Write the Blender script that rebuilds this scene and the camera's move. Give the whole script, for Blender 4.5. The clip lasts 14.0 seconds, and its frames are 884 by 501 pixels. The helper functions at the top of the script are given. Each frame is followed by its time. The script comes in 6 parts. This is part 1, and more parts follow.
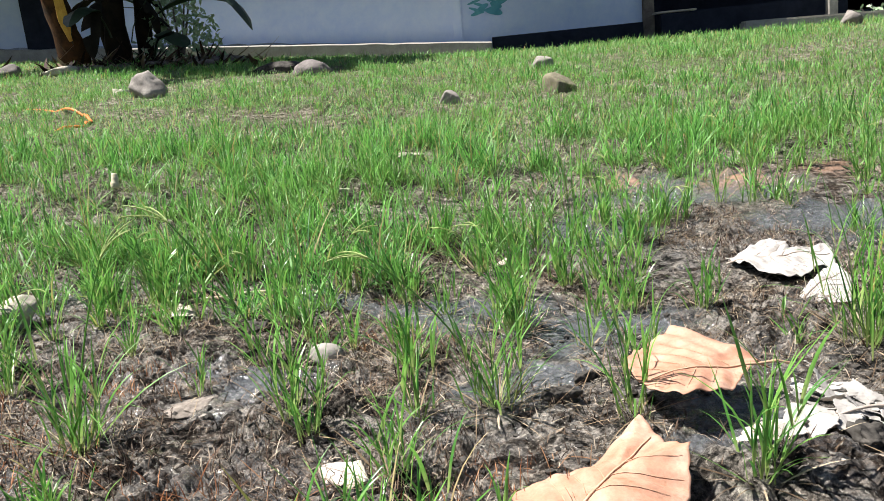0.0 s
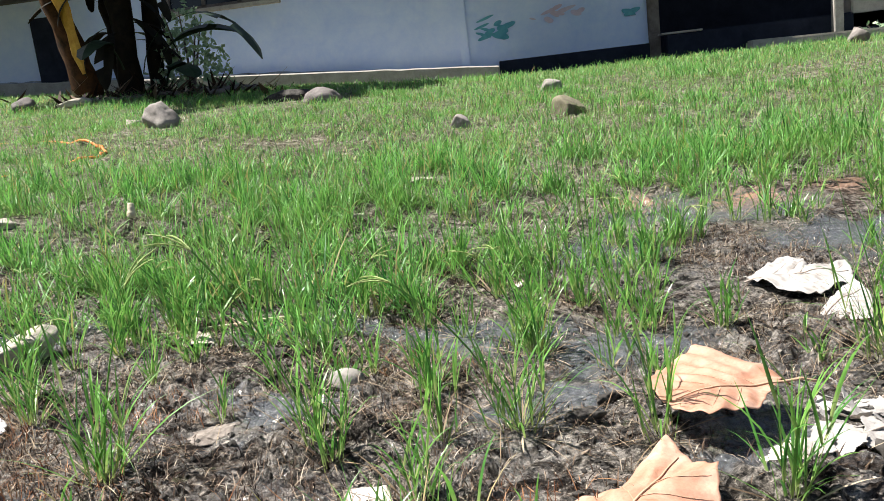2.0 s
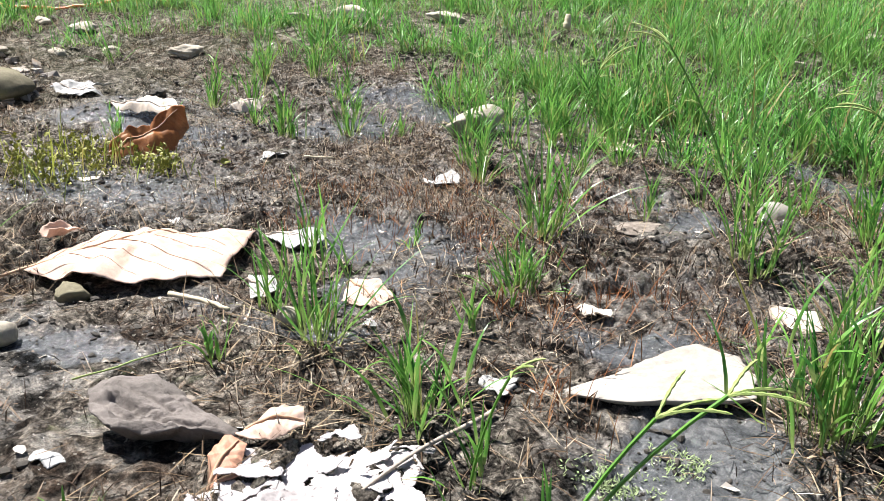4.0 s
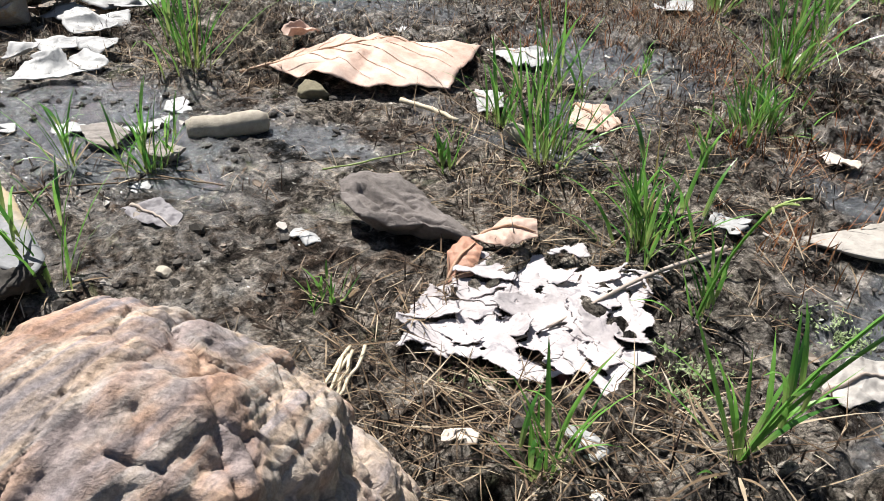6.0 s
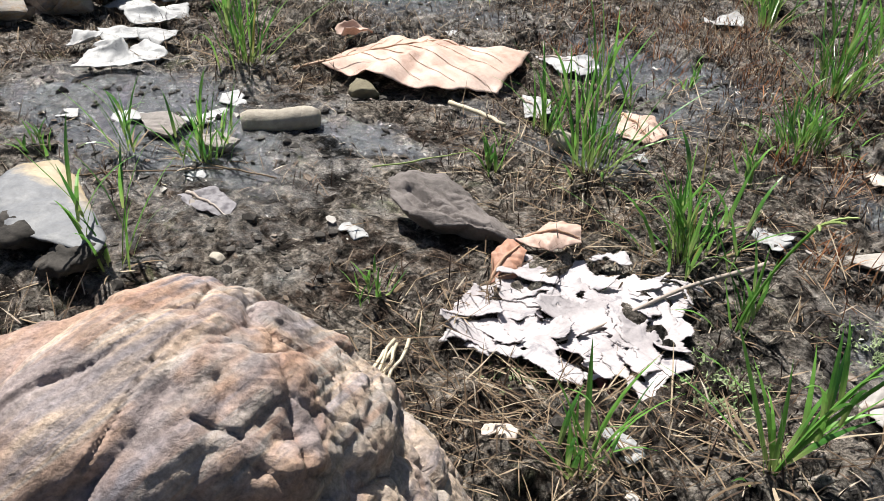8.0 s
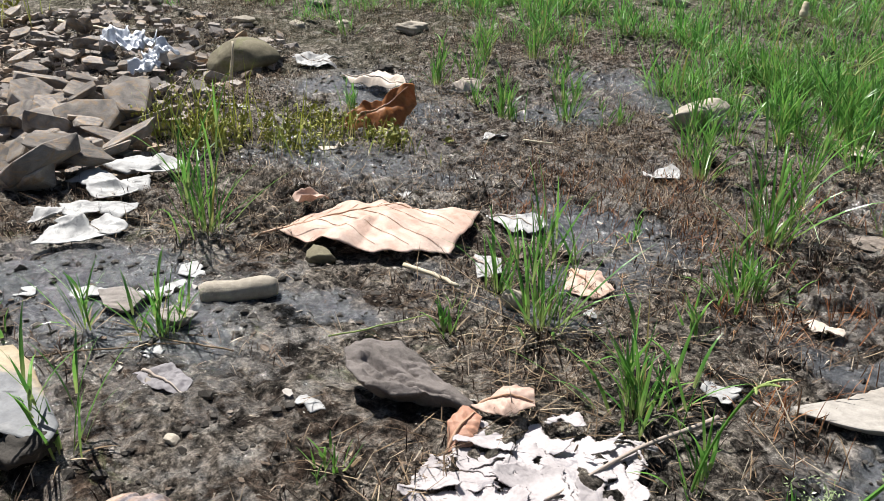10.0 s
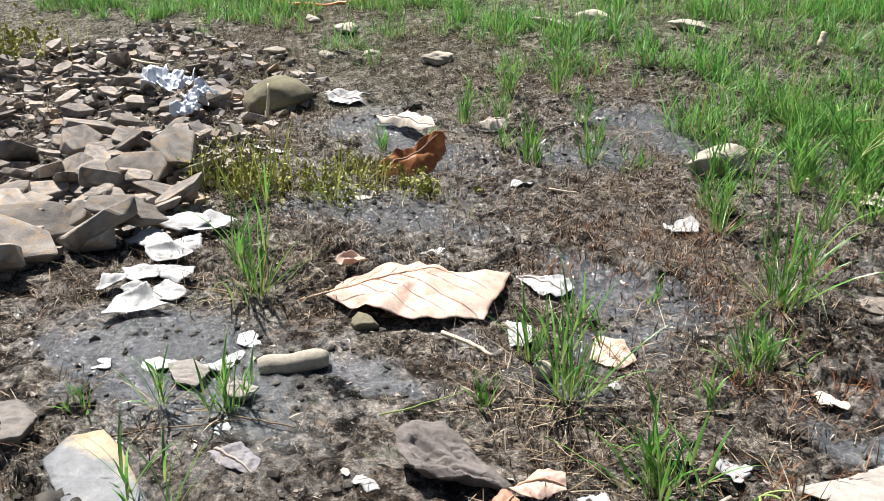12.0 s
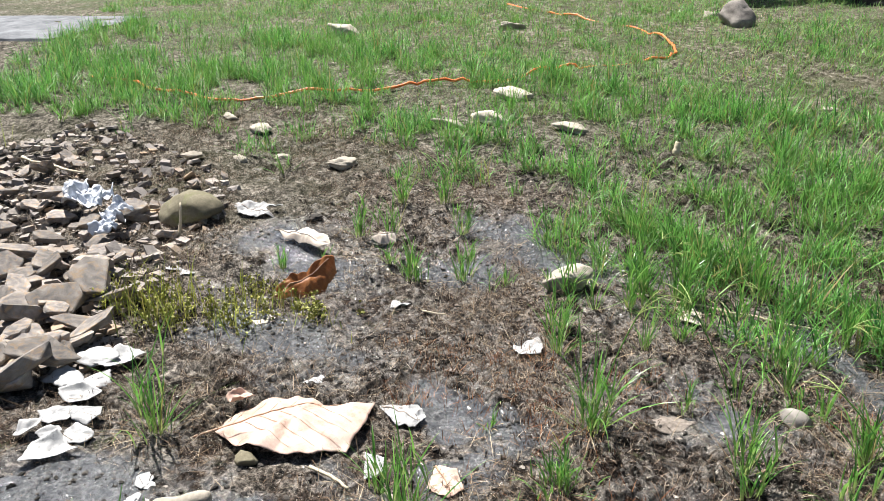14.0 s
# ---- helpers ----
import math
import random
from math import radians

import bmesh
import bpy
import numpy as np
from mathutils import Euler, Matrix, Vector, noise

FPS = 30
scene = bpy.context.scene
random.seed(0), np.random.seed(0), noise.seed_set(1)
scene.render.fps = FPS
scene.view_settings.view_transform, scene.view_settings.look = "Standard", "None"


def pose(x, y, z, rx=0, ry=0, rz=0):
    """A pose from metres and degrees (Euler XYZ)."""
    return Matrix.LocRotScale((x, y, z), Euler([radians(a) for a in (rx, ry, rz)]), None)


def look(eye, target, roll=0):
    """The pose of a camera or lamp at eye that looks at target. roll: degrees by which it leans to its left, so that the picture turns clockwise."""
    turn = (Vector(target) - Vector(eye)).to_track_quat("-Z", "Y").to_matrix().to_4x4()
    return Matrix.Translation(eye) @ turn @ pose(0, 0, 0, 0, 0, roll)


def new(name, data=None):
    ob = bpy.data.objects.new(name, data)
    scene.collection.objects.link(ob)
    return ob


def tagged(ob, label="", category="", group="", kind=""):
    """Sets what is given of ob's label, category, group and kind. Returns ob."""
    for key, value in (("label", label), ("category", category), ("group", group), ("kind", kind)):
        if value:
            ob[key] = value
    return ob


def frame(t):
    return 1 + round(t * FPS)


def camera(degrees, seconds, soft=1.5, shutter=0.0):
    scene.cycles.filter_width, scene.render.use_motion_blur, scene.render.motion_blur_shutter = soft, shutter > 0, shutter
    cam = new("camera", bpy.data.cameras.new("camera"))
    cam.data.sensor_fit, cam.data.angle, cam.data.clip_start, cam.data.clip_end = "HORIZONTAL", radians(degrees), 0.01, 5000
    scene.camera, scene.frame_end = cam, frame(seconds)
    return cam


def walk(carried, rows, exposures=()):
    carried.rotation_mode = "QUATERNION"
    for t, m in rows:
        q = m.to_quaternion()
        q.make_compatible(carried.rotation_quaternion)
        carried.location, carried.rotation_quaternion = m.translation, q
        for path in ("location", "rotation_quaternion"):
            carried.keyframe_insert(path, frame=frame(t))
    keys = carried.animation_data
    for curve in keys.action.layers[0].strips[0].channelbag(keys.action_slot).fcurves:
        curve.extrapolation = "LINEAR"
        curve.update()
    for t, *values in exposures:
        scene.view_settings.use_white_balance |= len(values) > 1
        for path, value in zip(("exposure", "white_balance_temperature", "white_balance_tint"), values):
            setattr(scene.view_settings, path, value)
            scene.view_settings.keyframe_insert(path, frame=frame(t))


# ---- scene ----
cam = camera(58.6, 14.0, soft=0.6)
PATH = [
    (0, (0.085, 0.061, 0.469), (-0.087, 2.006, 0.038), -5.6),
    (0.5, (0.093, 0.067, 0.475), (-0.007, 2.025, 0.084), -7.5),
    (1, (0.094, 0.067, 0.473), (0.012, 2.022, 0.058), -7.9),
    (1.5, (0.09, 0.063, 0.48), (-0.038, 2.019, 0.085), -8.3),
    (2, (0.071, 0.055, 0.471), (-0.121, 2.011, 0.101), -6.7),
    (2.5, (0.03, 0.03, 0.45), (-0.426, 1.934, 0.043), -3.6),
    (3, (0.014, 0.009, 0.442), (-0.694, 1.825, -0.007), -2.0),
    (3.3, (0.018, -0.055, 0.434), (-0.791, 1.7, -0.085), -1.5),
    (3.5, (-0.003, -0.011, 0.427), (-0.886, 1.695, -0.13), -0.7),
    (4, (-0.028, -0.043, 0.413), (-1.047, 1.538, -0.265), 0.0),
    (4.2, (-0.035, -0.057, 0.413), (-1.129, 1.436, -0.345), 0.4),
    (6.3, (-0.067, -0.094, 0.403), (-1.312, 1.055, -0.66), 0.2),
    (6.5, (-0.066, -0.097, 0.405), (-1.324, 1.042, -0.654), 0.3),
    (7, (-0.067, -0.107, 0.407), (-1.345, 1.005, -0.657), 0.7),
    (7.5, (-0.067, -0.113, 0.408), (-1.362, 0.99, -0.643), 1.5),
    (8, (-0.063, -0.112, 0.41), (-1.353, 0.994, -0.645), 1.8),
    (8.5, (-0.055, -0.101, 0.42), (-1.331, 1.063, -0.588), 1.3),
    (9, (-0.049, -0.097, 0.437), (-1.348, 1.133, -0.457), 0.9),
    (9.2, (-0.048, -0.104, 0.441), (-1.377, 1.145, -0.38), 1.0),
    (11.3, (-0.059, -0.108, 0.448), (-1.439, 1.164, -0.243), -0.4),
    (11.5, (-0.058, -0.113, 0.453), (-1.457, 1.147, -0.222), -0.9),
    (12, (-0.033, -0.153, 0.594), (-1.419, 1.073, -0.167), -0.6),
    (12.5, (0.016, -0.151, 0.74), (-1.35, 1.075, -0.056), -2.4),
    (13, (0.077, -0.142, 0.836), (-1.216, 1.166, 0.05), -3.7),
    (13.5, (0.154, -0.154, 0.89), (-1.173, 1.155, 0.165), -3.7),
    (14, (0.21, -0.16, 0.889), (-1.101, 1.191, 0.215), -0.6),
]
walk(cam, [(t, look(eye, target, roll)) for t, eye, target, roll in PATH], exposures=[(0, 1.36), (4.2, 1.38), (6.5, 0.83), (8.2, 0.83), (9, 0.72), (11.5, 1.0), (14, 1.19)])

# ---- light ----
SUN_AZ, SUN_EL = Vector((-0.985, 0.15)).normalized(), radians(61)
world = bpy.data.worlds.new("sky")
scene.world = world
world.use_nodes = True
wn = world.node_tree.nodes
sky = wn.new("ShaderNodeTexSky")
sky.sky_type, sky.sun_disc = "NISHITA", False
sky.sun_elevation, sky.sun_rotation = SUN_EL, math.atan2(SUN_AZ.x, SUN_AZ.y)
sky.air_density, sky.dust_density = 1.0, 1.5
wn["Background"].inputs[1].default_value = 0.037
world.node_tree.links.new(sky.outputs[0], wn["Background"].inputs[0])
sun = new("sun", bpy.data.lights.new("sun", "SUN"))
sun.data.energy, sun.data.angle, sun.data.color = 5.0, radians(0.55), (1.0, 0.965, 0.91)
sun_from = Vector((SUN_AZ.x * math.cos(SUN_EL), SUN_AZ.y * math.cos(SUN_EL), math.sin(SUN_EL)))
sun.matrix_world = look(sun_from * 20, (0, 0, 0))


# ---- terrain ----
def soft(s, k=0.25):
    return k * np.log1p(np.exp(np.minimum(np.asarray(s, float) / k, 60)))


def rise(x, y):
    """The large shape of the ground: flat mud, then a lawn that climbs to the house."""
    x, y = np.asarray(x, float), np.asarray(y, float)
    yy, xx = np.clip(y, -30, 13), np.clip(x, -14, 14)
    s = 0.8 * yy - np.where(xx < 0, 0.35, 0.1) * xx
    return 0.155 * soft(s - 1.5) - 0.055 * soft(s - 4.6) + 0.009 * soft(-xx) * soft(yy - 4) - 0.07 * soft(yy - 7.3) - 0.10 * soft(yy - 9.35, 0.1)


WET = [(-1.04, 0.22, 0.30, 0.17), (-1.38, 0.86, 0.3, 0.12), (-0.62, 0.82, 0.07, 0.14), (-1.75, 1.22, 0.35, 0.15), (-1.15, 1.75, 0.4, 0.14),
       (-0.16, 0.58, 0.12, 0.06), (-0.3, 1.62, 0.3, 0.1), (0.32, 2.1, 0.22, 0.16), (0.62, 2.45, 0.3, 0.2),
       (0.25, 1.45, 0.25, 0.12), (-0.68, 0.58, 0.1, 0.05), (-0.25, 0.72, 0.1, 0.06), (-0.9, 0.42, 0.1, 0.05), (0.95, 2.0, 0.3, 0.2), (-0.05, 1.55, 0.2, 0.12), (-0.75, 0.95, 0.14, 0.1), (-0.2, 0.5, 0.12, 0.1), (0.1, 1.25, 0.15, 0.1), (-1.3, 1.5, 0.2, 0.1), (-0.35, 1.25, 0.12, 0.1), (0.4, 1.0, 0.15, 0.1)]


# darker, soaked mud round the orange leaves
SOAKED = [(0.42, 1.15, 0.45, 0.45), (0.0, 1.05, 0.2, 0.2), (0.5, 1.9, 0.4, 0.3), (-0.7, 1.55, 0.3, 0.15), (-1.6, 1.4, 0.5, 0.22), (-1.1, 1.6, 0.3, 0.15), (-0.8, 1.15, 0.5, 0.28), (-1.2, 0.95, 0.4, 0.2), (-0.2, 0.9, 0.3, 0.2)]


def spots(x, y, rows):
    out = np.zeros_like(x)
    for cx, cy, rx, ry in rows:
        out = np.maximum(out, np.exp(-(((x - cx) / rx) ** 2 + ((y - cy) / ry) ** 2)))
    return out


def vnoise(x, y, scale, seed):
    """Smooth lattice noise, 0 to 1."""
    u, v = x * scale + seed * 7.31, y * scale - seed * 3.77
    i, j = np.floor(u), np.floor(v)
    f, g = u - i, v - j
    f, g = f * f * (3 - 2 * f), g * g * (3 - 2 * g)

    def h(a, b):
        q = np.sin(a * 127.1 + b * 311.7 + seed * 13.7) * 43758.5453
        return q - np.floor(q)
    return (h(i, j) * (1 - f) + h(i + 1, j) * f) * (1 - g) + (h(i, j + 1) * (1 - f) + h(i + 1, j + 1) * f) * g


def knobs(x, y, scale, seed):
    """Rounded clods on a jittered lattice, 0 to 1."""
    u, v = x * scale, y * scale
    i, j = np.floor(u), np.floor(v)
    best = np.full_like(u, 9.0)
    for a in (-1, 0, 1):
        for b in (-1, 0, 1):
            q = np.sin((i + a) * 127.1 + (j + b) * 311.7 + seed * 9.1) * 43758.5453
            w = np.sin((i + a) * 269.5 + (j + b) * 183.3 + seed * 5.3) * 43758.5453
            size = 0.75 + 0.7 * (np.sin((i + a) * 31.7 + (j + b) * 57.3 + seed) * 0.5 + 0.5)
            best = np.minimum(best, np.hypot(i + a + q - np.floor(q) - u, j + b + w - np.floor(w) - v) * size)
    return np.clip(1 - best * best * 1.6, 0, 1)


def lumps(x, y):
    """Small relief of the mud: broad swells, trodden hollows and clods."""
    z = 0.022 * (vnoise(x, y, 3.1, 1) - 0.5) + 0.014 * (vnoise(x, y, 8.7, 2) - 0.5) + 0.010 * (vnoise(x, y, 23, 3) - 0.5)
    rough = np.clip((vnoise(x, y, 5.5, 4) - 0.25) * 2.2, 0.25, 1)
    z += rough * (0.021 * knobs(x, y, 29, 1) ** 0.8 * (vnoise(x, y, 13, 8) > 0.42) + 0.013 * knobs(x, y, 62, 2) ** 0.8 - 0.013)
    z += 0.009 * (vnoise(x, y, 48, 6) - 0.5) * rough + 0.005 * (vnoise(x, y, 95, 5) - 0.5)
    return z


def wet_at(x, y):
    """How wet the mud is, 0 to 1: pools with ragged, wandering edges."""
    u = x + 0.16 * (vnoise(x, y, 6, 11) - 0.5) + 0.09 * (vnoise(x, y, 17, 12) - 0.5) + 0.03 * (vnoise(x, y, 60, 15) - 0.5)
    v = y + 0.16 * (vnoise(x, y, 6, 13) - 0.5) + 0.09 * (vnoise(x, y, 17, 14) - 0.5) + 0.03 * (vnoise(x, y, 60, 16) - 0.5)
    return spots(u, v, WET)


def ground_z(x, y):
    x, y = np.asarray(x, float), np.asarray(y, float)
    wet = wet_at(x, y)
    return rise(x, y) + lumps(x, y) * (1 - 0.7 * wet) - 0.005 * wet


def gz(x, y):
    return float(ground_z(np.array([x]), np.array([y]))[0])


# ---- materials ----
def nodes_of(name):
    m = bpy.data.materials.new(name)
    m.use_nodes = True
    t = m.node_tree
    return m, t.nodes, t.links, t.nodes["Principled BSDF"]


def ramp(n, l, source, stops):
    r = n.new("ShaderNodeValToRGB")
    while len(r.color_ramp.elements) < len(stops):
        r.color_ramp.elements.new(0.5)
    for e, (p, c) in zip(r.color_ramp.elements, stops):
        e.position = p
        e.color = (*c, 1) if isinstance(c, tuple) else (c, c, c, 1)
    l.new(source, r.inputs[0])
    return r.outputs[0]


def noise_tex(n, l, coord, scale, detail=5, rough=0.6, distort=0.0):
    t = n.new("ShaderNodeTexNoise")
    t.inputs["Scale"].default_value, t.inputs["Detail"].default_value = scale, detail
    t.inputs["Roughness"].default_value, t.inputs["Distortion"].default_value = rough, distort
    l.new(coord, t.inputs["Vector"])
    return t.outputs["Fac"]


def mix(n, l, fac, a, b, mode="MIX"):
    m = n.new("ShaderNodeMix")
    m.data_type, m.blend_type = "RGBA", mode
    for sock, val in ((m.inputs[0], fac), (m.inputs[6], a), (m.inputs[7], b)):
        if isinstance(val, bpy.types.NodeSocket):
            l.new(val, sock)
        elif isinstance(val, tuple):
            sock.default_value = (*val, 1)
        else:
            sock.default_value = val
    return m.outputs[2]


def maths(n, l, op, a, b=0.0, clamp=False):
    m = n.new("ShaderNodeMath")
    m.operation, m.use_clamp = op, clamp
    for sock, val in zip(m.inputs, (a, b)):
        if isinstance(val, bpy.types.NodeSocket):
            l.new(val, sock)
        else:
            sock.default_value = val
    return m.outputs[0]


def bump(n, l, height, strength, distance, normal=None):
    b = n.new("ShaderNodeBump")
    b.inputs["Strength"].default_value, b.inputs["Distance"].default_value = strength, distance
    l.new(height, b.inputs["Height"])
    if normal:
        l.new(normal, b.inputs["Normal"])
    return b.outputs[0]


def coords(n, which="Object"):
    return n.new("ShaderNodeTexCoord").outputs[which]


def stone_material(name, dark, mid, light, scale=18.0, rough=0.85, relief=0.004, stain=None, spread=0.5):
    m, n, l, p = nodes_of(name)
    c = coords(n)
    big = noise_tex(n, l, c, scale * 0.35, 4, 0.55, 0.6)
    fine = noise_tex(n, l, c, scale * 9, 6, 0.7)
    base = ramp(n, l, big, [(0.28, dark), (0.5, mid), (0.72, light)])
    if stain:
        base = mix(n, l, ramp(n, l, noise_tex(n, l, c, scale * 0.6, 5, 0.6, 1.2), [(0.5, 0.0), (0.66, 0.85)]), base, stain)
    base = mix(n, l, 0.55, base, ramp(n, l, fine, [(0.3, 0.32), (0.7, 0.72)]), "OVERLAY")
    rnd = n.new("ShaderNodeObjectInfo").outputs["Random"]
    base = mix(n, l, spread, base, ramp(n, l, rnd, [(0.0, 0.3), (0.5, 0.5), (1.0, 0.72)]), "OVERLAY")
    l.new(base, p.inputs["Base Color"])
    p.inputs["Roughness"].default_value, p.inputs["Specular IOR Level"].default_value = rough, 0.25
    l.new(bump(n, l, noise_tex(n, l, c, scale * 4, 8, 0.7), 0.7, relief), p.inputs["Normal"])
    return m


def grass_material(name, base, low, high, gloss=0.30, dead=0.0):
    """Blades: pale at the foot, each blade of its own green, with some yellowed ones."""
    m, n, l, p = nodes_of(name)
    uv = n.new("ShaderNodeUVMap").outputs[0]
    sep = n.new("ShaderNodeSeparateXYZ")
    l.new(uv, sep.inputs[0])
    rnd = n.new("ShaderNodeNewGeometry").outputs["Random Per Island"]
    tone = ramp(n, l, rnd, [(0.0, low), (0.72, high), (0.93 - dead, high), (0.97 - dead * 0.5, (0.36, 0.30, 0.10)), (1.0, (0.42, 0.33, 0.18))])
    tone = mix(n, l, ramp(n, l, noise_tex(n, l, coords(n), 2.6, 3, 0.6), [(0.45, 0.0), (0.65, 0.5)]), tone, (0.14, 0.29, 0.055))
    tone = mix(n, l, ramp(n, l, noise_tex(n, l, coords(n), 1.3, 4, 0.65), [(0.5, 0.0), (0.68, 0.3)]), tone, (0.21, 0.38, 0.09))
    tone = mix(n, l, ramp(n, l, sep.outputs[1], [(0.0, 0.0), (0.36, 1.0)]), base, tone)
    rib = ramp(n, l, sep.outputs[0], [(0.4, 0.5), (0.5, 0.62), (0.6, 0.5)])
    tone = mix(n, l, 0.5, tone, rib, "OVERLAY")
    tone = mix(n, l, 0.35, tone, ramp(n, l, noise_tex(n, l, coords(n), 60, 3), [(0.3, 0.3), (0.7, 0.7)]), "OVERLAY")
    l.new(tone, p.inputs["Base Color"])
    p.inputs["Roughness"].default_value = gloss
    p.inputs["Specular IOR Level"].default_value = 0.45
    thin = n.new("ShaderNodeBsdfTranslucent")
    l.new(tone, thin.inputs[0])
    both = n.new("ShaderNodeMixShader")
    both.inputs[0].default_value = 0.38
    out = n["Material Output"]
    l.new(p.outputs[0], both.inputs[1])
    l.new(thin.outputs[0], both.inputs[2])
    l.new(both.outputs[0], out.inputs[0])
    return m


def leaf_material(name, dark, mid, light, spots_colour, spot_amount=0.3, rough=0.6, translucent=0.15):
    m, n, l, p = nodes_of(name)
    c = coords(n)
    base = ramp(n, l, noise_tex(n, l, c, 14, 5, 0.6, 0.8), [(0.3, dark), (0.5, mid), (0.72, light)])
    blot = ramp(n, l, noise_tex(n, l, c, 42, 6, 0.65, 1.0), [(0.56, 0.0), (0.68, spot_amount)])
    base = mix(n, l, blot, base, spots_colour)
    base = mix(n, l, 0.4, base, ramp(n, l, noise_tex(n, l, c, 260, 4, 0.7), [(0.3, 0.35), (0.7, 0.65)]), "OVERLAY")
    l.new(base, p.inputs["Base Color"])
    p.inputs["Roughness"].default_value = rough
    h = noise_tex(n, l, c, 120, 6, 0.7)
    l.new(bump(n, l, h, 0.5, 0.0015), p.inputs["Normal"])
    thin = n.new("ShaderNodeBsdfTranslucent")
    l.new(base, thin.inputs[0])
    both = n.new("ShaderNodeMixShader")
    both.inputs[0].default_value = translucent
    l.new(p.outputs[0], both.inputs[1])
    l.new(thin.outputs[0], both.inputs[2])
    l.new(both.outputs[0], n["Material Output"].inputs[0])
    return m


def plain(name, a, b, scale=30.0, rough=0.7, relief=0.002, metal=0.0):
    m, n, l, p = nodes_of(name)
    c = coords(n)
    col = ramp(n, l, noise_tex(n, l, c, scale, 6, 0.65, 0.4), [(0.3, a), (0.7, b)])
    col = mix(n, l, 0.35, col, ramp(n, l, noise_tex(n, l, c, scale * 7, 5, 0.7), [(0.3, 0.35), (0.7, 0.65)]), "OVERLAY")
    l.new(col, p.inputs["Base Color"])
    p.inputs["Roughness"].default_value, p.inputs["Metallic"].default_value = rough, metal
    p.inputs["Specular IOR Level"].default_value = 0.15 if rough > 0.75 else 0.4
    l.new(bump(n, l, noise_tex(n, l, c, scale * 3, 6, 0.7), 0.5, relief), p.inputs["Normal"])
    return m


def mud_material():
    m, n, l, p = nodes_of("wet_mud")
    c = coords(n)
    at = n.new("ShaderNodeAttribute")
    at.attribute_name = "soil"
    sep = n.new("ShaderNodeSeparateColor")
    l.new(at.outputs["Color"], sep.inputs[0])
    wet, lawn, rust = sep.outputs
    big = noise_tex(n, l, c, 3.2, 6, 0.6, 0.6)
    mid = noise_tex(n, l, c, 26, 8, 0.7, 0.5)
    small = noise_tex(n, l, c, 75, 6, 0.7, 0.4)
    fine = noise_tex(n, l, c, 260, 5, 0.75)
    col = ramp(n, l, mid, [(0.40, (0.006, 0.006, 0.006)), (0.465, (0.030, 0.028, 0.026)), (0.54, (0.18, 0.16, 0.14)), (0.62, (0.44, 0.395, 0.34))])
    col = mix(n, l, ramp(n, l, big, [(0.42, 0.0), (0.62, 0.42)]), col, ramp(n, l, small, [(0.36, (0.03, 0.02, 0.015)), (0.62, (0.15, 0.10, 0.07))]))
    crust = ramp(n, l, noise_tex(n, l, c, 9.5, 8, 0.75, 0.7), [(0.47, 0.0), (0.58, 0.75)])
    col = mix(n, l, crust, col, ramp(n, l, small, [(0.36, (0.075, 0.066, 0.056)), (0.6, (0.34, 0.30, 0.255))]))
    algae = ramp(n, l, noise_tex(n, l, c, 13.0, 8, 0.8, 0.9), [(0.58, 0.0), (0.68, 0.55)])
    col = mix(n, l, algae, col, (0.17, 0.20, 0.10))
    col = mix(n, l, 0.95, col, ramp(n, l, small, [(0.34, 0.1), (0.66, 0.88)]), "OVERLAY")
    col = mix(n, l, 0.95, col, ramp(n, l, fine, [(0.34, 0.12), (0.66, 0.86)]), "OVERLAY")
    chips = ramp(n, l, noise_tex(n, l, c, 140, 2, 0.5), [(0.66, 0.0), (0.69, 0.8)])
    col = mix(n, l, chips, col, (0.42, 0.39, 0.34))
    field = ramp(n, l, mid, [(0.32, (0.02, 0.02, 0.013)), (0.5, (0.15, 0.137, 0.097)), (0.66, (0.42, 0.385, 0.315))])
    field = mix(n, l, ramp(n, l, big, [(0.42, 0.0), (0.62, 0.8)]), field, (0.085, 0.11, 0.045))
    field = mix(n, l, 0.7, field, ramp(n, l, small, [(0.32, 0.25), (0.68, 0.75)]), "OVERLAY")
    col = mix(n, l, lawn, col, field)
    edge = maths(n, l, "ADD", wet, maths(n, l, "MULTIPLY", maths(n, l, "SUBTRACT", big, 0.5), 0.9))
    edge = maths(n, l, "ADD", edge, maths(n, l, "MULTIPLY", maths(n, l, "SUBTRACT", mid, 0.5), 1.7))
    film = ramp(n, l, edge, [(0.17, 0.0), (0.44, 1.0)])
    col = mix(n, l, maths(n, l, "MULTIPLY", film, 0.55), col, (0.026, 0.028, 0.032))
    pool = maths(n, l, "ADD", wet, maths(n, l, "MULTIPLY", maths(n, l, "SUBTRACT", noise_tex(n, l, c, 17, 7, 0.7, 0.5), 0.5), 1.5))
    col = mix(n, l, ramp(n, l, pool, [(0.46, 0.0), (0.62, 0.8)]), col, ramp(n, l, small, [(0.38, (0.045, 0.049, 0.055)), (0.52, (0.085, 0.091, 0.10)), (0.66, (0.15, 0.157, 0.168))]))
    col = mix(n, l, maths(n, l, "MULTIPLY", rust, ramp(n, l, mid, [(0.44, 0.0), (0.56, 0.9)])), col, (0.33, 0.19, 0.125))
    l.new(col, p.inputs["Base Color"])
    l.new(ramp(n, l, film, [(0.0, 0.85), (1.0, 0.13)]), p.inputs["Roughness"])
    l.new(ramp(n, l, film, [(0.0, 0.08), (1.0, 0.7)]), p.inputs["Specular IOR Level"])
    dry = ramp(n, l, film, [(0.0, 1.0), (1.0, 0.4)])
    normal = None
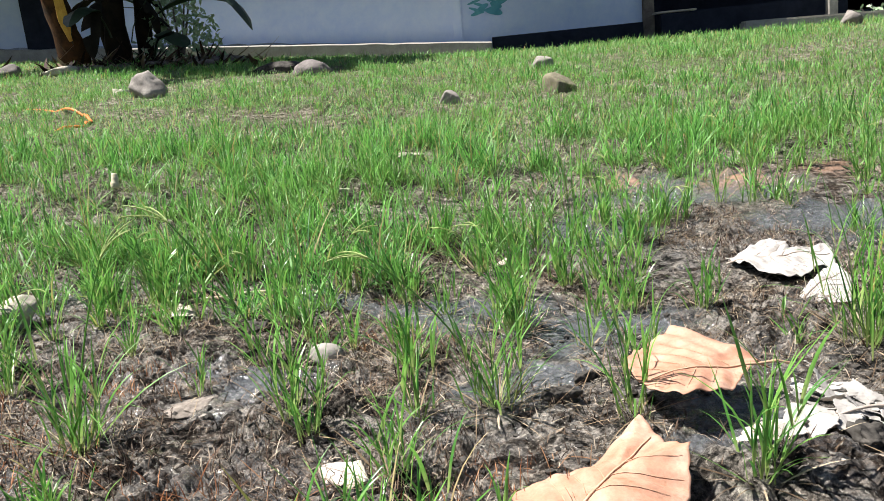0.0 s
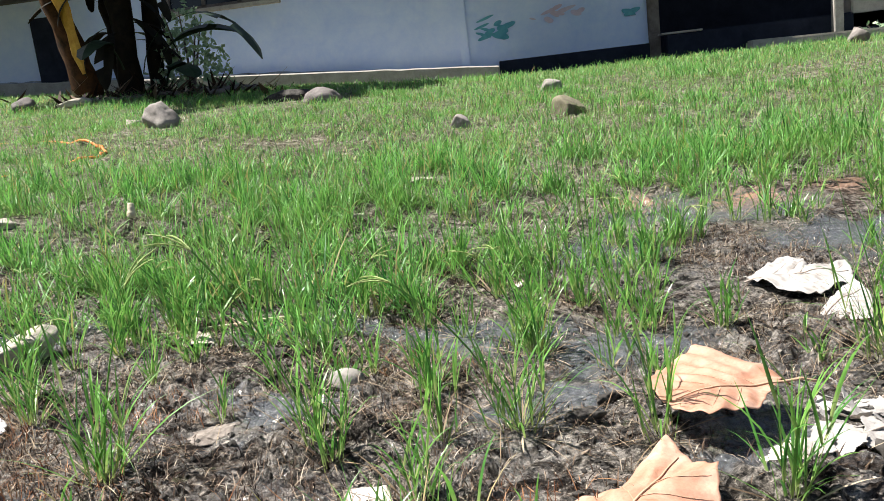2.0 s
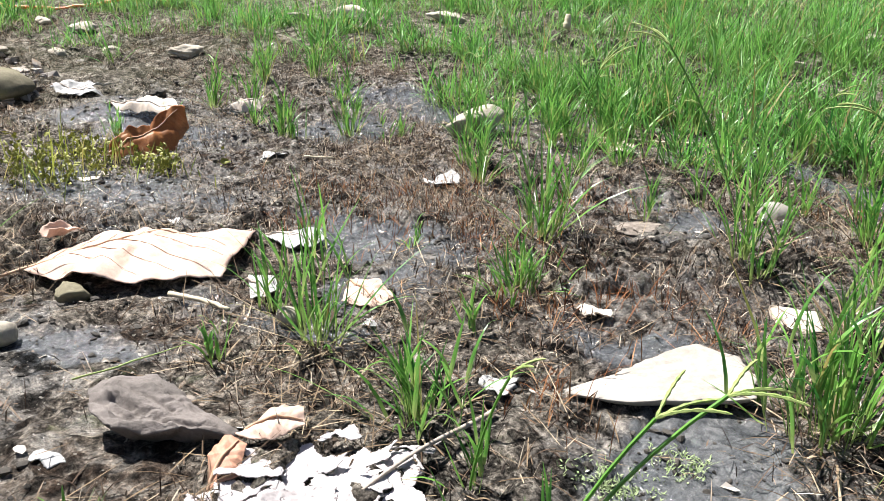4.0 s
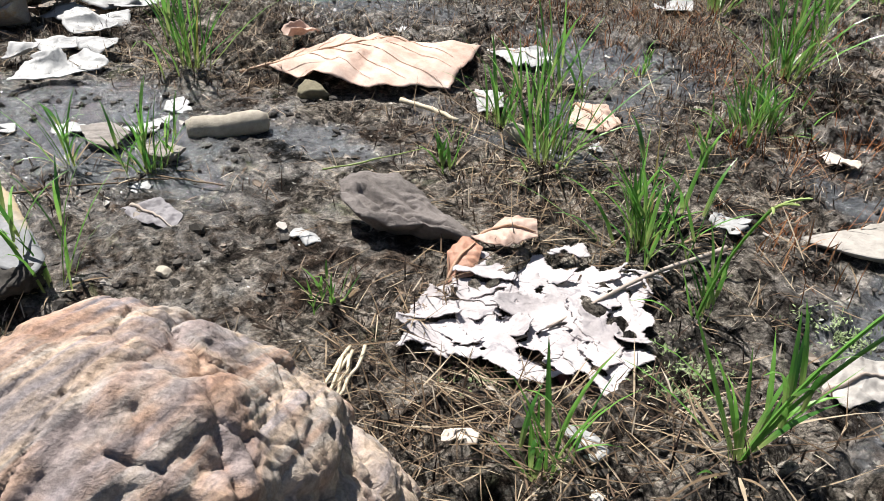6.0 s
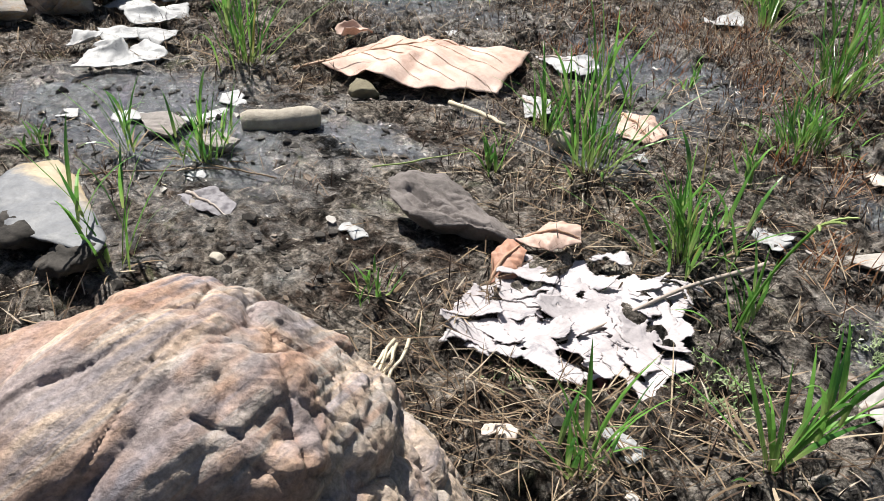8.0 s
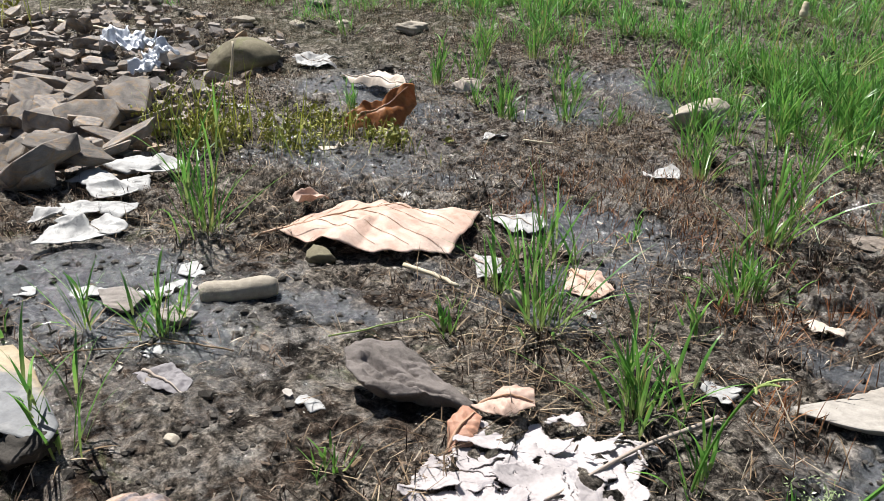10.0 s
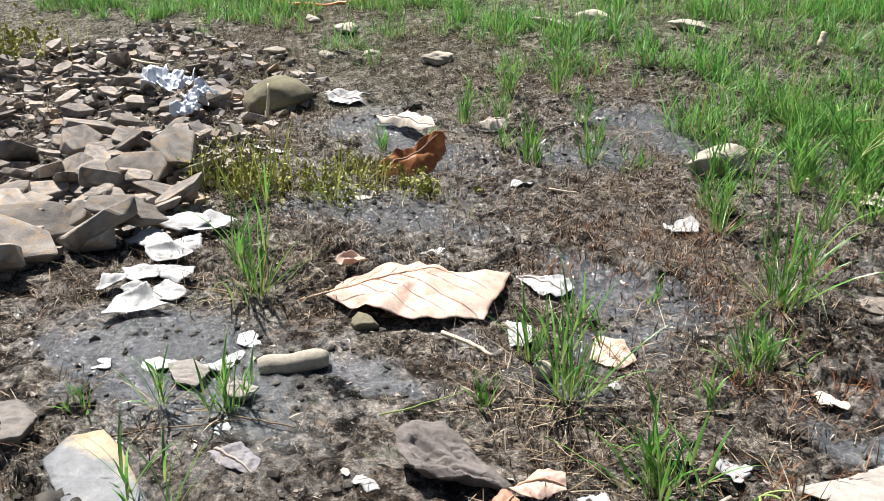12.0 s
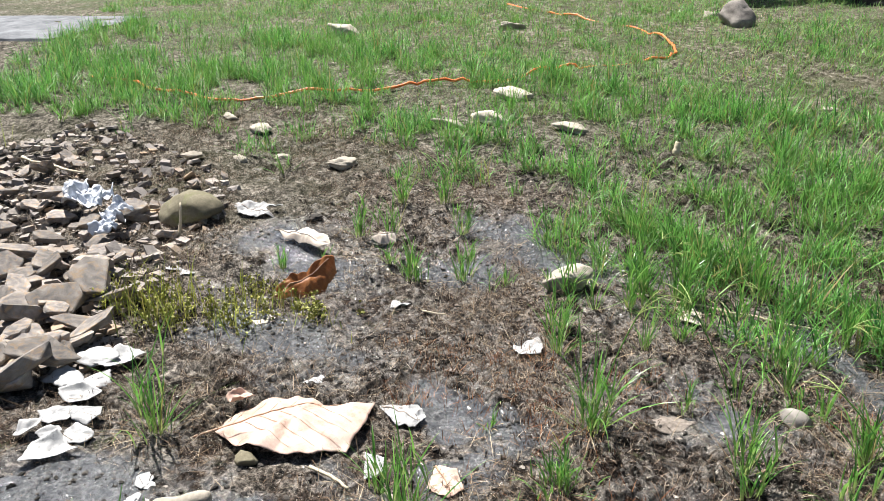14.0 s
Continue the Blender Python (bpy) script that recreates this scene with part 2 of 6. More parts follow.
    for h, d in ((mid, 0.03), (small, 0.013), (fine, 0.004)):
        b = n.new("ShaderNodeBump")
        b.inputs["Distance"].default_value = d
        l.new(dry, b.inputs["Strength"])
        l.new(h, b.inputs["Height"])
        if normal:
            l.new(normal, b.inputs["Normal"])
        normal = b.outputs[0]
    l.new(normal, p.inputs["Normal"])
    return m


MUD = mud_material()
GRASS = grass_material("grass_blade", (0.40, 0.46, 0.17), (0.022, 0.12, 0.022), (0.17, 0.38, 0.07))
LAWN = grass_material("lawn_blade", (0.20, 0.25, 0.08), (0.010, 0.085, 0.016), (0.19, 0.46, 0.095), 0.5, 0.05)


def straw_material(name, stops, rough=0.8):
    """Loose dead stems, each of its own brown."""
    m, n, l, p = nodes_of(name)
    rnd = n.new("ShaderNodeNewGeometry").outputs["Random Per Island"]
    col = ramp(n, l, rnd, stops)
    col = mix(n, l, 0.5, col, ramp(n, l, noise_tex(n, l, coords(n), 90, 4), [(0.3, 0.3), (0.7, 0.7)]), "OVERLAY")
    l.new(col, p.inputs["Base Color"])
    p.inputs["Roughness"].default_value, p.inputs["Specular IOR Level"].default_value = rough, 0.12
    return m


TURF = grass_material("turf_blade", (0.20, 0.22, 0.11), (0.06, 0.18, 0.05), (0.30, 0.50, 0.17), 0.5, 0.14)
WEED_GRASS = grass_material("yellowish_blade", (0.36, 0.34, 0.14), (0.16, 0.22, 0.03), (0.40, 0.42, 0.08), 0.4, 0.1)
STRAW = straw_material("dry_straw", [(0.0, (0.05, 0.033, 0.022)), (0.45, (0.14, 0.098, 0.062)), (0.8, (0.24, 0.18, 0.12)), (1.0, (0.40, 0.33, 0.24))])
STUBBLE = straw_material("rotting_stubble", [(0.0, (0.014, 0.009, 0.008)), (0.45, (0.075, 0.05, 0.036)), (0.78, (0.21, 0.148, 0.105)), (1.0, (0.52, 0.45, 0.36))])
RUSSET = straw_material("russet_dead_grass", [(0.0, (0.08, 0.03, 0.015)), (0.5, (0.24, 0.10, 0.045)), (1.0, (0.42, 0.24, 0.13))])
FLAKE = straw_material("leaf_flake", [(0.0, (0.05, 0.035, 0.028)), (0.4, (0.17, 0.13, 0.10)), (0.8, (0.30, 0.27, 0.24)), (1.0, (0.5, 0.48, 0.45))], 0.6)
SEED = plain("green_seed_head", (0.18, 0.26, 0.07), (0.34, 0.42, 0.14), 90, 0.6)


def sandstone_material():
    """Weathered sandstone: tan and lilac-grey beds, rusty patches, sandy grain, thin dirty cracks."""
    m, n, l, p = nodes_of("boulder_sandstone")
    c = coords(n)
    sep = n.new("ShaderNodeSeparateXYZ")
    l.new(c, sep.inputs[0])
    slant = maths(n, l, "SUBTRACT", maths(n, l, "SUBTRACT", sep.outputs[0], maths(n, l, "MULTIPLY", sep.outputs[2], 1.3)), maths(n, l, "MULTIPLY", sep.outputs[1], 1.6))
    join = n.new("ShaderNodeCombineXYZ")
    for sock, val, k in ((join.inputs[0], slant, 9.0), (join.inputs[1], sep.outputs[1], 4.0), (join.inputs[2], sep.outputs[2], 4.0)):
        l.new(maths(n, l, "MULTIPLY", val, k), sock)
    beds = noise_tex(n, l, join.outputs[0], 1.0, 5, 0.6, 0.9)
    big = noise_tex(n, l, c, 9, 5, 0.6, 0.8)
    grain = noise_tex(n, l, c, 420, 4, 0.75)
    mid = noise_tex(n, l, c, 60, 7, 0.7)
    col = ramp(n, l, beds, [(0.36, (0.165, 0.152, 0.165)), (0.44, (0.36, 0.25, 0.19)), (0.49, (0.35, 0.31, 0.275)), (0.54, (0.49, 0.38, 0.29)), (0.60, (0.25, 0.222, 0.225)), (0.66, (0.33, 0.26, 0.21))])
    col = mix(n, l, ramp(n, l, big, [(0.52, 0.0), (0.60, 0.65)]), col, (0.32, 0.19, 0.13))
    col = mix(n, l, ramp(n, l, noise_tex(n, l, c, 13, 4, 0.6, 0.5), [(0.50, 0.0), (0.58, 0.75)]), col, (0.23, 0.205, 0.21))
    col = mix(n, l, 0.75, col, ramp(n, l, mid, [(0.3, 0.25), (0.7, 0.75)]), "OVERLAY")
    col = mix(n, l, 0.7, col, ramp(n, l, grain, [(0.3, 0.25), (0.7, 0.75)]), "OVERLAY")
    l.new(col, p.inputs["Base Color"])
    p.inputs["Roughness"].default_value, p.inputs["Specular IOR Level"].default_value = 0.88, 0.2
    b = bump(n, l, mid, 0.55, 0.005)
    b = bump(n, l, grain, 0.5, 0.0014, b)
    l.new(b, p.inputs["Normal"])
    return m


SANDSTONE = sandstone_material()
GREY_STONE = stone_material("grey_stone", (0.13, 0.115, 0.105), (0.24, 0.215, 0.195), (0.36, 0.33, 0.30), 16)
SHALE = stone_material("shale_rubble", (0.105, 0.098, 0.096), (0.235, 0.212, 0.195), (0.39, 0.35, 0.31), 12, 0.85, 0.004, (0.33, 0.235, 0.15), 1.0)
DARK_STONE = stone_material("dark_slaty_stone", (0.07, 0.062, 0.058), (0.15, 0.132, 0.124), (0.24, 0.213, 0.20), 22, 0.8, 0.006)
PALE_STONE = stone_material("pale_stone", (0.31, 0.275, 0.225), (0.43, 0.385, 0.32), (0.55, 0.50, 0.42), 12)
CREAM_STONE = stone_material("cream_stone", (0.24, 0.21, 0.18), (0.35, 0.325, 0.295), (0.42, 0.39, 0.36), 10, 0.8, 0.003)


def slab_material():
    """Blue-grey slate with a weathered tan rind along one side and pale scuffs."""
    m, n, l, p = nodes_of("blue_grey_slab")
    c = coords(n)
    sep = n.new("ShaderNodeSeparateXYZ")
    l.new(c, sep.inputs[0])
    big, fine = noise_tex(n, l, c, 14, 6, 0.65, 0.8), noise_tex(n, l, c, 160, 5, 0.7)
    col = ramp(n, l, big, [(0.3, (0.10, 0.106, 0.118)), (0.5, (0.155, 0.16, 0.17)), (0.68, (0.25, 0.25, 0.245))])
    side = maths(n, l, "SUBTRACT", sep.outputs[1], maths(n, l, "MULTIPLY", sep.outputs[0], 0.3))
    side = maths(n, l, "ADD", side, maths(n, l, "MULTIPLY", maths(n, l, "SUBTRACT", big, 0.5), 0.08))
    rind = ramp(n, l, side, [(0.012, 0.0), (0.03, 1.0)])
    col = mix(n, l, rind, col, ramp(n, l, big, [(0.35, (0.24, 0.175, 0.10)), (0.65, (0.40, 0.33, 0.22))]))
    col = mix(n, l, 0.5, col, ramp(n, l, fine, [(0.3, 0.3), (0.7, 0.7)]), "OVERLAY")
    l.new(col, p.inputs["Base Color"])
    p.inputs["Roughness"].default_value, p.inputs["Specular IOR Level"].default_value = 0.6, 0.35
    l.new(bump(n, l, big, 0.5, 0.004), p.inputs["Normal"])
    return m


SLATE = slab_material()
FOOT_LINE = plain("foot_line", (0.13, 0.15, 0.18), (0.45, 0.51, 0.62), 7, 0.85, 0.002)
MOSSY = stone_material("mossy_stone", (0.09, 0.08, 0.055), (0.18, 0.16, 0.11), (0.26, 0.235, 0.17), 12, 0.9, 0.004, (0.13, 0.15, 0.05))
TAN_LEAF = leaf_material("tan_dry_leaf", (0.46, 0.30, 0.235), (0.60, 0.43, 0.35), (0.70, 0.55, 0.47), (0.33, 0.18, 0.11), 0.4)
ORANGE_LEAF = leaf_material("orange_dry_leaf", (0.37, 0.17, 0.10), (0.49, 0.265, 0.18), (0.59, 0.375, 0.285), (0.30, 0.13, 0.06), 0.5)
RUST_LEAF = leaf_material("rust_brown_leaf", (0.26, 0.085, 0.025), (0.44, 0.17, 0.05), (0.56, 0.29, 0.12), (0.12, 0.035, 0.014), 0.5, 0.5, 0.4)
GREY_LEAF = leaf_material("bleached_grey_leaf", (0.35, 0.315, 0.32), (0.49, 0.45, 0.455), (0.60, 0.56, 0.565), (0.22, 0.21, 0.23), 0.85)
WHITE_LEAF = leaf_material("bleached_white_leaf", (0.27, 0.27, 0.275), (0.43, 0.43, 0.43), (0.60, 0.60, 0.59), (0.20, 0.20, 0.21), 0.75)
GREY_SCRAP = leaf_material("grey_leaf_scrap", (0.13, 0.12, 0.13), (0.22, 0.205, 0.22), (0.32, 0.30, 0.315), (0.09, 0.08, 0.09), 0.6)
DULL_LEAF = leaf_material("dull_bleached_leaf", (0.26, 0.24, 0.22), (0.40, 0.375, 0.35), (0.52, 0.49, 0.46), (0.18, 0.16, 0.15), 0.6)
PALE_LEAF = leaf_material("pale_tan_leaf", (0.52, 0.43, 0.36), (0.64, 0.55, 0.47), (0.74, 0.66, 0.58), (0.40, 0.31, 0.24), 0.35)
VEIN = plain("leaf_vein", (0.36, 0.21, 0.13), (0.54, 0.36, 0.25), 60, 0.6)
VEIN_GREY = plain("grey_leaf_vein", (0.30, 0.24, 0.20), (0.46, 0.40, 0.35), 60, 0.7)
CRUST = plain("dried_mud", (0.09, 0.075, 0.065), (0.30, 0.26, 0.225), 70, 0.95, 0.006)
CLOD = plain("mud_clod", (0.008, 0.0075, 0.007), (0.10, 0.09, 0.08), 30, 0.8, 0.004)
HOSE = plain("orange_hose", (0.75, 0.16, 0.035), (0.85, 0.25, 0.07), 20, 0.4)
FOIL = plain("crinkled_foil", (0.38, 0.41, 0.48), (0.66, 0.69, 0.74), 40, 0.32, 0.004, 0.2)
WALL = plain("painted_wall", (0.50, 0.62, 0.90), (0.68, 0.78, 0.97), 1.3, 0.85, 0.003)
CONCRETE = plain("concrete", (0.30, 0.28, 0.25), (0.45, 0.42, 0.38), 9, 0.9, 0.004)
OLD_CONCRETE = plain("damp_concrete", (0.10, 0.105, 0.115), (0.24, 0.25, 0.265), 6, 0.95, 0.004)
# near-black: the shade of porch, opening and wall foot is in this colour
DEEP_SHADE = plain("deep_shade", (0.010, 0.013, 0.024), (0.026, 0.032, 0.052), 3, 0.8)
WOOD = plain("weathered_timber", (0.10, 0.085, 0.075), (0.22, 0.19, 0.17), 8, 0.85)
TEAL = plain("teal_spray_paint", (0.05, 0.24, 0.34), (0.14, 0.42, 0.50), 4, 0.7)
REDP = plain("red_spray_paint", (0.52, 0.40, 0.50), (0.60, 0.54, 0.66), 4, 0.7)
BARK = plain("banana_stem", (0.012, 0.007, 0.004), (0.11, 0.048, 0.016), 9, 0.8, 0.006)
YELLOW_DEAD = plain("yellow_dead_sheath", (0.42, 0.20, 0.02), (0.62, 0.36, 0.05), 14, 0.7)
# copy of the stem colour with the clump's shade mixed in
SHADED_BARK = plain("shaded_banana_stem", (0.003, 0.003, 0.002), (0.020, 0.014, 0.008), 9, 0.9, 0.006)
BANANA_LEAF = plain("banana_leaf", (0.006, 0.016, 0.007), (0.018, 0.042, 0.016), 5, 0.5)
# dead leaf taken to near-black for the shade inside the clump
SHADED_DEAD_LEAF = plain("shaded_dead_banana_leaf", (0.004, 0.004, 0.003), (0.022, 0.018, 0.011), 7, 0.9)
BUSH_LEAF = plain("shrub_leaf", (0.09, 0.20, 0.07), (0.46, 0.58, 0.38), 12, 0.35)
WEED = plain("yellow_green_weed", (0.12, 0.15, 0.03), (0.42, 0.40, 0.08), 60, 0.6)
GLASS_DARK = plain("dark_window_pane", (0.010, 0.014, 0.022), (0.03, 0.035, 0.045), 2, 0.12, 0.0)


# ---- mesh helpers ----
def mesh_object(name, verts, faces, material, parent=None, label="", smooth=False, uvs=None):
    me = bpy.data.meshes.new(name)
    me.from_pydata([tuple(v) for v in verts] if not isinstance(verts, np.ndarray) else verts.tolist(), [], faces if not isinstance(faces, np.ndarray) else faces.tolist())
    if uvs is not None:
        layer = me.uv_layers.new()
        idx = np.empty(len(me.loops), int)
        me.loops.foreach_get("vertex_index", idx)
        layer.data.foreach_set("uv", np.asarray(uvs, float)[idx].ravel())
    if smooth:
        me.polygons.foreach_set("use_smooth", [True] * len(me.polygons))
    me.materials.append(material)
    ob = new(name, me)
    ob.parent = parent
    if label:
        ob["label"] = label
    return ob


def part(name, bm, material, parent, label="", smooth=False):
    me = bpy.data.meshes.new(name)
    bm.to_mesh(me)
    bm.free()
    if smooth:
        me.polygons.foreach_set("use_smooth", [True] * len(me.polygons))
    me.materials.append(material)
    ob = new(name, me)
    ob.parent = parent
    if label:
        ob["label"] = label
    return ob


def thing(name, m, label, category, group=""):
    ob = new(name)
    ob.empty_display_size = 0.05
    ob.matrix_world = m
    return tagged(ob, label, category, group)


def box(size, centre=(0, 0, 0), bevel=0.0):
    bm = bmesh.new()
    bmesh.ops.create_cube(bm, size=1)
    bmesh.ops.scale(bm, vec=size, verts=bm.verts)
    bmesh.ops.translate(bm, vec=centre, verts=bm.verts)
    if bevel:
        bmesh.ops.bevel(bm, geom=bm.edges, offset=bevel, segments=2, affect="EDGES")
    return bm


def tube_data(points, radii, sides=6):
    """Rings along a line of points; returns vertices and faces, ends closed."""
    V, F = [], []
    pts = [Vector(p) for p in points]
    for i, p in enumerate(pts):
        d = (pts[min(i + 1, len(pts) - 1)] - pts[max(i - 1, 0)]).normalized()
        a = d.orthogonal().normalized() if i == 0 else (a - d * a.dot(d)).normalized()
        b = d.cross(a)
        r = radii[i] if isinstance(radii, (list, tuple)) else radii
        for k in range(sides):
            t = 2 * math.pi * k / sides
            V.append(p + (a * math.cos(t) + b * math.sin(t)) * r)
    for i in range(len(pts) - 1):
        for k in range(sides):
            j = (k + 1) % sides
            F.append((i * sides + k, i * sides + j, (i + 1) * sides + j, (i + 1) * sides + k))
    F.append(tuple(range(sides))[::-1])
    F.append(tuple(range((len(pts) - 1) * sides, len(pts) * sides)))
    return V, F


def blades(roots, heading, lean, length, width, droop, segs, rng, fold=False):
    """Many grass blades at once, as tapered strips that bend over. All arguments are arrays; returns vertices, faces and uvs."""
    n = len(length)
    t = np.linspace(0, 1, segs + 1)
    ang = lean[:, None] + droop[:, None] * t[None, :] ** 1.5
    step = length[:, None] / segs
    hor = np.concatenate([np.zeros((n, 1)), np.cumsum(np.sin(ang[:, :-1]) * step, 1)], 1)
    ver = np.concatenate([np.zeros((n, 1)), np.cumsum(np.cos(ang[:, :-1]) * step, 1)], 1)
    hx, hy = np.cos(heading), np.sin(heading)
    twist = rng.uniform(-0.7, 0.7, n)
    sx, sy = -np.sin(heading + twist), np.cos(heading + twist)
    wide = width[:, None] * (np.minimum(1.0, 0.55 + 2.2 * t) * (1 - t ** 2.2) + 0.03)[None, :] * 0.5
    cx = roots[:, 0, None] + hor * hx[:, None]
    cy = roots[:, 1, None] + hor * hy[:, None]
    cz = roots[:, 2, None] + ver
    cols = [-1, 0, 1] if fold else [-1, 1]
    k = len(cols)
    V = np.empty((n, segs + 1, k, 3))
    U = np.empty((n, segs + 1, k, 2))
    for j, c in enumerate(cols):
        V[:, :, j, 0] = cx + c * wide * sx[:, None] - (0 if c else 0.35 * wide * hx[:, None])
        V[:, :, j, 1] = cy + c * wide * sy[:, None] - (0 if c else 0.35 * wide * hy[:, None])
        V[:, :, j, 2] = cz - (0 if c else 0.3 * wide)
        U[:, :, j, 0] = (c + 1) / 2
        U[:, :, j, 1] = t[None, :]
    base = (np.arange(n) * (segs + 1) * k)[:, None, None]
    i = (np.arange(segs) * k)[None, :, None]
    c = np.arange(k - 1)[None, None, :]
    a = base + i + c
    F = np.stack([a, a + 1, a + 1 + k, a + k], -1).reshape(-1, 4)
    return V.reshape(-1, 3), F, U.reshape(-1, 2)


def lawn_edge(x):
    """How far the mud reaches towards the slope."""
    x = np.asarray(x, float)
    e = 1.56 + 0.08 * np.sin(3.1 * x + 0.6) + 0.07 * np.sin(8 * x + 1) + np.where(x > 0.2, 0.9 * np.minimum(x - 0.2, 0.9), 0)
    e = e + 0.10 * np.clip((-0.65 - x) / 0.35, 0, 1)
    return e - np.where(x < -2.9, 0.3 * np.minimum(-2.9 - x, 1.5), 0)


# ---- ground: one sheet, fine where the camera passes ----
def graded(lo, hi, fine, far):
    out = list(np.arange(lo, hi - fine / 2, fine)) + [hi]
    for sign in (-1, 1):
        step, p = fine, (lo if sign < 0 else hi)
        while abs(p) < far:
            step *= 1.055
            p += sign * step
            out.append(p)
    return np.array(sorted(out))


gx, gy = graded(-1.45, 0.6, 0.0052, 900), graded(-0.1, 1.6, 0.0052, 900)
X, Y = np.meshgrid(gx, gy)
near = np.exp(-np.maximum(0, np.hypot(X + 0.5, Y - 1) - 3) / 3)
wetmap = wet_at(X, Y)
Z = rise(X, Y) + lumps(X, Y) * near * (1 - 0.7 * wetmap) - 0.005 * wetmap
verts = np.stack([X.ravel(), Y.ravel(), Z.ravel()], 1)
nx = len(gx)
ii = (np.arange(len(gy) - 1)[:, None] * nx + np.arange(nx - 1)[None, :]).ravel()
ground = mesh_object("ground", verts, np.stack([ii, ii + 1, ii + 1 + nx, ii + nx], 1), MUD, smooth=True)
lawn = np.clip((Y - lawn_edge(X) - 0.4) / 1.8, 0, 1)
lawn = np.maximum(lawn, 0.3 * np.clip((-X - 1.75) / 0.4, 0, 1) * (Y > 0.9) * np.clip((Y - 0.9) / 0.3, 0, 1))
rust = spots(X, Y, [(0.45, 2.58, 0.10, 0.09), (0.78, 2.52, 0.15, 0.10), (-0.2, 1.84, 0.06, 0.05), (1.1, 2.6, 0.12, 0.1)])
attr = ground.data.color_attributes.new("soil", "FLOAT_COLOR", "POINT")
attr.data.foreach_set("color", np.stack([np.maximum(wetmap, 0.36 * spots(X, Y, SOAKED)), lawn, rust, np.ones_like(X)], -1).ravel())
tagged(ground, "dark wet mud rising to a grassy slope", "ground", kind="structure")


# ---- house ----
HOUSE_Y = 10.6


def house():
    h = thing("house", pose(0, HOUSE_Y, 0), "long single-storey house with a shaded bluish white wall", "house")
    wz = 0.2
    segments = [("wall", -16.0, -4.25, wz, 3.4), ("wall", -4.25, -2.72, wz, 2.02), ("wall", -4.25, -2.72, 3.05, 3.4), ("wall", -2.72, 2.0, wz, 3.4)]
    for name, x0, x1, z0, z1 in segments:
        part(name, box((x1 - x0, 0.2, z1 - z0), ((x0 + x1) / 2, 0.1, (z0 + z1) / 2)), WALL, h, "bluish white painted wall with grime")
    # no recess: the unlit depth of the opening is a near-black panel
    part("dark_opening", box((0.55, 0.04, 0.85), (-5.85, -0.02, 1.75)), DEEP_SHADE, h, "flat near-black panel for the unlit vent opening")
    win = part("window_frame", box((1.53, 0.06, 0.05), (-3.485, 0.05, 2.045)), WOOD, h, "dark window frame")
    for x in (-4.22, -3.73, -3.24, -2.75):
        part("mullion", box((0.05, 0.06, 1.0), (x, 0.05, 2.55)), WOOD, win)
    for x in (-3.975, -3.485, -2.995):
        part("pane", box((0.44, 0.012, 0.98), (x, 0.07, 2.55)), GLASS_DARK, win)
    part("window_sill", box((1.6, 0.12, 0.05), (-3.485, -0.03, 1.995), 0.006), CONCRETE, h)
    part("pilaster", box((0.11, 0.07, 3.2), (-0.36, -0.035, 1.8), 0.01), WALL, h, "narrow pilaster on the wall")
    part("corner_post", box((0.14, 0.14, 3.2), (2.05, 0.0, 1.8), 0.01), WOOD, h, "dark corner post")
    # porch: an open bay with posts, its shade coloured into the back wall and floor
    part("porch_back_wall", box((9.0, 0.15, 3.0), (6.5, 3.0, 1.6)), DEEP_SHADE, h, "porch back wall coloured as deep shade")
    part("porch_side_wall", box((0.2, 2.8, 3.0), (2.0, 1.65, 1.6)), DEEP_SHADE, h)
    part("porch_roof", box((9.0, 3.35, 0.14), (6.6, 1.63, 3.1)), WOOD, h)
    # unseen overhang, set low and deep to darken wall and ground below
    part("shade_eave", box((3.3, 1.7, 0.1), (0.75, -0.86, 2.62)), WOOD, h, "unseen low overhang that shades the end of the wall")
    # unseen overhang, added only to keep skylight off this stretch of wall
    part("shade_eave", box((10.6, 1.5, 0.1), (-10.6, -0.76, 2.45)), WOOD, h, "unseen overhang added to darken the far end of the wall")
    part("porch_floor", box((9.0, 3.0, 0.6), (6.55, 1.45, 0.67), 0.02), DEEP_SHADE, h, "porch floor coloured as deep shade")
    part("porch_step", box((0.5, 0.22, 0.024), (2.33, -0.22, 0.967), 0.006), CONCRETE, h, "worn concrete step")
    # block under the step, coloured as the shade there
    part("porch_step", box((0.9, 0.3, 0.5), (2.6, -0.17, 0.7), 0.01), DEEP_SHADE, h)
    part("porch_ledge", box((0.5, 0.3, 0.9), (4.7, 0.1, 1.2), 0.02), CONCRETE, h)
    for x in (4.2, 5.6, 7.2):
        part("porch_post", box((0.11, 0.11, 2.4), (x, -0.25, 1.9), 0.008), CONCRETE, h)
    part("roof", box((19.0, 4.9, 0.14), (-6.6, 2.4, 3.48)), WOOD, h, "overhanging roof sheet")
    part("rear_wall", box((18.2, 0.2, 3.2), (-7.0, 4.5, 1.8)), WALL, h)
    # paint smears and dark foot line: thin skins just off the wall, with ragged outlines
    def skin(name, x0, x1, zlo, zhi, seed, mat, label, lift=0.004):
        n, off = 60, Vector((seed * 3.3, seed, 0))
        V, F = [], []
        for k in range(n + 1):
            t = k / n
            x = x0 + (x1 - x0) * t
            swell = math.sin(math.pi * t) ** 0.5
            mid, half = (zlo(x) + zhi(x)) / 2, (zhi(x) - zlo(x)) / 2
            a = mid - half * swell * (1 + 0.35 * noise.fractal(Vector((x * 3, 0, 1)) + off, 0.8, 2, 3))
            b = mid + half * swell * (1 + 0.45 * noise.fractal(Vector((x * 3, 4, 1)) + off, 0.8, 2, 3))
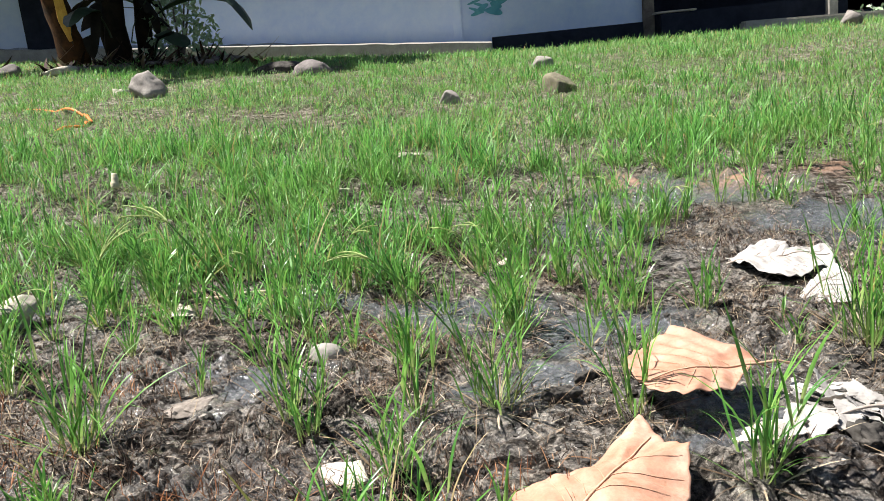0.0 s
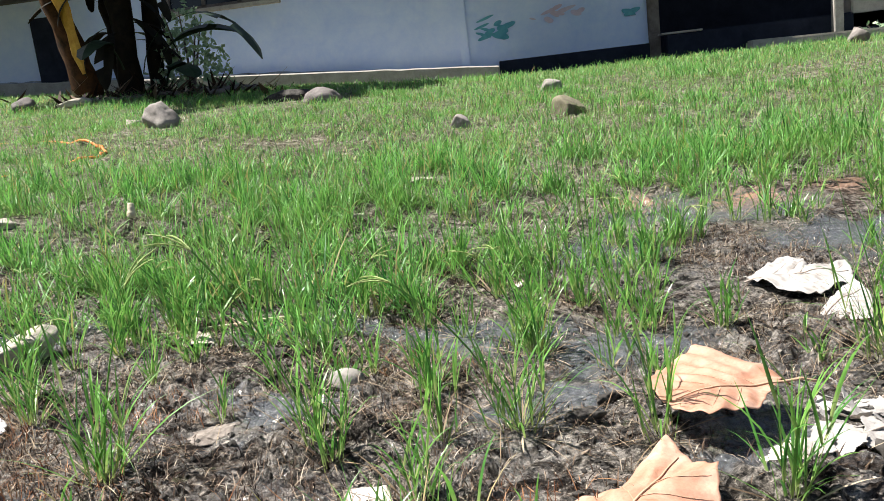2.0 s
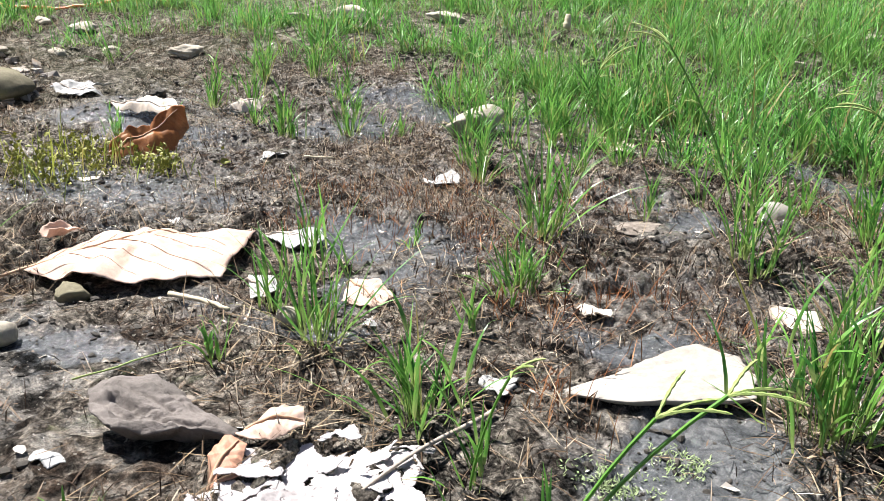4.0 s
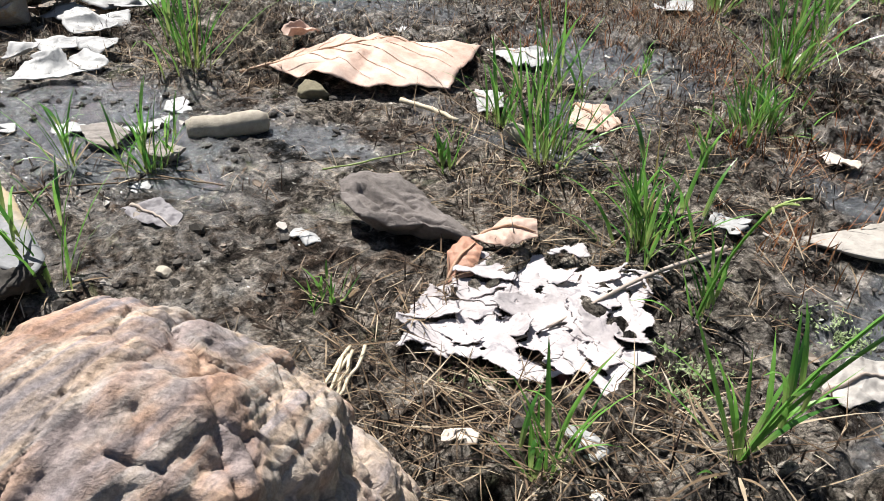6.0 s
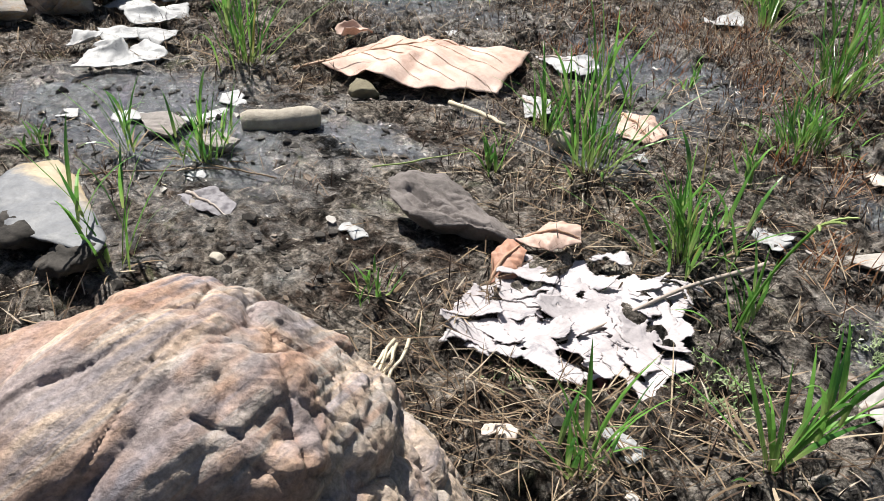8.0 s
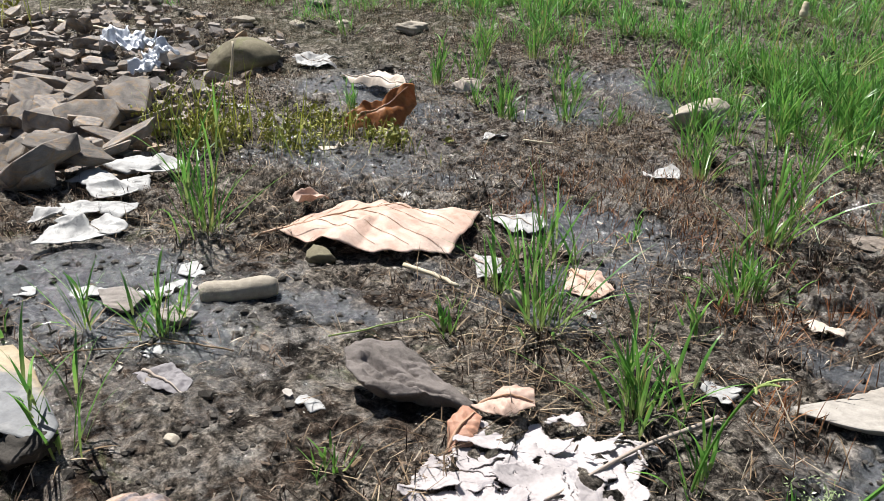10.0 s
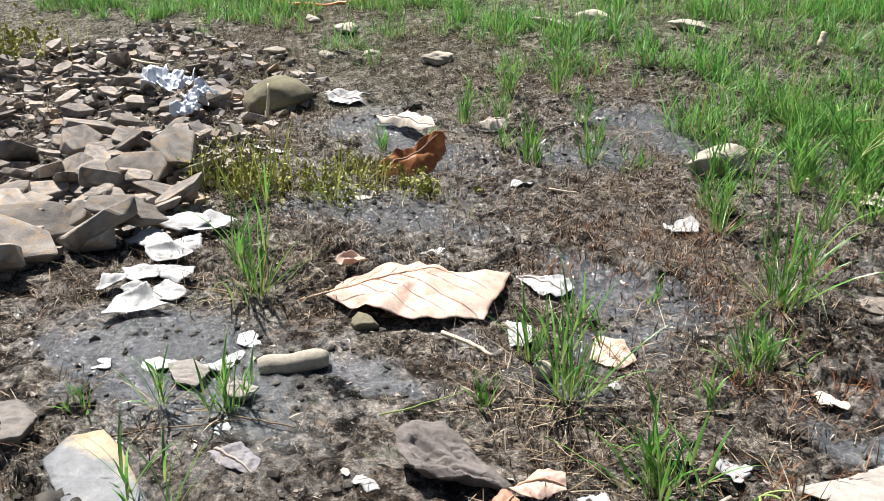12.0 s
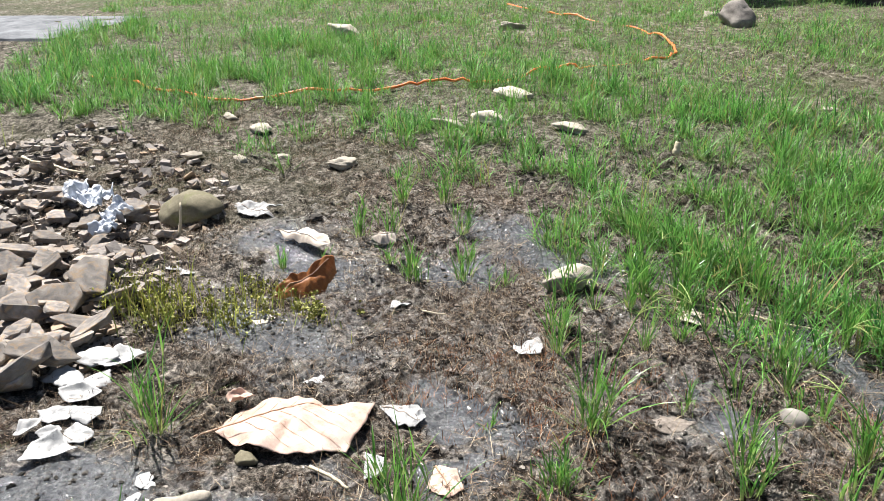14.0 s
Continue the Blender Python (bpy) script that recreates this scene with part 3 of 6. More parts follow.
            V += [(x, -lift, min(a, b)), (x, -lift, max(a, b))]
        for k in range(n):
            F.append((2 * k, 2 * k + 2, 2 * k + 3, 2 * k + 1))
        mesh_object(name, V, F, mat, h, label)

    rng = random.Random(31)
    skin("foot_line", -9.0, -0.42, lambda x: 0.74 - 0.08 * x, lambda x: 0.875 - 0.08 * x, 20, FOOT_LINE, "thin dark line at the foot of the wall")
    for k in range(30):
        mat, lab = ((TEAL, "smeared teal spray paint"), (REDP, "faint red spray paint"), (TEAL, "small teal paint mark"))[0 if k < 14 else 1 if k < 27 else 2]
        x0, z = {0: (rng.uniform(-0.22, 0.18), 1.28 + rng.gauss(0, 0.055)), 1: (rng.uniform(0.48, 1.15), 1.42 + rng.gauss(0, 0.05)), 2: (1.66 + rng.uniform(0, 0.06), 1.3 + rng.gauss(0, 0.03))}[0 if k < 14 else 1 if k < 27 else 2]
        wide, hh = rng.uniform(0.08, 0.24), rng.uniform(0.012, 0.045)
        skin("paint_smear", x0, x0 + wide, lambda x: z - hh + 0.3 * (x - x0) * (-1) ** k, lambda x: z + hh + 0.3 * (x - x0) * (-1) ** k, 80 + k, mat, lab, 0.010 + 0.0003 * k)
    # near-black strip put where shade lies between wall and grass
    part("foot_shade_strip", box((1.93, 0.05, 0.6), (1.03, -0.025, 0.59), 0.006), DEEP_SHADE, h, "near-black strip for the shade along the wall foot")
    return h


house()


def plinth():
    """The concrete apron at the foot of the wall: it runs down with the slope."""
    V, F = [], []
    xs = np.linspace(-12, 0.06, 60)
    rng = np.random.RandomState(4)
    for x in xs:
        top = 0.83 - 0.080 * x + rng.uniform(-0.006, 0.006)
        y = HOUSE_Y - 0.52 + rng.uniform(-0.01, 0.01)
        V += [(x, y - 0.02, top - 0.5), (x, y, top - 0.015), (x, y + 0.015, top), (x, HOUSE_Y + 0.05, top + 0.01), (x, HOUSE_Y + 0.05, top - 0.5)]
    for i in range(len(xs) - 1):
        for k in range(4):
            F.append((i * 5 + k, (i + 1) * 5 + k, (i + 1) * 5 + k + 1, i * 5 + k + 1))
    F += [(0, 1, 2, 3, 4), tuple(range(len(V) - 1, len(V) - 6, -1))]
    ob = mesh_object("plinth", V, F, CONCRETE)
    return tagged(ob, "long concrete plinth at the foot of the wall", "plinth", kind="structure")


plinth()


def ledge():
    bm = box((7.0, 0.25, 0.4), (0, 0, 0), 0.02)
    ob = part("kerb", bm, CONCRETE, None)
    ob.matrix_world = pose(6.5, 9.8, 0.48, 0, 1.2, -2)
    tagged(ob, "pale concrete kerb at the edge of the lawn", "kerb", kind="structure")


ledge()


def path_slab():
    V, F = [], []
    n = 24
    rng = np.random.RandomState(2)
    for i in range(n + 1):
        t = i / n
        x, y = -11 + 4.5 * t, 0.55 + 2.2 * t
        for k, (dy, dz) in enumerate(((-0.55, -0.1), (-0.5, 0.012), (0.5, 0.014), (0.55, -0.1))):
            V.append((x - 0.4 * dy, y + dy, float(rise(x, y + dy)) + dz + rng.uniform(-0.004, 0.004)))
    for i in range(n):
        for k in range(3):
            F.append((i * 4 + k, (i + 1) * 4 + k, (i + 1) * 4 + k + 1, i * 4 + k + 1))
    tagged(mesh_object("path", V, F, OLD_CONCRETE), "grey concrete path beyond the grass", "path", kind="structure")


path_slab()


# ---- banana plant, shrub and debris by the house ----
def banana_plant():
    x, y = -3.75, 7.75
    b = thing("banana_plant", pose(x, y, gz(x, y) - 0.05), "banana clump with brown stems and dark leaves", "banana plant")
    rng = random.Random(8)
    for dx, dy, r, tilt, hgt in ((-0.22, 0, 0.105, -0.20, 2.6), (0.14, 0.12, 0.10, 0.02, 2.8), (0.30, 0.35, 0.065, 0.08, 2.6), (-0.02, 0.38, 0.07, -0.05, 2.5)):
        pts = [(dx + tilt * hgt * k / 13 + 0.012 * math.sin(k * 2.3), dy, hgt * k / 13) for k in range(14)]
        V, F = tube_data(pts, [r * (1.3 - 0.4 * k / 13) * rng.uniform(0.86, 1.12) for k in range(14)], 14)
        V = [v + Vector((noise.noise(v * 6), noise.noise(v * 6 + Vector((3, 3, 3))), 0)) * 0.03 for v in V]
        # leaning stem gets the lit bark, the others its shaded copy
        mesh_object("stem", V, F, BARK if tilt < -0.1 else SHADED_BARK, b, "dark brown stem", smooth=True)
    # dead sheath hanging down a stem
    pts = [(-0.50 + 0.36 * k / 8 - 0.03 * math.sin(k), -0.17, 1.9 - 0.2 * k) for k in range(9)]
    V, F = tube_data(pts, [0.03, 0.07, 0.09, 0.06, 0.09, 0.07, 0.05, 0.06, 0.02], 6)
    V = [Vector((v.x, -0.17 + (v.y + 0.17) * 0.3, v.z)) for v in V]
    mesh_object("dead_sheath", V, F, YELLOW_DEAD, b, "yellow dead leaf sheath")

    def big_leaf(base, azim, rise_, length, width, bend, start=0.3, material=BANANA_LEAF):
        V, F = [], []
        n = 12
        p = Vector(base)
        ang = rise_
        for k in range(n + 1):
            t = k / n
            d = Vector((math.cos(azim) * math.cos(ang), math.sin(azim) * math.cos(ang), math.sin(ang)))
            side = Vector((-math.sin(azim), math.cos(azim), 0))
            w = width * (max(0, math.sin(math.pi * max(0, (t - start) / (1 - start)))) ** 0.6 if t > start else 0.0) + 0.012
            w *= rng.uniform(0.85, 1.0)
            V += [p - side * w + Vector((0, 0, -0.35 * w)), p, p + side * w + Vector((0, 0, -0.35 * w))]
            p = p + d * length / n
            ang -= bend / n
        for k in range(n):
            if k == 8:
                F.append((k * 3 + 1, k * 3 + 2, k * 3 + 5, k * 3 + 4))
                continue
            for c in (0, 1):
                F.append((k * 3 + c, k * 3 + c + 1, k * 3 + 4 + c, k * 3 + 3 + c))
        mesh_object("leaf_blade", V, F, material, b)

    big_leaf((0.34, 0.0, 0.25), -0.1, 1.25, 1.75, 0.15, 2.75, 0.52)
    # hanging leaves, mostly near-black, that make up the clump's shadowed middle
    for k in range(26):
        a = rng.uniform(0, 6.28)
        big_leaf((0.12 + 0.1 * math.cos(a), 0.1 + 0.1 * math.sin(a), rng.uniform(0.5, 1.9)), a, rng.uniform(-0.6, 0.7), rng.uniform(0.5, 0.9), rng.uniform(0.05, 0.1), 1.6, 0.15, SHADED_DEAD_LEAF if k % 3 else BANANA_LEAF)
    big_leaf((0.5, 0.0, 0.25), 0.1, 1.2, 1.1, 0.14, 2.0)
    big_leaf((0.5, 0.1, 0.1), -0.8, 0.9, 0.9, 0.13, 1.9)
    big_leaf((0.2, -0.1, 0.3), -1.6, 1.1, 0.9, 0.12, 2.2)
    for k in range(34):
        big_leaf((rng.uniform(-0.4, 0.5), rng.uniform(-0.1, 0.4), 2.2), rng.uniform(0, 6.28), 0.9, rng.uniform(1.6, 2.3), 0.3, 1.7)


banana_plant()


def leafy(name, n, spread, size, seed, material, parent):
    """A crown of many small pointed leaves."""
    rng = np.random.RandomState(seed)
    V, F = [], []
    for i in range(n):
        p = Vector(rng.normal(0, 1, 3))
        p = p.normalized() * rng.uniform(0.35, 1.0) ** 0.6
        p = Vector((p.x * spread[0], p.y * spread[1], abs(p.z) * spread[2]))
        d = Vector(rng.normal(0, 1, 3)).normalized()
        s = d.orthogonal().normalized()
        L, W = size * rng.uniform(0.6, 1.3), size * 0.28 * rng.uniform(0.7, 1.2)
        o = len(V)
        u = d.cross(s) * 0.12 * L
        V += [p, p + d * L * 0.5 + s * W + u, p + d * L, p + d * L * 0.5 - s * W + u, p + d * L * 0.5]
        F += [(o, o + 1, o + 4), (o + 1, o + 2, o + 4), (o + 2, o + 3, o + 4), (o + 3, o, o + 4)]
    return mesh_object(name, V, F, material, parent)


def shrub(x, y, n, spread, size, seed, label):
    s = thing("shrub", pose(x, y, gz(x, y)), label, "shrub")
    rng = random.Random(seed)
    for k in range(6):
        a = rng.uniform(0, 6.28)
        pts = [(math.cos(a) * spread[0] * 0.6 * t, math.sin(a) * spread[1] * 0.6 * t, spread[2] * 0.85 * t) for t in (0, 0.3, 0.65, 1)]
        V, F = tube_data(pts, [0.018, 0.014, 0.009, 0.004], 5)
        mesh_object("branch", V, F, WOOD, s)
    leafy("crown", n, spread, size, seed, BUSH_LEAF, s)


shrub(-3.15, 8.3, 620, (0.45, 0.4, 0.95), 0.085, 21, "pale green leafy shrub beside the banana clump")
shrub(4.6, 10.0, 200, (0.5, 0.3, 0.3), 0.09, 23, "small green shrub at the porch")


def debris_log(x, y, length, r, yaw):
    rng = random.Random(int(x * 100))
    pts = [(length * (k / 6 - 0.5), 0.02 * math.sin(k * 2.1), 0.01 * math.cos(k * 1.7)) for k in range(7)]
    V, F = tube_data(pts, [r * rng.uniform(0.75, 1.05) for _ in range(7)], 9)
    ob = mesh_object("log", V, F, WOOD, smooth=True)
    ob.matrix_world = pose(x, y, gz(x, y) + r * 0.6, 0, 0, yaw)
    tagged(ob, "dark weathered log lying in the shade", "log", "logs under the banana clump")


for row in ((-3.3, 7.5, 0.8, 0.032, 15), (-2.8, 7.5, 0.7, 0.03, -24), (-3.0, 7.9, 1.0, 0.035, 12), (-2.5, 7.8, 0.45, 0.05, 40), (-3.5, 7.3, 0.5, 0.025, 50)):
    debris_log(*row)


# ---- stones ----
def rock_mesh(name, size, seed, sub=3, planes=14, rough=0.06, smoothness=0.06):
    """A broken stone: a ball cut by random planes, then roughened."""
    rng = np.random.RandomState(seed)
    bm = bmesh.new()
    bmesh.ops.create_icosphere(bm, subdivisions=sub, radius=1)
    N = rng.normal(0, 1, (planes, 3))
    N /= np.linalg.norm(N, axis=1)[:, None]
    D = rng.uniform(0.42, 0.85, planes)
    off = Vector(rng.uniform(-50, 50, 3))
    for v in bm.verts:
        d = np.array(v.co)
        dots = N @ d
        r = min([1.0] + [dist / dot for dot, dist in zip(dots, D) if dot > 0.05])
        r = r * (1 - smoothness) + smoothness * 0.8
        p = Vector(d)
        r *= 1 + rough * noise.fractal(p * 2.2 + off, 0.9, 2.0, 5) + 0.4 * rough * noise.noise(p * 9 + off)
        v.co = Vector(d * r * np.array(size) / 2)
    lo = np.array([v.co[:] for v in bm.verts])
    span = lo.max(0) - lo.min(0)
    for v in bm.verts:
        v.co = Vector((np.array(v.co) - (lo.max(0) + lo.min(0)) / 2) * np.array(size) / span)
    me = bpy.data.meshes.new(name)
    bm.to_mesh(me)
    bm.free()
    return me


def shale_mesh(name, seed, corners=7):
    """A flat splintered stone: two uneven polygons joined, with broken edges."""
    rng = np.random.RandomState(seed)
    bm = bmesh.new()
    for z in (-0.5, 0.5):
        a0 = rng.uniform(0, 6.28)
        for k in range(corners):
            a = a0 + 6.283 * (k + rng.uniform(-0.3, 0.3)) / corners
            r = rng.uniform(0.62, 1.0) * (0.5 if z > 0 else 0.46)
            bm.verts.new((math.cos(a) * r, math.sin(a) * r * 0.72, 0.27 * z * rng.uniform(0.5, 1.15)))
    bmesh.ops.convex_hull(bm, input=bm.verts)
    bmesh.ops.delete(bm, geom=[v for v in bm.verts if not v.link_faces], context="VERTS")
    bmesh.ops.bevel(bm, geom=list(bm.edges), offset=0.014, segments=1, affect="EDGES", clamp_overlap=True)
    for v in bm.verts:
        v.co = Vector([max(-0.56, min(0.56, c)) for c in v.co[:2]] + [max(-0.17, min(0.17, v.co.z))])
    me = bpy.data.meshes.new(name)
    bm.to_mesh(me)
    bm.free()
    return me


def stone(name, x, y, size, yaw, seed, material, label, group="", sub=4, planes=14, rough=0.08, sink=0.3, tilt=(0, 0), smooth=True, lift=0.0):
    me = rock_mesh(name, size, seed, sub, planes, rough, 0.06 if planes > 6 else 0.35)
    if smooth:
        me.polygons.foreach_set("use_smooth", [True] * len(me.polygons))
    me.materials.append(material)
    ob = new(name, me)
    ob.matrix_world = pose(x, y, gz(x, y) + size[2] * (0.5 - sink) + lift, tilt[0], tilt[1], yaw)
    return tagged(ob, label, "stone", group)


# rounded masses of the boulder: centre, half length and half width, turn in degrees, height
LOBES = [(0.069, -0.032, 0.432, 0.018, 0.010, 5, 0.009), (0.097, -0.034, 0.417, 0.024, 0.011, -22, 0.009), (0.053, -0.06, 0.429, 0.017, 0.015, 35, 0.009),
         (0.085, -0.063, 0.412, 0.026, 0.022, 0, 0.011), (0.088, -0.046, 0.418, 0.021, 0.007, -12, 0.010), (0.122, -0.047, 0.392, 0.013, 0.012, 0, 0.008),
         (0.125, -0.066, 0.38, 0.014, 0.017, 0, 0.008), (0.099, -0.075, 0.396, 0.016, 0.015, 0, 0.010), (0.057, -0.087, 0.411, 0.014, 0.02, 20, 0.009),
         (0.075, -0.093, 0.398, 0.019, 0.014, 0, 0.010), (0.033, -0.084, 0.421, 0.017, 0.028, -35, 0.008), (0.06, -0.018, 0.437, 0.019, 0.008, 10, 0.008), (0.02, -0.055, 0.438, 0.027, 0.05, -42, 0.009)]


def boulder():
    """The big sandstone block beside the camera: smooth slanting beds on one flank, rounded masses and a knobbly weathered end."""
    off = Vector((3.1, 7.7, 1.3))
    A, B, C = 0.255, 0.11, 0.44
    along, over = Vector((0.864, -0.503, 0.022)), Vector((0.248, 0.464, 0.85))
    rows = []
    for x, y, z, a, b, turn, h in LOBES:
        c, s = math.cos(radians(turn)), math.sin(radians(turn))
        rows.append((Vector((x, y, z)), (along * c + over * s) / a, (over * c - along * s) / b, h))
    nv = 260
    turns = np.concatenate([np.linspace(-2.3, 1.1, 460), np.linspace(1.1, 2 * math.pi - 2.3, 101)[1:-1]])
    nu = len(turns)
    V, F = [], []
    for j in range(nv + 1):
        el = math.pi / 2 * (1 - j / nv) + 0.36 * (j / nv)
        for az in turns:
            d = Vector((math.cos(el) * math.cos(az), math.cos(el) * math.sin(az), math.sin(el)))
            wide = B if d.y > 0 else 2.1 * B
            p = Vector((d.x * A, d.y * wide, d.z * C))
            p.z -= 0.056 * max(0.0, 0.32 - d.x) * max(0.0, d.z - 0.3) + 0.24 * max(0.0, -0.02 - p.x)
            g = Vector((d.x / A, d.y / wide, d.z / C)).normalized()
            if d.x < -0.75 or d.y > 0.9:
                V.append(p + g * 0.004 * noise.fractal(p * 12 + off, 0.9, 2, 4))
                continue
            n1 = noise.fractal(p * 9 + off, 0.9, 2.0, 3)
            w = p + Vector((noise.noise(p * 38), noise.noise(p * 38 + off), noise.noise(p * 38 - off))) * 0.006
            mass = 0.0
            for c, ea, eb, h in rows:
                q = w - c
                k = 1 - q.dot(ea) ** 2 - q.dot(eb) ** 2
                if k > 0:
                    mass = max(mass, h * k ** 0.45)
            # slanting beds of the smooth flank
            s = p.dot(along) * 0.67 - p.dot(over) * 0.74
            bed = s / 0.03 + 0.7 * noise.fractal(p * 9 - off, 0.8, 2, 2)
            f = bed - math.floor(bed)
            tall = max(0.0, 0.25 + 0.9 * noise.noise(Vector((math.floor(bed) * 7.3, 1.5, 2.5)) + p * 7))
            plates = 0.0042 * (f / 0.86 if f < 0.86 else (1 - f) / 0.14) * tall
            knob = min(1.0, max(0.0, (p.x - 0.04) * 16 + 0.8 * n1))
            f1, w1 = noise.voronoi(w * 33 + off)
            f2, w2 = noise.voronoi(w * 85 - off)
            e1, e2 = min(1.0, (f1[1] - f1[0]) * 2.6), min(1.0, (f2[1] - f2[0]) * 2.4)
            lumpy = 0.0042 * e1 ** 0.35 + 0.003 * noise.cell(w1[0] * 3.1) + 0.0013 * e2 ** 0.5 - 0.0045 - 0.006 * max(0.0, noise.noise(p * 120 + off) - 0.3)
            crack = abs(noise.noise(Vector((s * 40, p.x * 14, p.z * 14)) + off))
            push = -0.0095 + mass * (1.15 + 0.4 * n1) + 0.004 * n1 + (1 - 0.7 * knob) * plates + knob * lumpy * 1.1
            push += -0.0022 * max(0.0, 1 - crack / 0.05) * (1 - knob) + 0.0012 * noise.fractal(p * 60 + off, 0.8, 2.1, 5)
            V.append(p + g * push)
    for j in range(nv):
        for i in range(nu):
            k = (i + 1) % nu
            F.append((j * nu + i, (j + 1) * nu + i, (j + 1) * nu + k, j * nu + k))
    ob = mesh_object("boulder", V, F, SANDSTONE, smooth=True)
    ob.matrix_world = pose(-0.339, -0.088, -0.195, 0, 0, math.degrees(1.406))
    return tagged(ob, "large tan sandstone boulder, cracked and knobbly", "boulder")


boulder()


def flagstone(name, corners, thick, tilt, material, label, under=0.35, lift=0.0, grooves=(), seed=1, rough=0.0022, chip=0.05):
    """A flat broken stone with a straight-sided outline: a worn top, a rounded rim and an undercut side."""
    cx, cy = sum(c[0] for c in corners) / len(corners), sum(c[1] for c in corners) / len(corners)
    ang = sorted((math.atan2(b - cy, a - cx), math.hypot(a - cx, b - cy)) for a, b in corners)
    ang = [(ang[-1][0] - 2 * math.pi, ang[-1][1])] + ang + [(ang[0][0] + 2 * math.pi, ang[0][1])]
    off = Vector((seed * 1.7, seed * 2.9, seed))

    def reach(th):
        for (a0, r0), (a1, r1) in zip(ang, ang[1:]):
            if a0 <= th <= a1:
                x0, y0, x1, y1 = r0 * math.cos(a0), r0 * math.sin(a0), r1 * math.cos(a1), r1 * math.sin(a1)
                dx, dy = x1 - x0, y1 - y0
                return (x0 * dy - y0 * dx) / (math.cos(th) * dy - math.sin(th) * dx)
        return 0.05
    segs, rings = 96, 22
    V, F = [], []
    for i in range(rings + 9):
        for j in range(segs):
            th = -math.pi + 2 * math.pi * (j + 0.5) / segs
            R = reach(th) * (1 + chip * noise.fractal(Vector((math.cos(th) * 3, math.sin(th) * 3, 0)) + off, 0.8, 2, 4))
            if i <= rings:
                k, z = i / rings, 0.0
            else:
                q = (i - rings) / 8
                k, z = 1 + 0.015 * math.sin(q * 3.1) - under * max(0, q - 0.12) ** 1.2, -thick * q
            x, y = R * k * math.cos(th), R * k * math.sin(th)
            z += -0.08 * thick * max(0, k - 0.85) / 0.15 * (i <= rings)
            z += rough * noise.fractal(Vector((x * 30, y * 30, 0)) + off, 0.9, 2, 5) + rough * noise.fractal(Vector(((x + y) * 14, (y - x) * 90, 2)) + off, 0.9, 2, 3)
            for x0, y0, x1, y1, wide, deep in grooves:
                px, py = x + cx - x0, y + cy - y0
                dx, dy = x1 - x0, y1 - y0
                u = max(0, min(1, (px * dx + py * dy) / (dx * dx + dy * dy)))
                dd = math.hypot(px - u * dx, py - u * dy) + 0.002 * noise.noise(Vector((x * 80, y * 80, 5)))
                z -= deep * math.exp(-(dd / wide) ** 4) * (i <= rings)
            V.append(Vector((x, y, z + thick)))
    for i in range(rings + 8):
        for j in range(segs):
            F.append((i * segs + j, (i + 1) * segs + j, (i + 1) * segs + (j + 1) % segs, i * segs + (j + 1) % segs))
    F.append(tuple(range((rings + 8) * segs, (rings + 9) * segs))[::-1])
    ob = mesh_object(name, V, F, material, smooth=True)
    ob.matrix_world = pose(cx, cy, gz(cx, cy) + lift, *tilt, 0)
    return tagged(ob, label, "stone")


flagstone("flat_stone", [(-0.67, 0.324), (-0.673, 0.338), (-0.667, 0.36), (-0.65, 0.384), (-0.617, 0.387), (-0.577, 0.374), (-0.547, 0.376), (-0.522, 0.378), (-0.52, 0.368), (-0.538, 0.355), (-0.561, 0.345), (-0.566, 0.331), (-0.582, 0.316), (-0.602, 0.304), (-0.635, 0.306)], 0.034, (-2, 7),
          DARK_STONE, "dark grey flat stone with a groove, on mud", 0.95, -0.002, [(-0.655, 0.318, -0.600, 0.325, 0.004, 0.006), (-0.640, 0.334, -0.578, 0.338, 0.006, 0.009), (-0.578, 0.338, -0.535, 0.366, 0.003, 0.005), (-0.655, 0.352, -0.585, 0.355, 0.002, 0.004), (-0.64, 0.372, -0.57, 0.366, 0.002, 0.003)], 3, rough=0.004, chip=0.05)
flagstone("flat_stone", [(-0.312, 0.612), (-0.28, 0.666), (-0.246, 0.748), (-0.220, 0.792), (-0.171, 0.777), (-0.145, 0.742), (-0.138, 0.698), (-0.205, 0.655), (-0.25, 0.628)], 0.014, (1, -1),
          CREAM_STONE, "smooth cream flat stone sunk in mud beside a big tuft", 0.3, 0.001, (), 17, rough=0.0012, chip=0.05)
flagstone("slab", [(-0.907, 0.028), (-0.893, 0.066), (-0.85, 0.070), (-0.735, 0.057), (-0.718, 0.040), (-0.752, 0.018), (-0.80, -0.012), (-0.885, -0.006)], 0.022, (4, 6),
          SLATE, "blue grey stone slab with a tan edge", 0.6, 0.014, (), 7, 0.0012, 0.03)
flagstone("flat_stone", [(-1.08, -0.03), (-1.05, 0.015), (-0.985, 0.02), (-0.955, -0.01), (-0.98, -0.04), (-1.04, -0.055)], 0.03, (3, -4), SHALE, "thin brown flat stone at the edge of the wet mud", 0.5, 0.006, (), 11)
flagstone("flat_stone", [(-1.04, 0.205), (-1.03, 0.24), (-0.985, 0.245), (-0.965, 0.215), (-0.99, 0.195)], 0.012, (2, 3), SHALE, "small flat beige stone in slate grey mud", 0.4, 0.003, (), 12)
flagstone("flat_stone", [(-0.93, 0.235), (-0.935, 0.26), (-0.90, 0.275), (-0.885, 0.25), (-0.905, 0.23)], 0.012, (-3, 2), SHALE, "small flat beige stone in slate grey mud", 0.4, 0.003, (), 13)
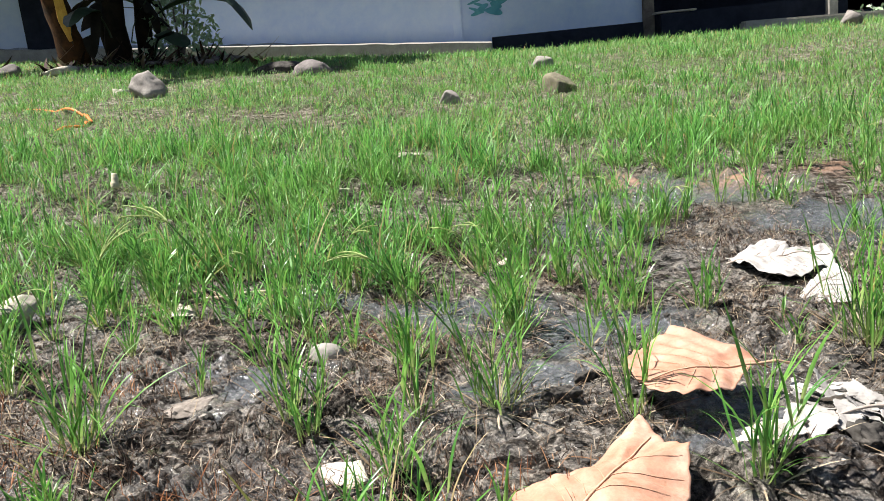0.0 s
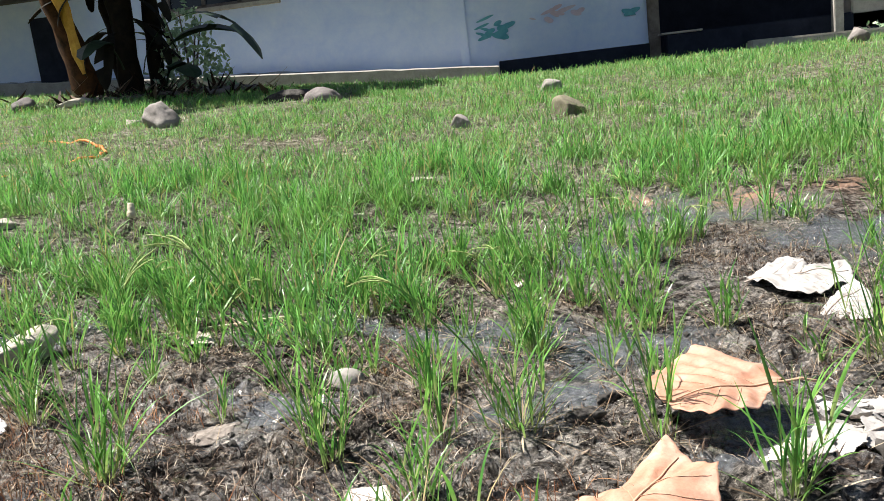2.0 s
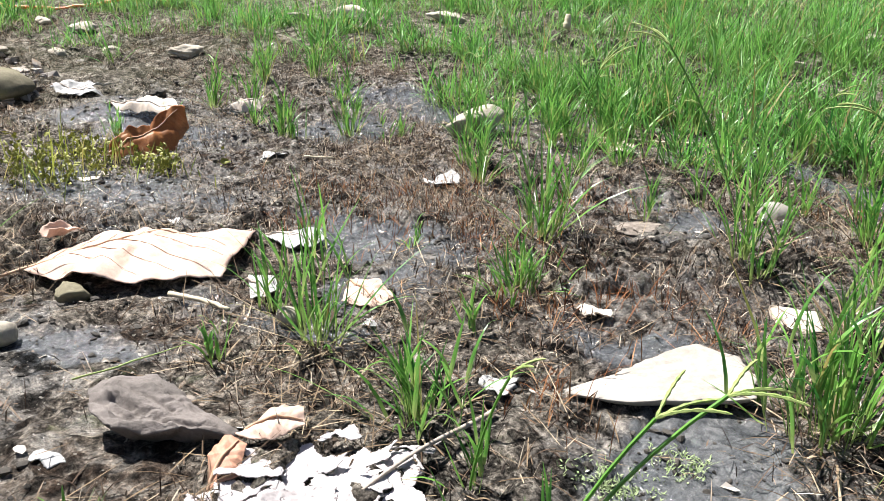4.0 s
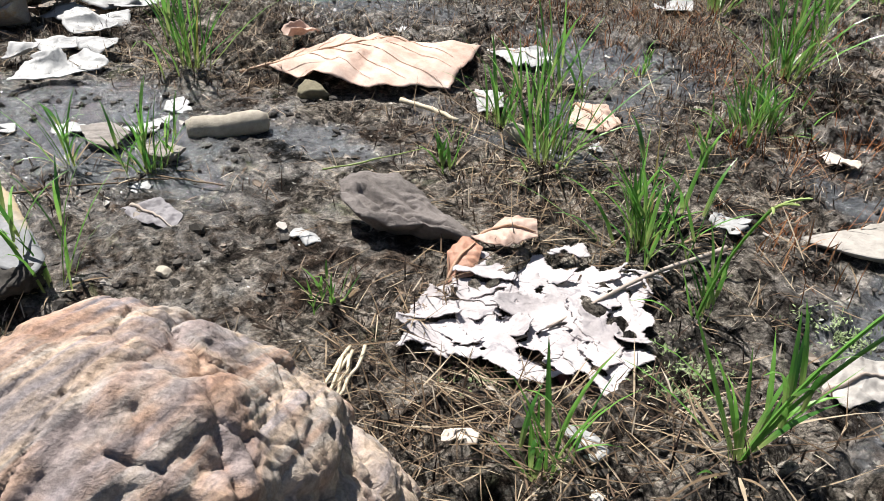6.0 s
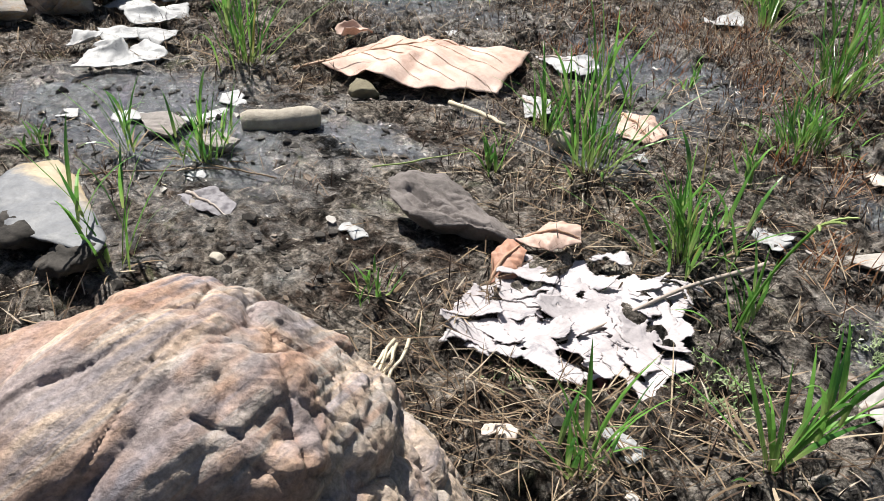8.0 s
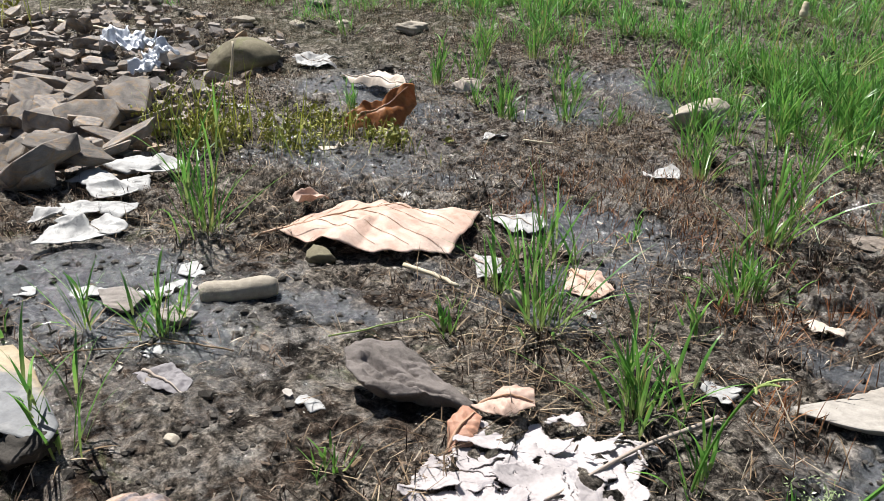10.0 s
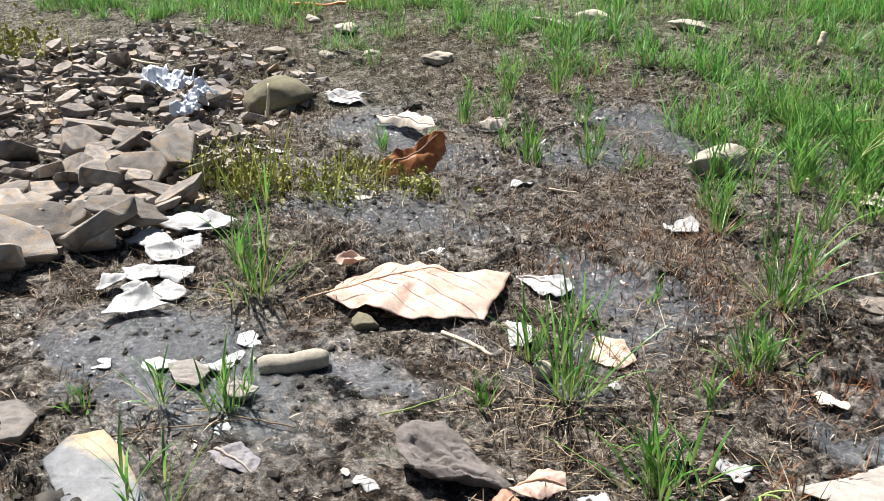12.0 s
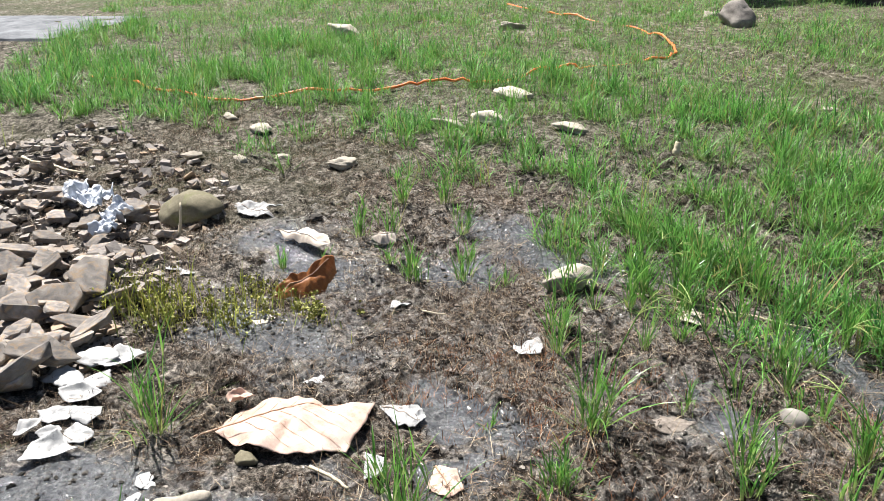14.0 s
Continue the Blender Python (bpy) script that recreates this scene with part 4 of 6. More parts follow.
stone("dry_mound", -0.419, 1.16, (0.10, 0.075, 0.024), 20, 71, CRUST, "pale crumbly patch of dried mud beside grass", planes=5, rough=0.4, sink=0.5)
stone("egg_stone", -0.245, 1.335, (0.062, 0.045, 0.045), 10, 31, CREAM_STONE, "small round beige stone in the mud", planes=4, rough=0.03, sink=0.2)
stone("beige_stone", -0.965, 1.555, (0.15, 0.09, 0.085), 50, 36, PALE_STONE, "beige rounded stone beside a grass tuft", planes=10, rough=0.1, sink=0.2, tilt=(12, -8))
stone("mossy_boulder", -2.34, 1.17, (0.26, 0.2, 0.13), 15, 35, MOSSY, "rounded mossy stone at the edge of the rubble", sub=4, planes=6, rough=0.05, sink=0.25)


def long_stone():
    rng = random.Random(6)
    pts = [(0.10 * (k / 10 - 0.5), 0.002 * math.sin(k), 0) for k in range(11)]
    V, F = tube_data(pts, [0.0125] + [0.0158 * rng.uniform(0.94, 1.05) for _ in range(8)] + [0.015, 0.011], 14)
    ob = mesh_object("long_stone", V, F, PALE_STONE, smooth=True)
    ob.matrix_world = pose(-0.925, 0.345, gz(-0.925, 0.345) + 0.011, 0, -3, 58)
    tagged(ob, "pale cylindrical stone like a broken stick", "stone")


long_stone()
stone("pebble", -0.672, 0.604, (0.035, 0.028, 0.028), 0, 39, PALE_STONE, "pale round pebble on wet mud", planes=3, rough=0.03, sink=0.2)
stone("pebble", -0.683, 0.137, (0.02, 0.013, 0.01), 0, 40, PALE_STONE, "small pale chip of stone", planes=5, sink=0.2)
stone("small_stone", -0.96, 0.50, (0.05, 0.032, 0.03), 30, 43, MOSSY, "small olive stone beside the tan leaf", sink=0.3)
FIELD = [(-2.17, 5.1, 0.26, 0.27, GREY_STONE), (-1.6, 6.3, 0.42, 0.14, CLOD), (0.4, 5.6, 0.2, 0.13, GREY_STONE), (0.42, 4.5, 0.19, 0.15, MOSSY),
         (-0.18, 4.4, 0.12, 0.12, GREY_STONE), (3.1, 7.2, 0.26, 0.2, GREY_STONE), (-4.0, 6.6, 0.24, 0.18, DARK_STONE), (-5.85, 6.6, 0.2, 0.16, DARK_STONE),
         (-7.1, 7.6, 0.26, 0.2, DARK_STONE), (-6.4, 8.0, 0.26, 0.24, DARK_STONE), (-2.42, 5.3, 0.16, 0.08, PALE_STONE), (5.0, 8.8, 0.3, 0.16, PALE_STONE), (-1.28, 6.02, 0.3, 0.17, DARK_STONE), (-3.7, 6.9, 0.4, 0.12, PALE_STONE)]
for i, (x, y, w, hgt, mat) in enumerate(FIELD):
    stone("field_stone", x, y, (w, w * 0.8, hgt), i * 47, 262 + i, mat, "rough field stone half hidden in grass", "stones on the lawn", sink=0.38, planes=9, rough=0.07)
PALE_SLABS = [(-2.18, 2.64, 0.2, 30), (-2.32, 2.96, 0.22, 10), (-2.29, 2.46, 0.16, 60), (-1.79, 2.72, 0.17, 20), (-2.97, 1.9, 0.14, 0), (-2.6, 1.75, 0.09, 40), (-2.3, 1.85, 0.15, 70), (-3.3, 1.95, 0.1, 15),
              (-0.46, 2.6, 0.08, 30), (-0.27, 3.1, 0.11, 10), (-2.9, 1.5, 0.1, 80), (-2.72, 1.62, 0.09, 20), (-4.4, 3.6, 0.3, 0), (-3.4, 4.3, 0.2, 40), (-1.0, 3.6, 0.08, 10), (0.1, 3.4, 0.07, 10), (-1.5, 3.3, 0.1, 60)]
for i, (x, y, w, yaw) in enumerate(PALE_SLABS):
    stone("pale_stone", x, y, (w, w * 0.6, w * 0.35), yaw, 90 + i, PALE_STONE, "pale flat stone on bare soil", "pale stones on the slope", sink=0.3, tilt=(6, 8), rough=0.2)


def rubble():
    rng = random.Random(12)
    kinds = [shale_mesh("rubble_stone", 200 + k, 5 + k % 4) for k in range(14)]
    for me in kinds:
        me.materials.append(SHALE)
    i, placed = 0, []
    while i < 300:
        x = -1.56 - 2.2 * rng.random() ** 1.25
        u = -1.56 - x
        lo, hi = 0.02 + 0.12 * u, min(0.40 + 0.95 * u, 1.2)
        y = rng.uniform(lo, hi)
        if math.hypot(x + 1.66, y - 0.72) < 0.16:
            continue
        s = (0.05 + 0.15 * rng.random() ** 1.5) * (1.1 - 0.2 * u)
        level = sum(0.007 for a, b, r in placed if math.hypot(a - x, b - y) < 0.42 * (r + s))
        placed.append((x, y, s))
        ob = new("rubble_stone", kinds[i % 14])
        lean = 13 + 8 * min(level / 0.05, 2)
        ob.matrix_world = pose(x, y, gz(x, y) + 0.1 * s + min(level, 0.032), max(-30, min(30, rng.gauss(0, lean))), max(-30, min(30, rng.gauss(0, lean))), rng.uniform(0, 360)) @ Matrix.Diagonal((s, s * rng.uniform(0.65, 1.1), s * rng.uniform(0.35, 0.9), 1))
        tagged(ob, "flat angular brown shale stone in a rubble heap", "stone", "stones of the rubble heap")
        i += 1


rubble()


def rubble_chips():
    """Small broken chips that fill the gaps of the heap."""
    rng = np.random.RandomState(91)
    corner = np.array([(-1, -1, -1), (1, -1, -1), (1, 1, -1), (-1, 1, -1), (-1, -1, 1), (1, -1, 1), (1, 1, 1), (-1, 1, 1)], float)
    quad = np.array([(0, 3, 2, 1), (4, 5, 6, 7), (0, 1, 5, 4), (1, 2, 6, 5), (2, 3, 7, 6), (3, 0, 4, 7)])
    n = 1900
    u = 2.3 * rng.uniform(0, 1, n) ** 1.1
    x = -1.56 - u
    lo, hi = 0.02 + 0.12 * u, np.minimum(0.5 + 1.05 * u, 1.5)
    y = lo + (hi - lo) * rng.uniform(0, 1, n)
    keep = np.hypot(x + 1.66, y - 0.72) > 0.14
    x, y = x[keep], y[keep]
    n = len(x)
    s = (0.006 + 0.022 * rng.uniform(0, 1, n) ** 2)[:, None, None]
    V = corner[None] * s * rng.uniform(0.5, 1.2, (n, 8, 3)) * np.array([1.0, 0.75, 0.4])
    a, b = rng.uniform(0, 6.28, n)[:, None], np.clip(rng.normal(0, 0.35, n), -0.7, 0.7)[:, None]
    X = V[..., 0] * np.cos(a) - V[..., 1] * np.sin(a)
    Y = V[..., 0] * np.sin(a) + V[..., 1] * np.cos(a)
    Z = V[..., 2] + X * np.tan(b)
    P = np.stack([X + x[:, None], Y + y[:, None], Z + (ground_z(x, y) + 0.3 * s[:, 0, 0])[:, None]], -1)
    F = quad[None] + (np.arange(n) * 8)[:, None, None]
    tagged(mesh_object("stone_chips", P.reshape(-1, 3), F.reshape(-1, 4), SHALE), "small broken shale chips between the rubble stones", "gravel", kind="stuff")


rubble_chips()


# ---- dry leaves ----
def leaf_surface(length, width, seed, curl=0.0, cup=0.0, crumple=0.006, veins=9, shape=0.8, tip=0.0, freq=14.0):
    off = Vector((seed * 3.7, seed * 1.3, seed * 0.7))

    def at(u, v):
        w = width / 2 * max(0.0, math.sin(math.pi * min(1, max(0, u)) ** shape)) ** 0.62
        w *= 1 + 0.05 * math.sin(u * 23 + seed) + 0.09 * noise.noise(Vector((u * 9, (1 if v > 0 else -1) * 3, seed))) + 0.05 * noise.noise(Vector((u * 27, (1 if v > 0 else -1) * 3, seed)))
        x, y = (u - 0.5) * length, v * w
        phase = (u - 0.30 * abs(v)) / (1 - 0.30 * abs(v)) * veins
        ridge = 1 - abs((phase % 1) * 2 - 1)
        z = cup * v * v + curl * (2 * u - 1) ** 2 + 0.012 * length * (1 - ridge) * min(1, abs(v) * 4) * (1 if cup >= 0 else -1)
        z += crumple * noise.fractal(Vector((x * freq, y * freq, 0)) + off, 0.9, 2, 3) + tip * max(0, u - 0.7) ** 2
        z += 0.02 * length * abs(v) ** 4 * math.sin(u * 19 + seed + (2 if v > 0 else 0))
        return Vector((x, y, z))
    return at


def dry_leaf(x, y, length, width, yaw, material, vein, label, seed, tilt=(0, 0), lift=0.01, name="dry_leaf", group="", stalk=0.12, nu=64, nv=30, **shape):
    lf = thing(name, pose(x, y, gz(x, y) + lift, tilt[0], tilt[1], yaw), label, "leaf", group)
    at = leaf_surface(length, width, seed, **shape)

    def lay(i, j):
        v = 2 * j / nv - 1
        u = i / nu
        return at(u + 0.30 * abs(v) * (1 - u), v)

    V = [lay(i, j) for i in range(nu + 1) for j in range(nv + 1)]
    F = [(i * (nv + 1) + j, (i + 1) * (nv + 1) + j, (i + 1) * (nv + 1) + j + 1, i * (nv + 1) + j + 1) for i in range(nu) for j in range(nv)]
    blade = mesh_object("leaf_blade", V, F, material, lf, smooth=True)
    sol = blade.modifiers.new("thick", "SOLIDIFY")
    sol.thickness, sol.offset = 0.0009, -1
    up = Vector((0, 0, 0.0006))
    pts = [at(k / 24, 0) + up for k in range(25)]
    d = (pts[0] - pts[1]).normalized()
    pts = [pts[0] + d * stalk * length * s + Vector((0, 0, -0.01 * s)) for s in (1, 0.66, 0.33)] + pts
    V, F = tube_data(pts, [0.010 * length] * 3 + [0.009 * length * (1 - 0.75 * k / 24) for k in range(25)], 6)
    mesh_object("midrib", V, F, vein, lf, "raised midrib and stalk", smooth=True)
    n = shape.get("veins", 9) if length > 0.12 else 0
    for side in (-1, 1):
        for k in range(1, n):
            pts = []
            for s in range(9):
                v = 0.92 * s / 8
                u = (k / n) + 0.30 * v * (1 - k / n)
                if u < 0.97:
                    pts.append(at(u, side * v) + up)
            if len(pts) > 3:
                V, F = tube_data(pts, [0.0011 * (1 - 0.7 * q / len(pts)) for q in range(len(pts))], 4)
                mesh_object("side_vein", V, F, vein, lf)
    return lf


def shards(x, y, yaw, material, vein, label, seed, rows, name="broken_leaf", lift=0.004, lean=(0, 0), wave=0.12):
    """A leaf that has fallen to pieces: curled fragments lying over one another."""
    lf = thing(name, pose(x, y, gz(x, y) + lift, 0, 0, yaw), label, "leaf")
    rng = random.Random(seed)
    for k, (dx, dy, dz, size, turn, curl) in enumerate(rows):
        rings, segs = 7, 40
        off = Vector((seed + k * 2.3, k * 1.7, 0))
        kn = rng.randint(5, 7)
        knots = [(2 * math.pi * (q + rng.uniform(-0.28, 0.28)) / kn, rng.uniform(0.72, 1.25)) for q in range(kn)]
        knots = [(knots[-1][0] - 2 * math.pi, knots[-1][1])] + knots + [(knots[0][0] + 2 * math.pi, knots[0][1])]
        crease, bend = rng.uniform(0, 3.1), rng.uniform(-0.22, 0.3)
        m = pose(dx, dy, dz, lean[0] + rng.uniform(-6, 6), lean[1] + rng.uniform(-6, 6), 0) @ pose(0, 0, 0, 0, 0, turn)
        V, F = [], []
        for i in range(rings + 1):
            for j in range(segs):
                th = 2 * math.pi * j / segs
                c, s = math.cos(th), math.sin(th)
                out = 1.0
                for (a0, r0), (a1, r1) in zip(knots, knots[1:]):
                    if a0 <= th <= a1:
                        ex, ey = r1 * math.cos(a1) - r0 * math.cos(a0), r1 * math.sin(a1) - r0 * math.sin(a0)
                        out = abs((r0 * math.cos(a0) * ey - r0 * math.sin(a0) * ex) / (c * ey - s * ex + 1e-9))
                out = min(out, 1.4) * (1 + 0.10 * noise.fractal(Vector((c * 4, s * 4, k)) + off, 0.8, 2, 3) * i / rings)
                r = out * i / rings
                a, b = r * c, r * s
                px, py = a * size * 0.5, b * size * 0.38
                if abs(curl) > 0.5:
                    ang, rad = b * curl, size * 0.38 / abs(curl)
                    py, pz = rad * math.sin(ang), rad * (1 - math.cos(ang)) * (1 if curl > 0 else -1) + (rad * 1.2 if curl < 0 else 0)
                else:
                    pz = curl * size * b * b + bend * size * 0.4 * abs(a * math.cos(crease) + b * math.sin(crease))
                pz += wave * size * noise.fractal(Vector((a * 1.3, b * 1.3, k)) + off, 0.9, 2, 3)
                V.append(m @ Vector((px, py, pz)))
        for i in range(rings):
            for j in range(segs):
                n2 = (j + 1) % segs
                F.append((i * segs + j, (i + 1) * segs + j, (i + 1) * segs + n2, i * segs + n2))
        o = mesh_object("fragment", V, F, material, lf, smooth=True)
        s = o.modifiers.new("thick", "SOLIDIFY")
        s.thickness, s.offset = 0.0011, -1
    return lf


def sheet_leaf(corners, rib, material, vein, label, seed, dome=0.012, crumple=0.006, freq=16.0, veins=7, name="dry_leaf", ragged=0.03, ripple=0.004):
    """A whole dry leaf with its own outline: corners are x, y and height over the ground; rib is the line of its midrib."""
    cx, cy = sum(c[0] for c in corners) / len(corners), sum(c[1] for c in corners) / len(corners)
    base = gz(cx, cy)
    knots = sorted((math.atan2(y - cy, x - cx), math.hypot(x - cx, y - cy), h) for x, y, h in corners)
    knots = [(knots[-1][0] - 2 * math.pi, *knots[-1][1:])] + knots + [(knots[0][0] + 2 * math.pi, *knots[0][1:])]
    mid = sum(c[2] for c in corners) / len(corners) + dome
    off = Vector((seed * 3.7, seed * 1.3, seed * 0.7))
    ra, rb = Vector((rib[0] - cx, rib[1] - cy)), Vector((rib[2] - cx, rib[3] - cy))
    run = rb - ra
    span = run.length

    def rim(th):
        for (a0, r0, h0), (a1, r1, h1) in zip(knots, knots[1:]):
            if a0 <= th <= a1:
                t = (th - a0) / max(1e-6, a1 - a0)
                x0, y0, x1, y1 = r0 * math.cos(a0), r0 * math.sin(a0), r1 * math.cos(a1), r1 * math.sin(a1)
                dx, dy = x1 - x0, y1 - y0
                den = math.cos(th) * dy - math.sin(th) * dx
                return ((x0 * dy - y0 * dx) / den if abs(den) > 1e-7 else r0), h0 + (h1 - h0) * t
        return 0.05, 0.01

    def top(x, y):
        r, th = math.hypot(x, y), math.atan2(y, x)
        R, h = rim(th)
        k = min(1.0, r / R)
        t = ((x - ra.x) * run.x + (y - ra.y) * run.y) / (span * span)
        side = ((x - ra.x) * run.y - (y - ra.y) * run.x) / span
        fold = 1 - abs(((t - 0.7 * abs(side) / span) * veins % 1) * 2 - 1)
        z = mid + (h - mid) * k ** 1.5 + crumple * noise.fractal(Vector((x * freq, y * freq, 0)) + off, 0.9, 2, 3)
        return z + ripple * (fold - 0.5) * min(1, abs(side) * 25) - 0.0025 * math.exp(-(side / 0.006) ** 2)

    lf = thing(name, pose(cx, cy, base), label, "leaf")
    rings, segs = 26, 150
    V, F = [], []
    for i in range(rings + 1):
        for j in range(segs):
            th = -math.pi + 2 * math.pi * (j + 0.5) / segs
            k = i / rings
            R = rim(th)[0] * (1 + ragged * noise.fractal(Vector((math.cos(th) * 6, math.sin(th) * 6, seed)), 0.8, 2, 3)) * k
            x, y = R * math.cos(th), R * math.sin(th)
            V.append(Vector((x, y, top(x, y))))
    for i in range(rings):
        for j in range(segs):
            n2 = (j + 1) % segs
            F.append((i * segs + j, (i + 1) * segs + j, (i + 1) * segs + n2, i * segs + n2))
    blade = mesh_object("leaf_blade", V, F, material, lf, smooth=True)
    sol = blade.modifiers.new("thick", "SOLIDIFY")
    sol.thickness, sol.offset = 0.0009, -1
    pts = []
    for k in range(-3, 23):
        q = ra + run * (k / 22)
        pts.append(Vector((q.x, q.y, top(*(ra if k < 0 else q)) + 0.0012 - 0.003 * (k < 0) * -k)))
    V, F = tube_data(pts, [0.0024 * (1 - 0.75 * k / 26) for k in range(26)], 6)
    mesh_object("midrib", V, F, vein, lf, "raised midrib and stalk", smooth=True)
    across = Vector((run.y, -run.x)) / span
    for side in (-1, 1):
        for k in range(1, veins):
            pts = []
            for q in range(14):
                p = ra + run * ((k + 0.15 * side) / veins) + (across * side + run / span * 0.75) * (0.012 * q) + run * (0.0009 * q * q / span * 0.012)
                if p.length < 0.93 * rim(math.atan2(p.y, p.x))[0]:
                    pts.append(Vector((p.x, p.y, top(p.x, p.y) + 0.0007)))
                else:
                    break
            if len(pts) > 3:
                V, F = tube_data(pts, [0.0007 * (1 - 0.7 * q / len(pts)) for q in range(len(pts))], 4)
                mesh_object("side_vein", V, F, vein, lf)
    return lf


def cracked_leaf(corners, rib, material, vein, label, seed, plates=30, lift=0.012, loss=0.1, tilt=0.13, warp=0.02):
    """A bleached leaf broken into plates that lie askew over one another, with gaps between them."""
    rng = np.random.RandomState(seed)
    P = np.array(corners)
    c = P.mean(0)
    lf = thing("crumbling_leaf", pose(c[0], c[1], gz(*c)), label, "leaf")
    P = P - c
    step = 0.0014
    xs, ys = np.arange(P[:, 0].min() - 0.01, P[:, 0].max() + 0.01, step), np.arange(P[:, 1].min() - 0.01, P[:, 1].max() + 0.01, step)
    X, Y = np.meshgrid(xs, ys)
    wx = X + 0.012 * (vnoise(X, Y, 70, seed) - 0.5) + 0.006 * (vnoise(X, Y, 190, seed + 1) - 0.5)
    wy = Y + 0.012 * (vnoise(X, Y, 70, seed + 2) - 0.5) + 0.006 * (vnoise(X, Y, 190, seed + 3) - 0.5)
    inside = np.zeros(X.shape, bool)
    for (x0, y0), (x1, y1) in zip(P, np.roll(P, -1, 0)):
        cross = (y0 > wy) != (y1 > wy)
        inside ^= cross & (wx < (x1 - x0) * (wy - y0) / (y1 - y0 + 1e-12) + x0)
    a, b = np.array(rib[:2]) - c, np.array(rib[2:]) - c
    u = (b - a) / np.linalg.norm(b - a)
    n = np.array([-u[1], u[0]])
    # plates are longer across the midrib, as the leaf splits along its side veins
    su, sn = (wx - a[0]) * u[0] + (wy - a[1]) * u[1], (wx - a[0]) * n[0] + (wy - a[1]) * n[1]
    k1, k2 = su - 0.5 * np.abs(sn), sn * 0.62
    seeds = []
    while len(seeds) < plates:
        i, j = rng.randint(X.shape[0]), rng.randint(X.shape[1])
        if inside[i, j] and all(math.hypot(k1[i, j] - e, k2[i, j] - f) > 0.012 for e, f in seeds):
            seeds.append((k1[i, j], k2[i, j]))
    S = np.array(seeds)
    ju, jn = k1 + warp * (vnoise(X, Y, 45, seed + 5) - 0.5), k2 + warp * (vnoise(X, Y, 45, seed + 6) - 0.5)
    dist = np.hypot(ju[..., None] - S[:, 0], jn[..., None] - S[:, 1])
    best = dist.min(-1) + 0.0030
    worn = vnoise(X, Y, 34, seed + 8) * 0.6 + vnoise(X, Y, 110, seed + 9) * 0.4
    keep = inside & (worn > 0.13)
    Z0 = lift + 0.010 * (vnoise(X, Y, 16, seed + 10) - 0.5) + 0.0025 * (vnoise(X, Y, 60, seed + 11) - 0.5) + 0.0008 * (vnoise(X, Y, 200, seed + 12) - 0.5)
    for k in range(plates):
        slope, curl, rise_ = rng.normal(0, tilt, 2), rng.uniform(-4, 11), abs(rng.normal(0, 0.003))
        if rng.uniform() < loss:
            continue
        mine = keep & (dist[..., k] < best)
        if mine.sum() < 30:
            continue
        mx, my = X[mine].mean(), Y[mine].mean()
        Z = Z0 + rise_ + slope[0] * (X - mx) + slope[1] * (Y - my) + np.clip(curl * ((X - mx) ** 2 + (Y - my) ** 2), -0.006, 0.012)
        quad = mine[:-1, :-1] & mine[1:, :-1] & mine[:-1, 1:] & mine[1:, 1:]
        w = X.shape[1]
        i, j = np.nonzero(quad)
        q = np.stack([i * w + j, i * w + j + 1, (i + 1) * w + j + 1, (i + 1) * w + j], 1)
        used, idx = np.unique(q, return_inverse=True)
        V = np.stack([X.ravel()[used], Y.ravel()[used], np.maximum(Z.ravel()[used], 0.001)], 1)
        V[:, :2] += rng.normal(0, 0.00035, (len(V), 2))
        if len(used) < 12:
            continue
        o = mesh_object("fragment", V, idx.reshape(-1, 4), material, lf, smooth=True)
        sol = o.modifiers.new("thick", "SOLIDIFY")
        sol.thickness, sol.offset = 0.0008, -1
    pts = [Vector((*(a + (b - a) * t), lift + 0.006 + 0.004 * math.sin(7 * t))) for t in np.linspace(-0.22, 0.8, 20)]
    V, F = tube_data(pts, [0.0030 * (1 - 0.7 * k / 20) for k in range(20)], 6)
    mesh_object("midrib", V, F, vein, lf, "pale midrib and stalk", smooth=True)
    return lf


sheet_leaf([(-1.082, 0.505, 0.012), (-1.049, 0.509, 0.008), (-1.007, 0.506, 0.012), (-0.976, 0.51, 0.03), (-0.954, 0.526, 0.028), (-0.929, 0.545, 0.01), (-0.88, 0.588, 0.01), (-0.852, 0.639, 0.008), (-0.834, 0.642, 0.006),
            (-0.845, 0.67, 0.02), (-0.885, 0.748, 0.02), (-0.928, 0.803, 0.012), (-0.952, 0.737, 0.015), (-0.969, 0.719, 0.025), (-0.98, 0.71, 0.02), (-1.006, 0.704, 0.03), (-1.031, 0.698, 0.025), (-1.044, 0.688, 0.03),
            (-1.062, 0.668, 0.022), (-1.082, 0.642, 0.03), (-1.098, 0.619, 0.02), (-1.109, 0.575, 0.018)], (-1.09, 0.51, -0.935, 0.785), TAN_LEAF, VEIN, "large tan dry leaf with a wavy edge on mud", 2, 0.022, 0.007, 14.0, 8)
shards(-1.125, 0.60, 66, TAN_LEAF, VEIN, "rolled scrap of tan leaf lying by the big leaf", 3, [(0, 0, 0.02, 0.075, 0, 1.6)], "leaf_scrap")
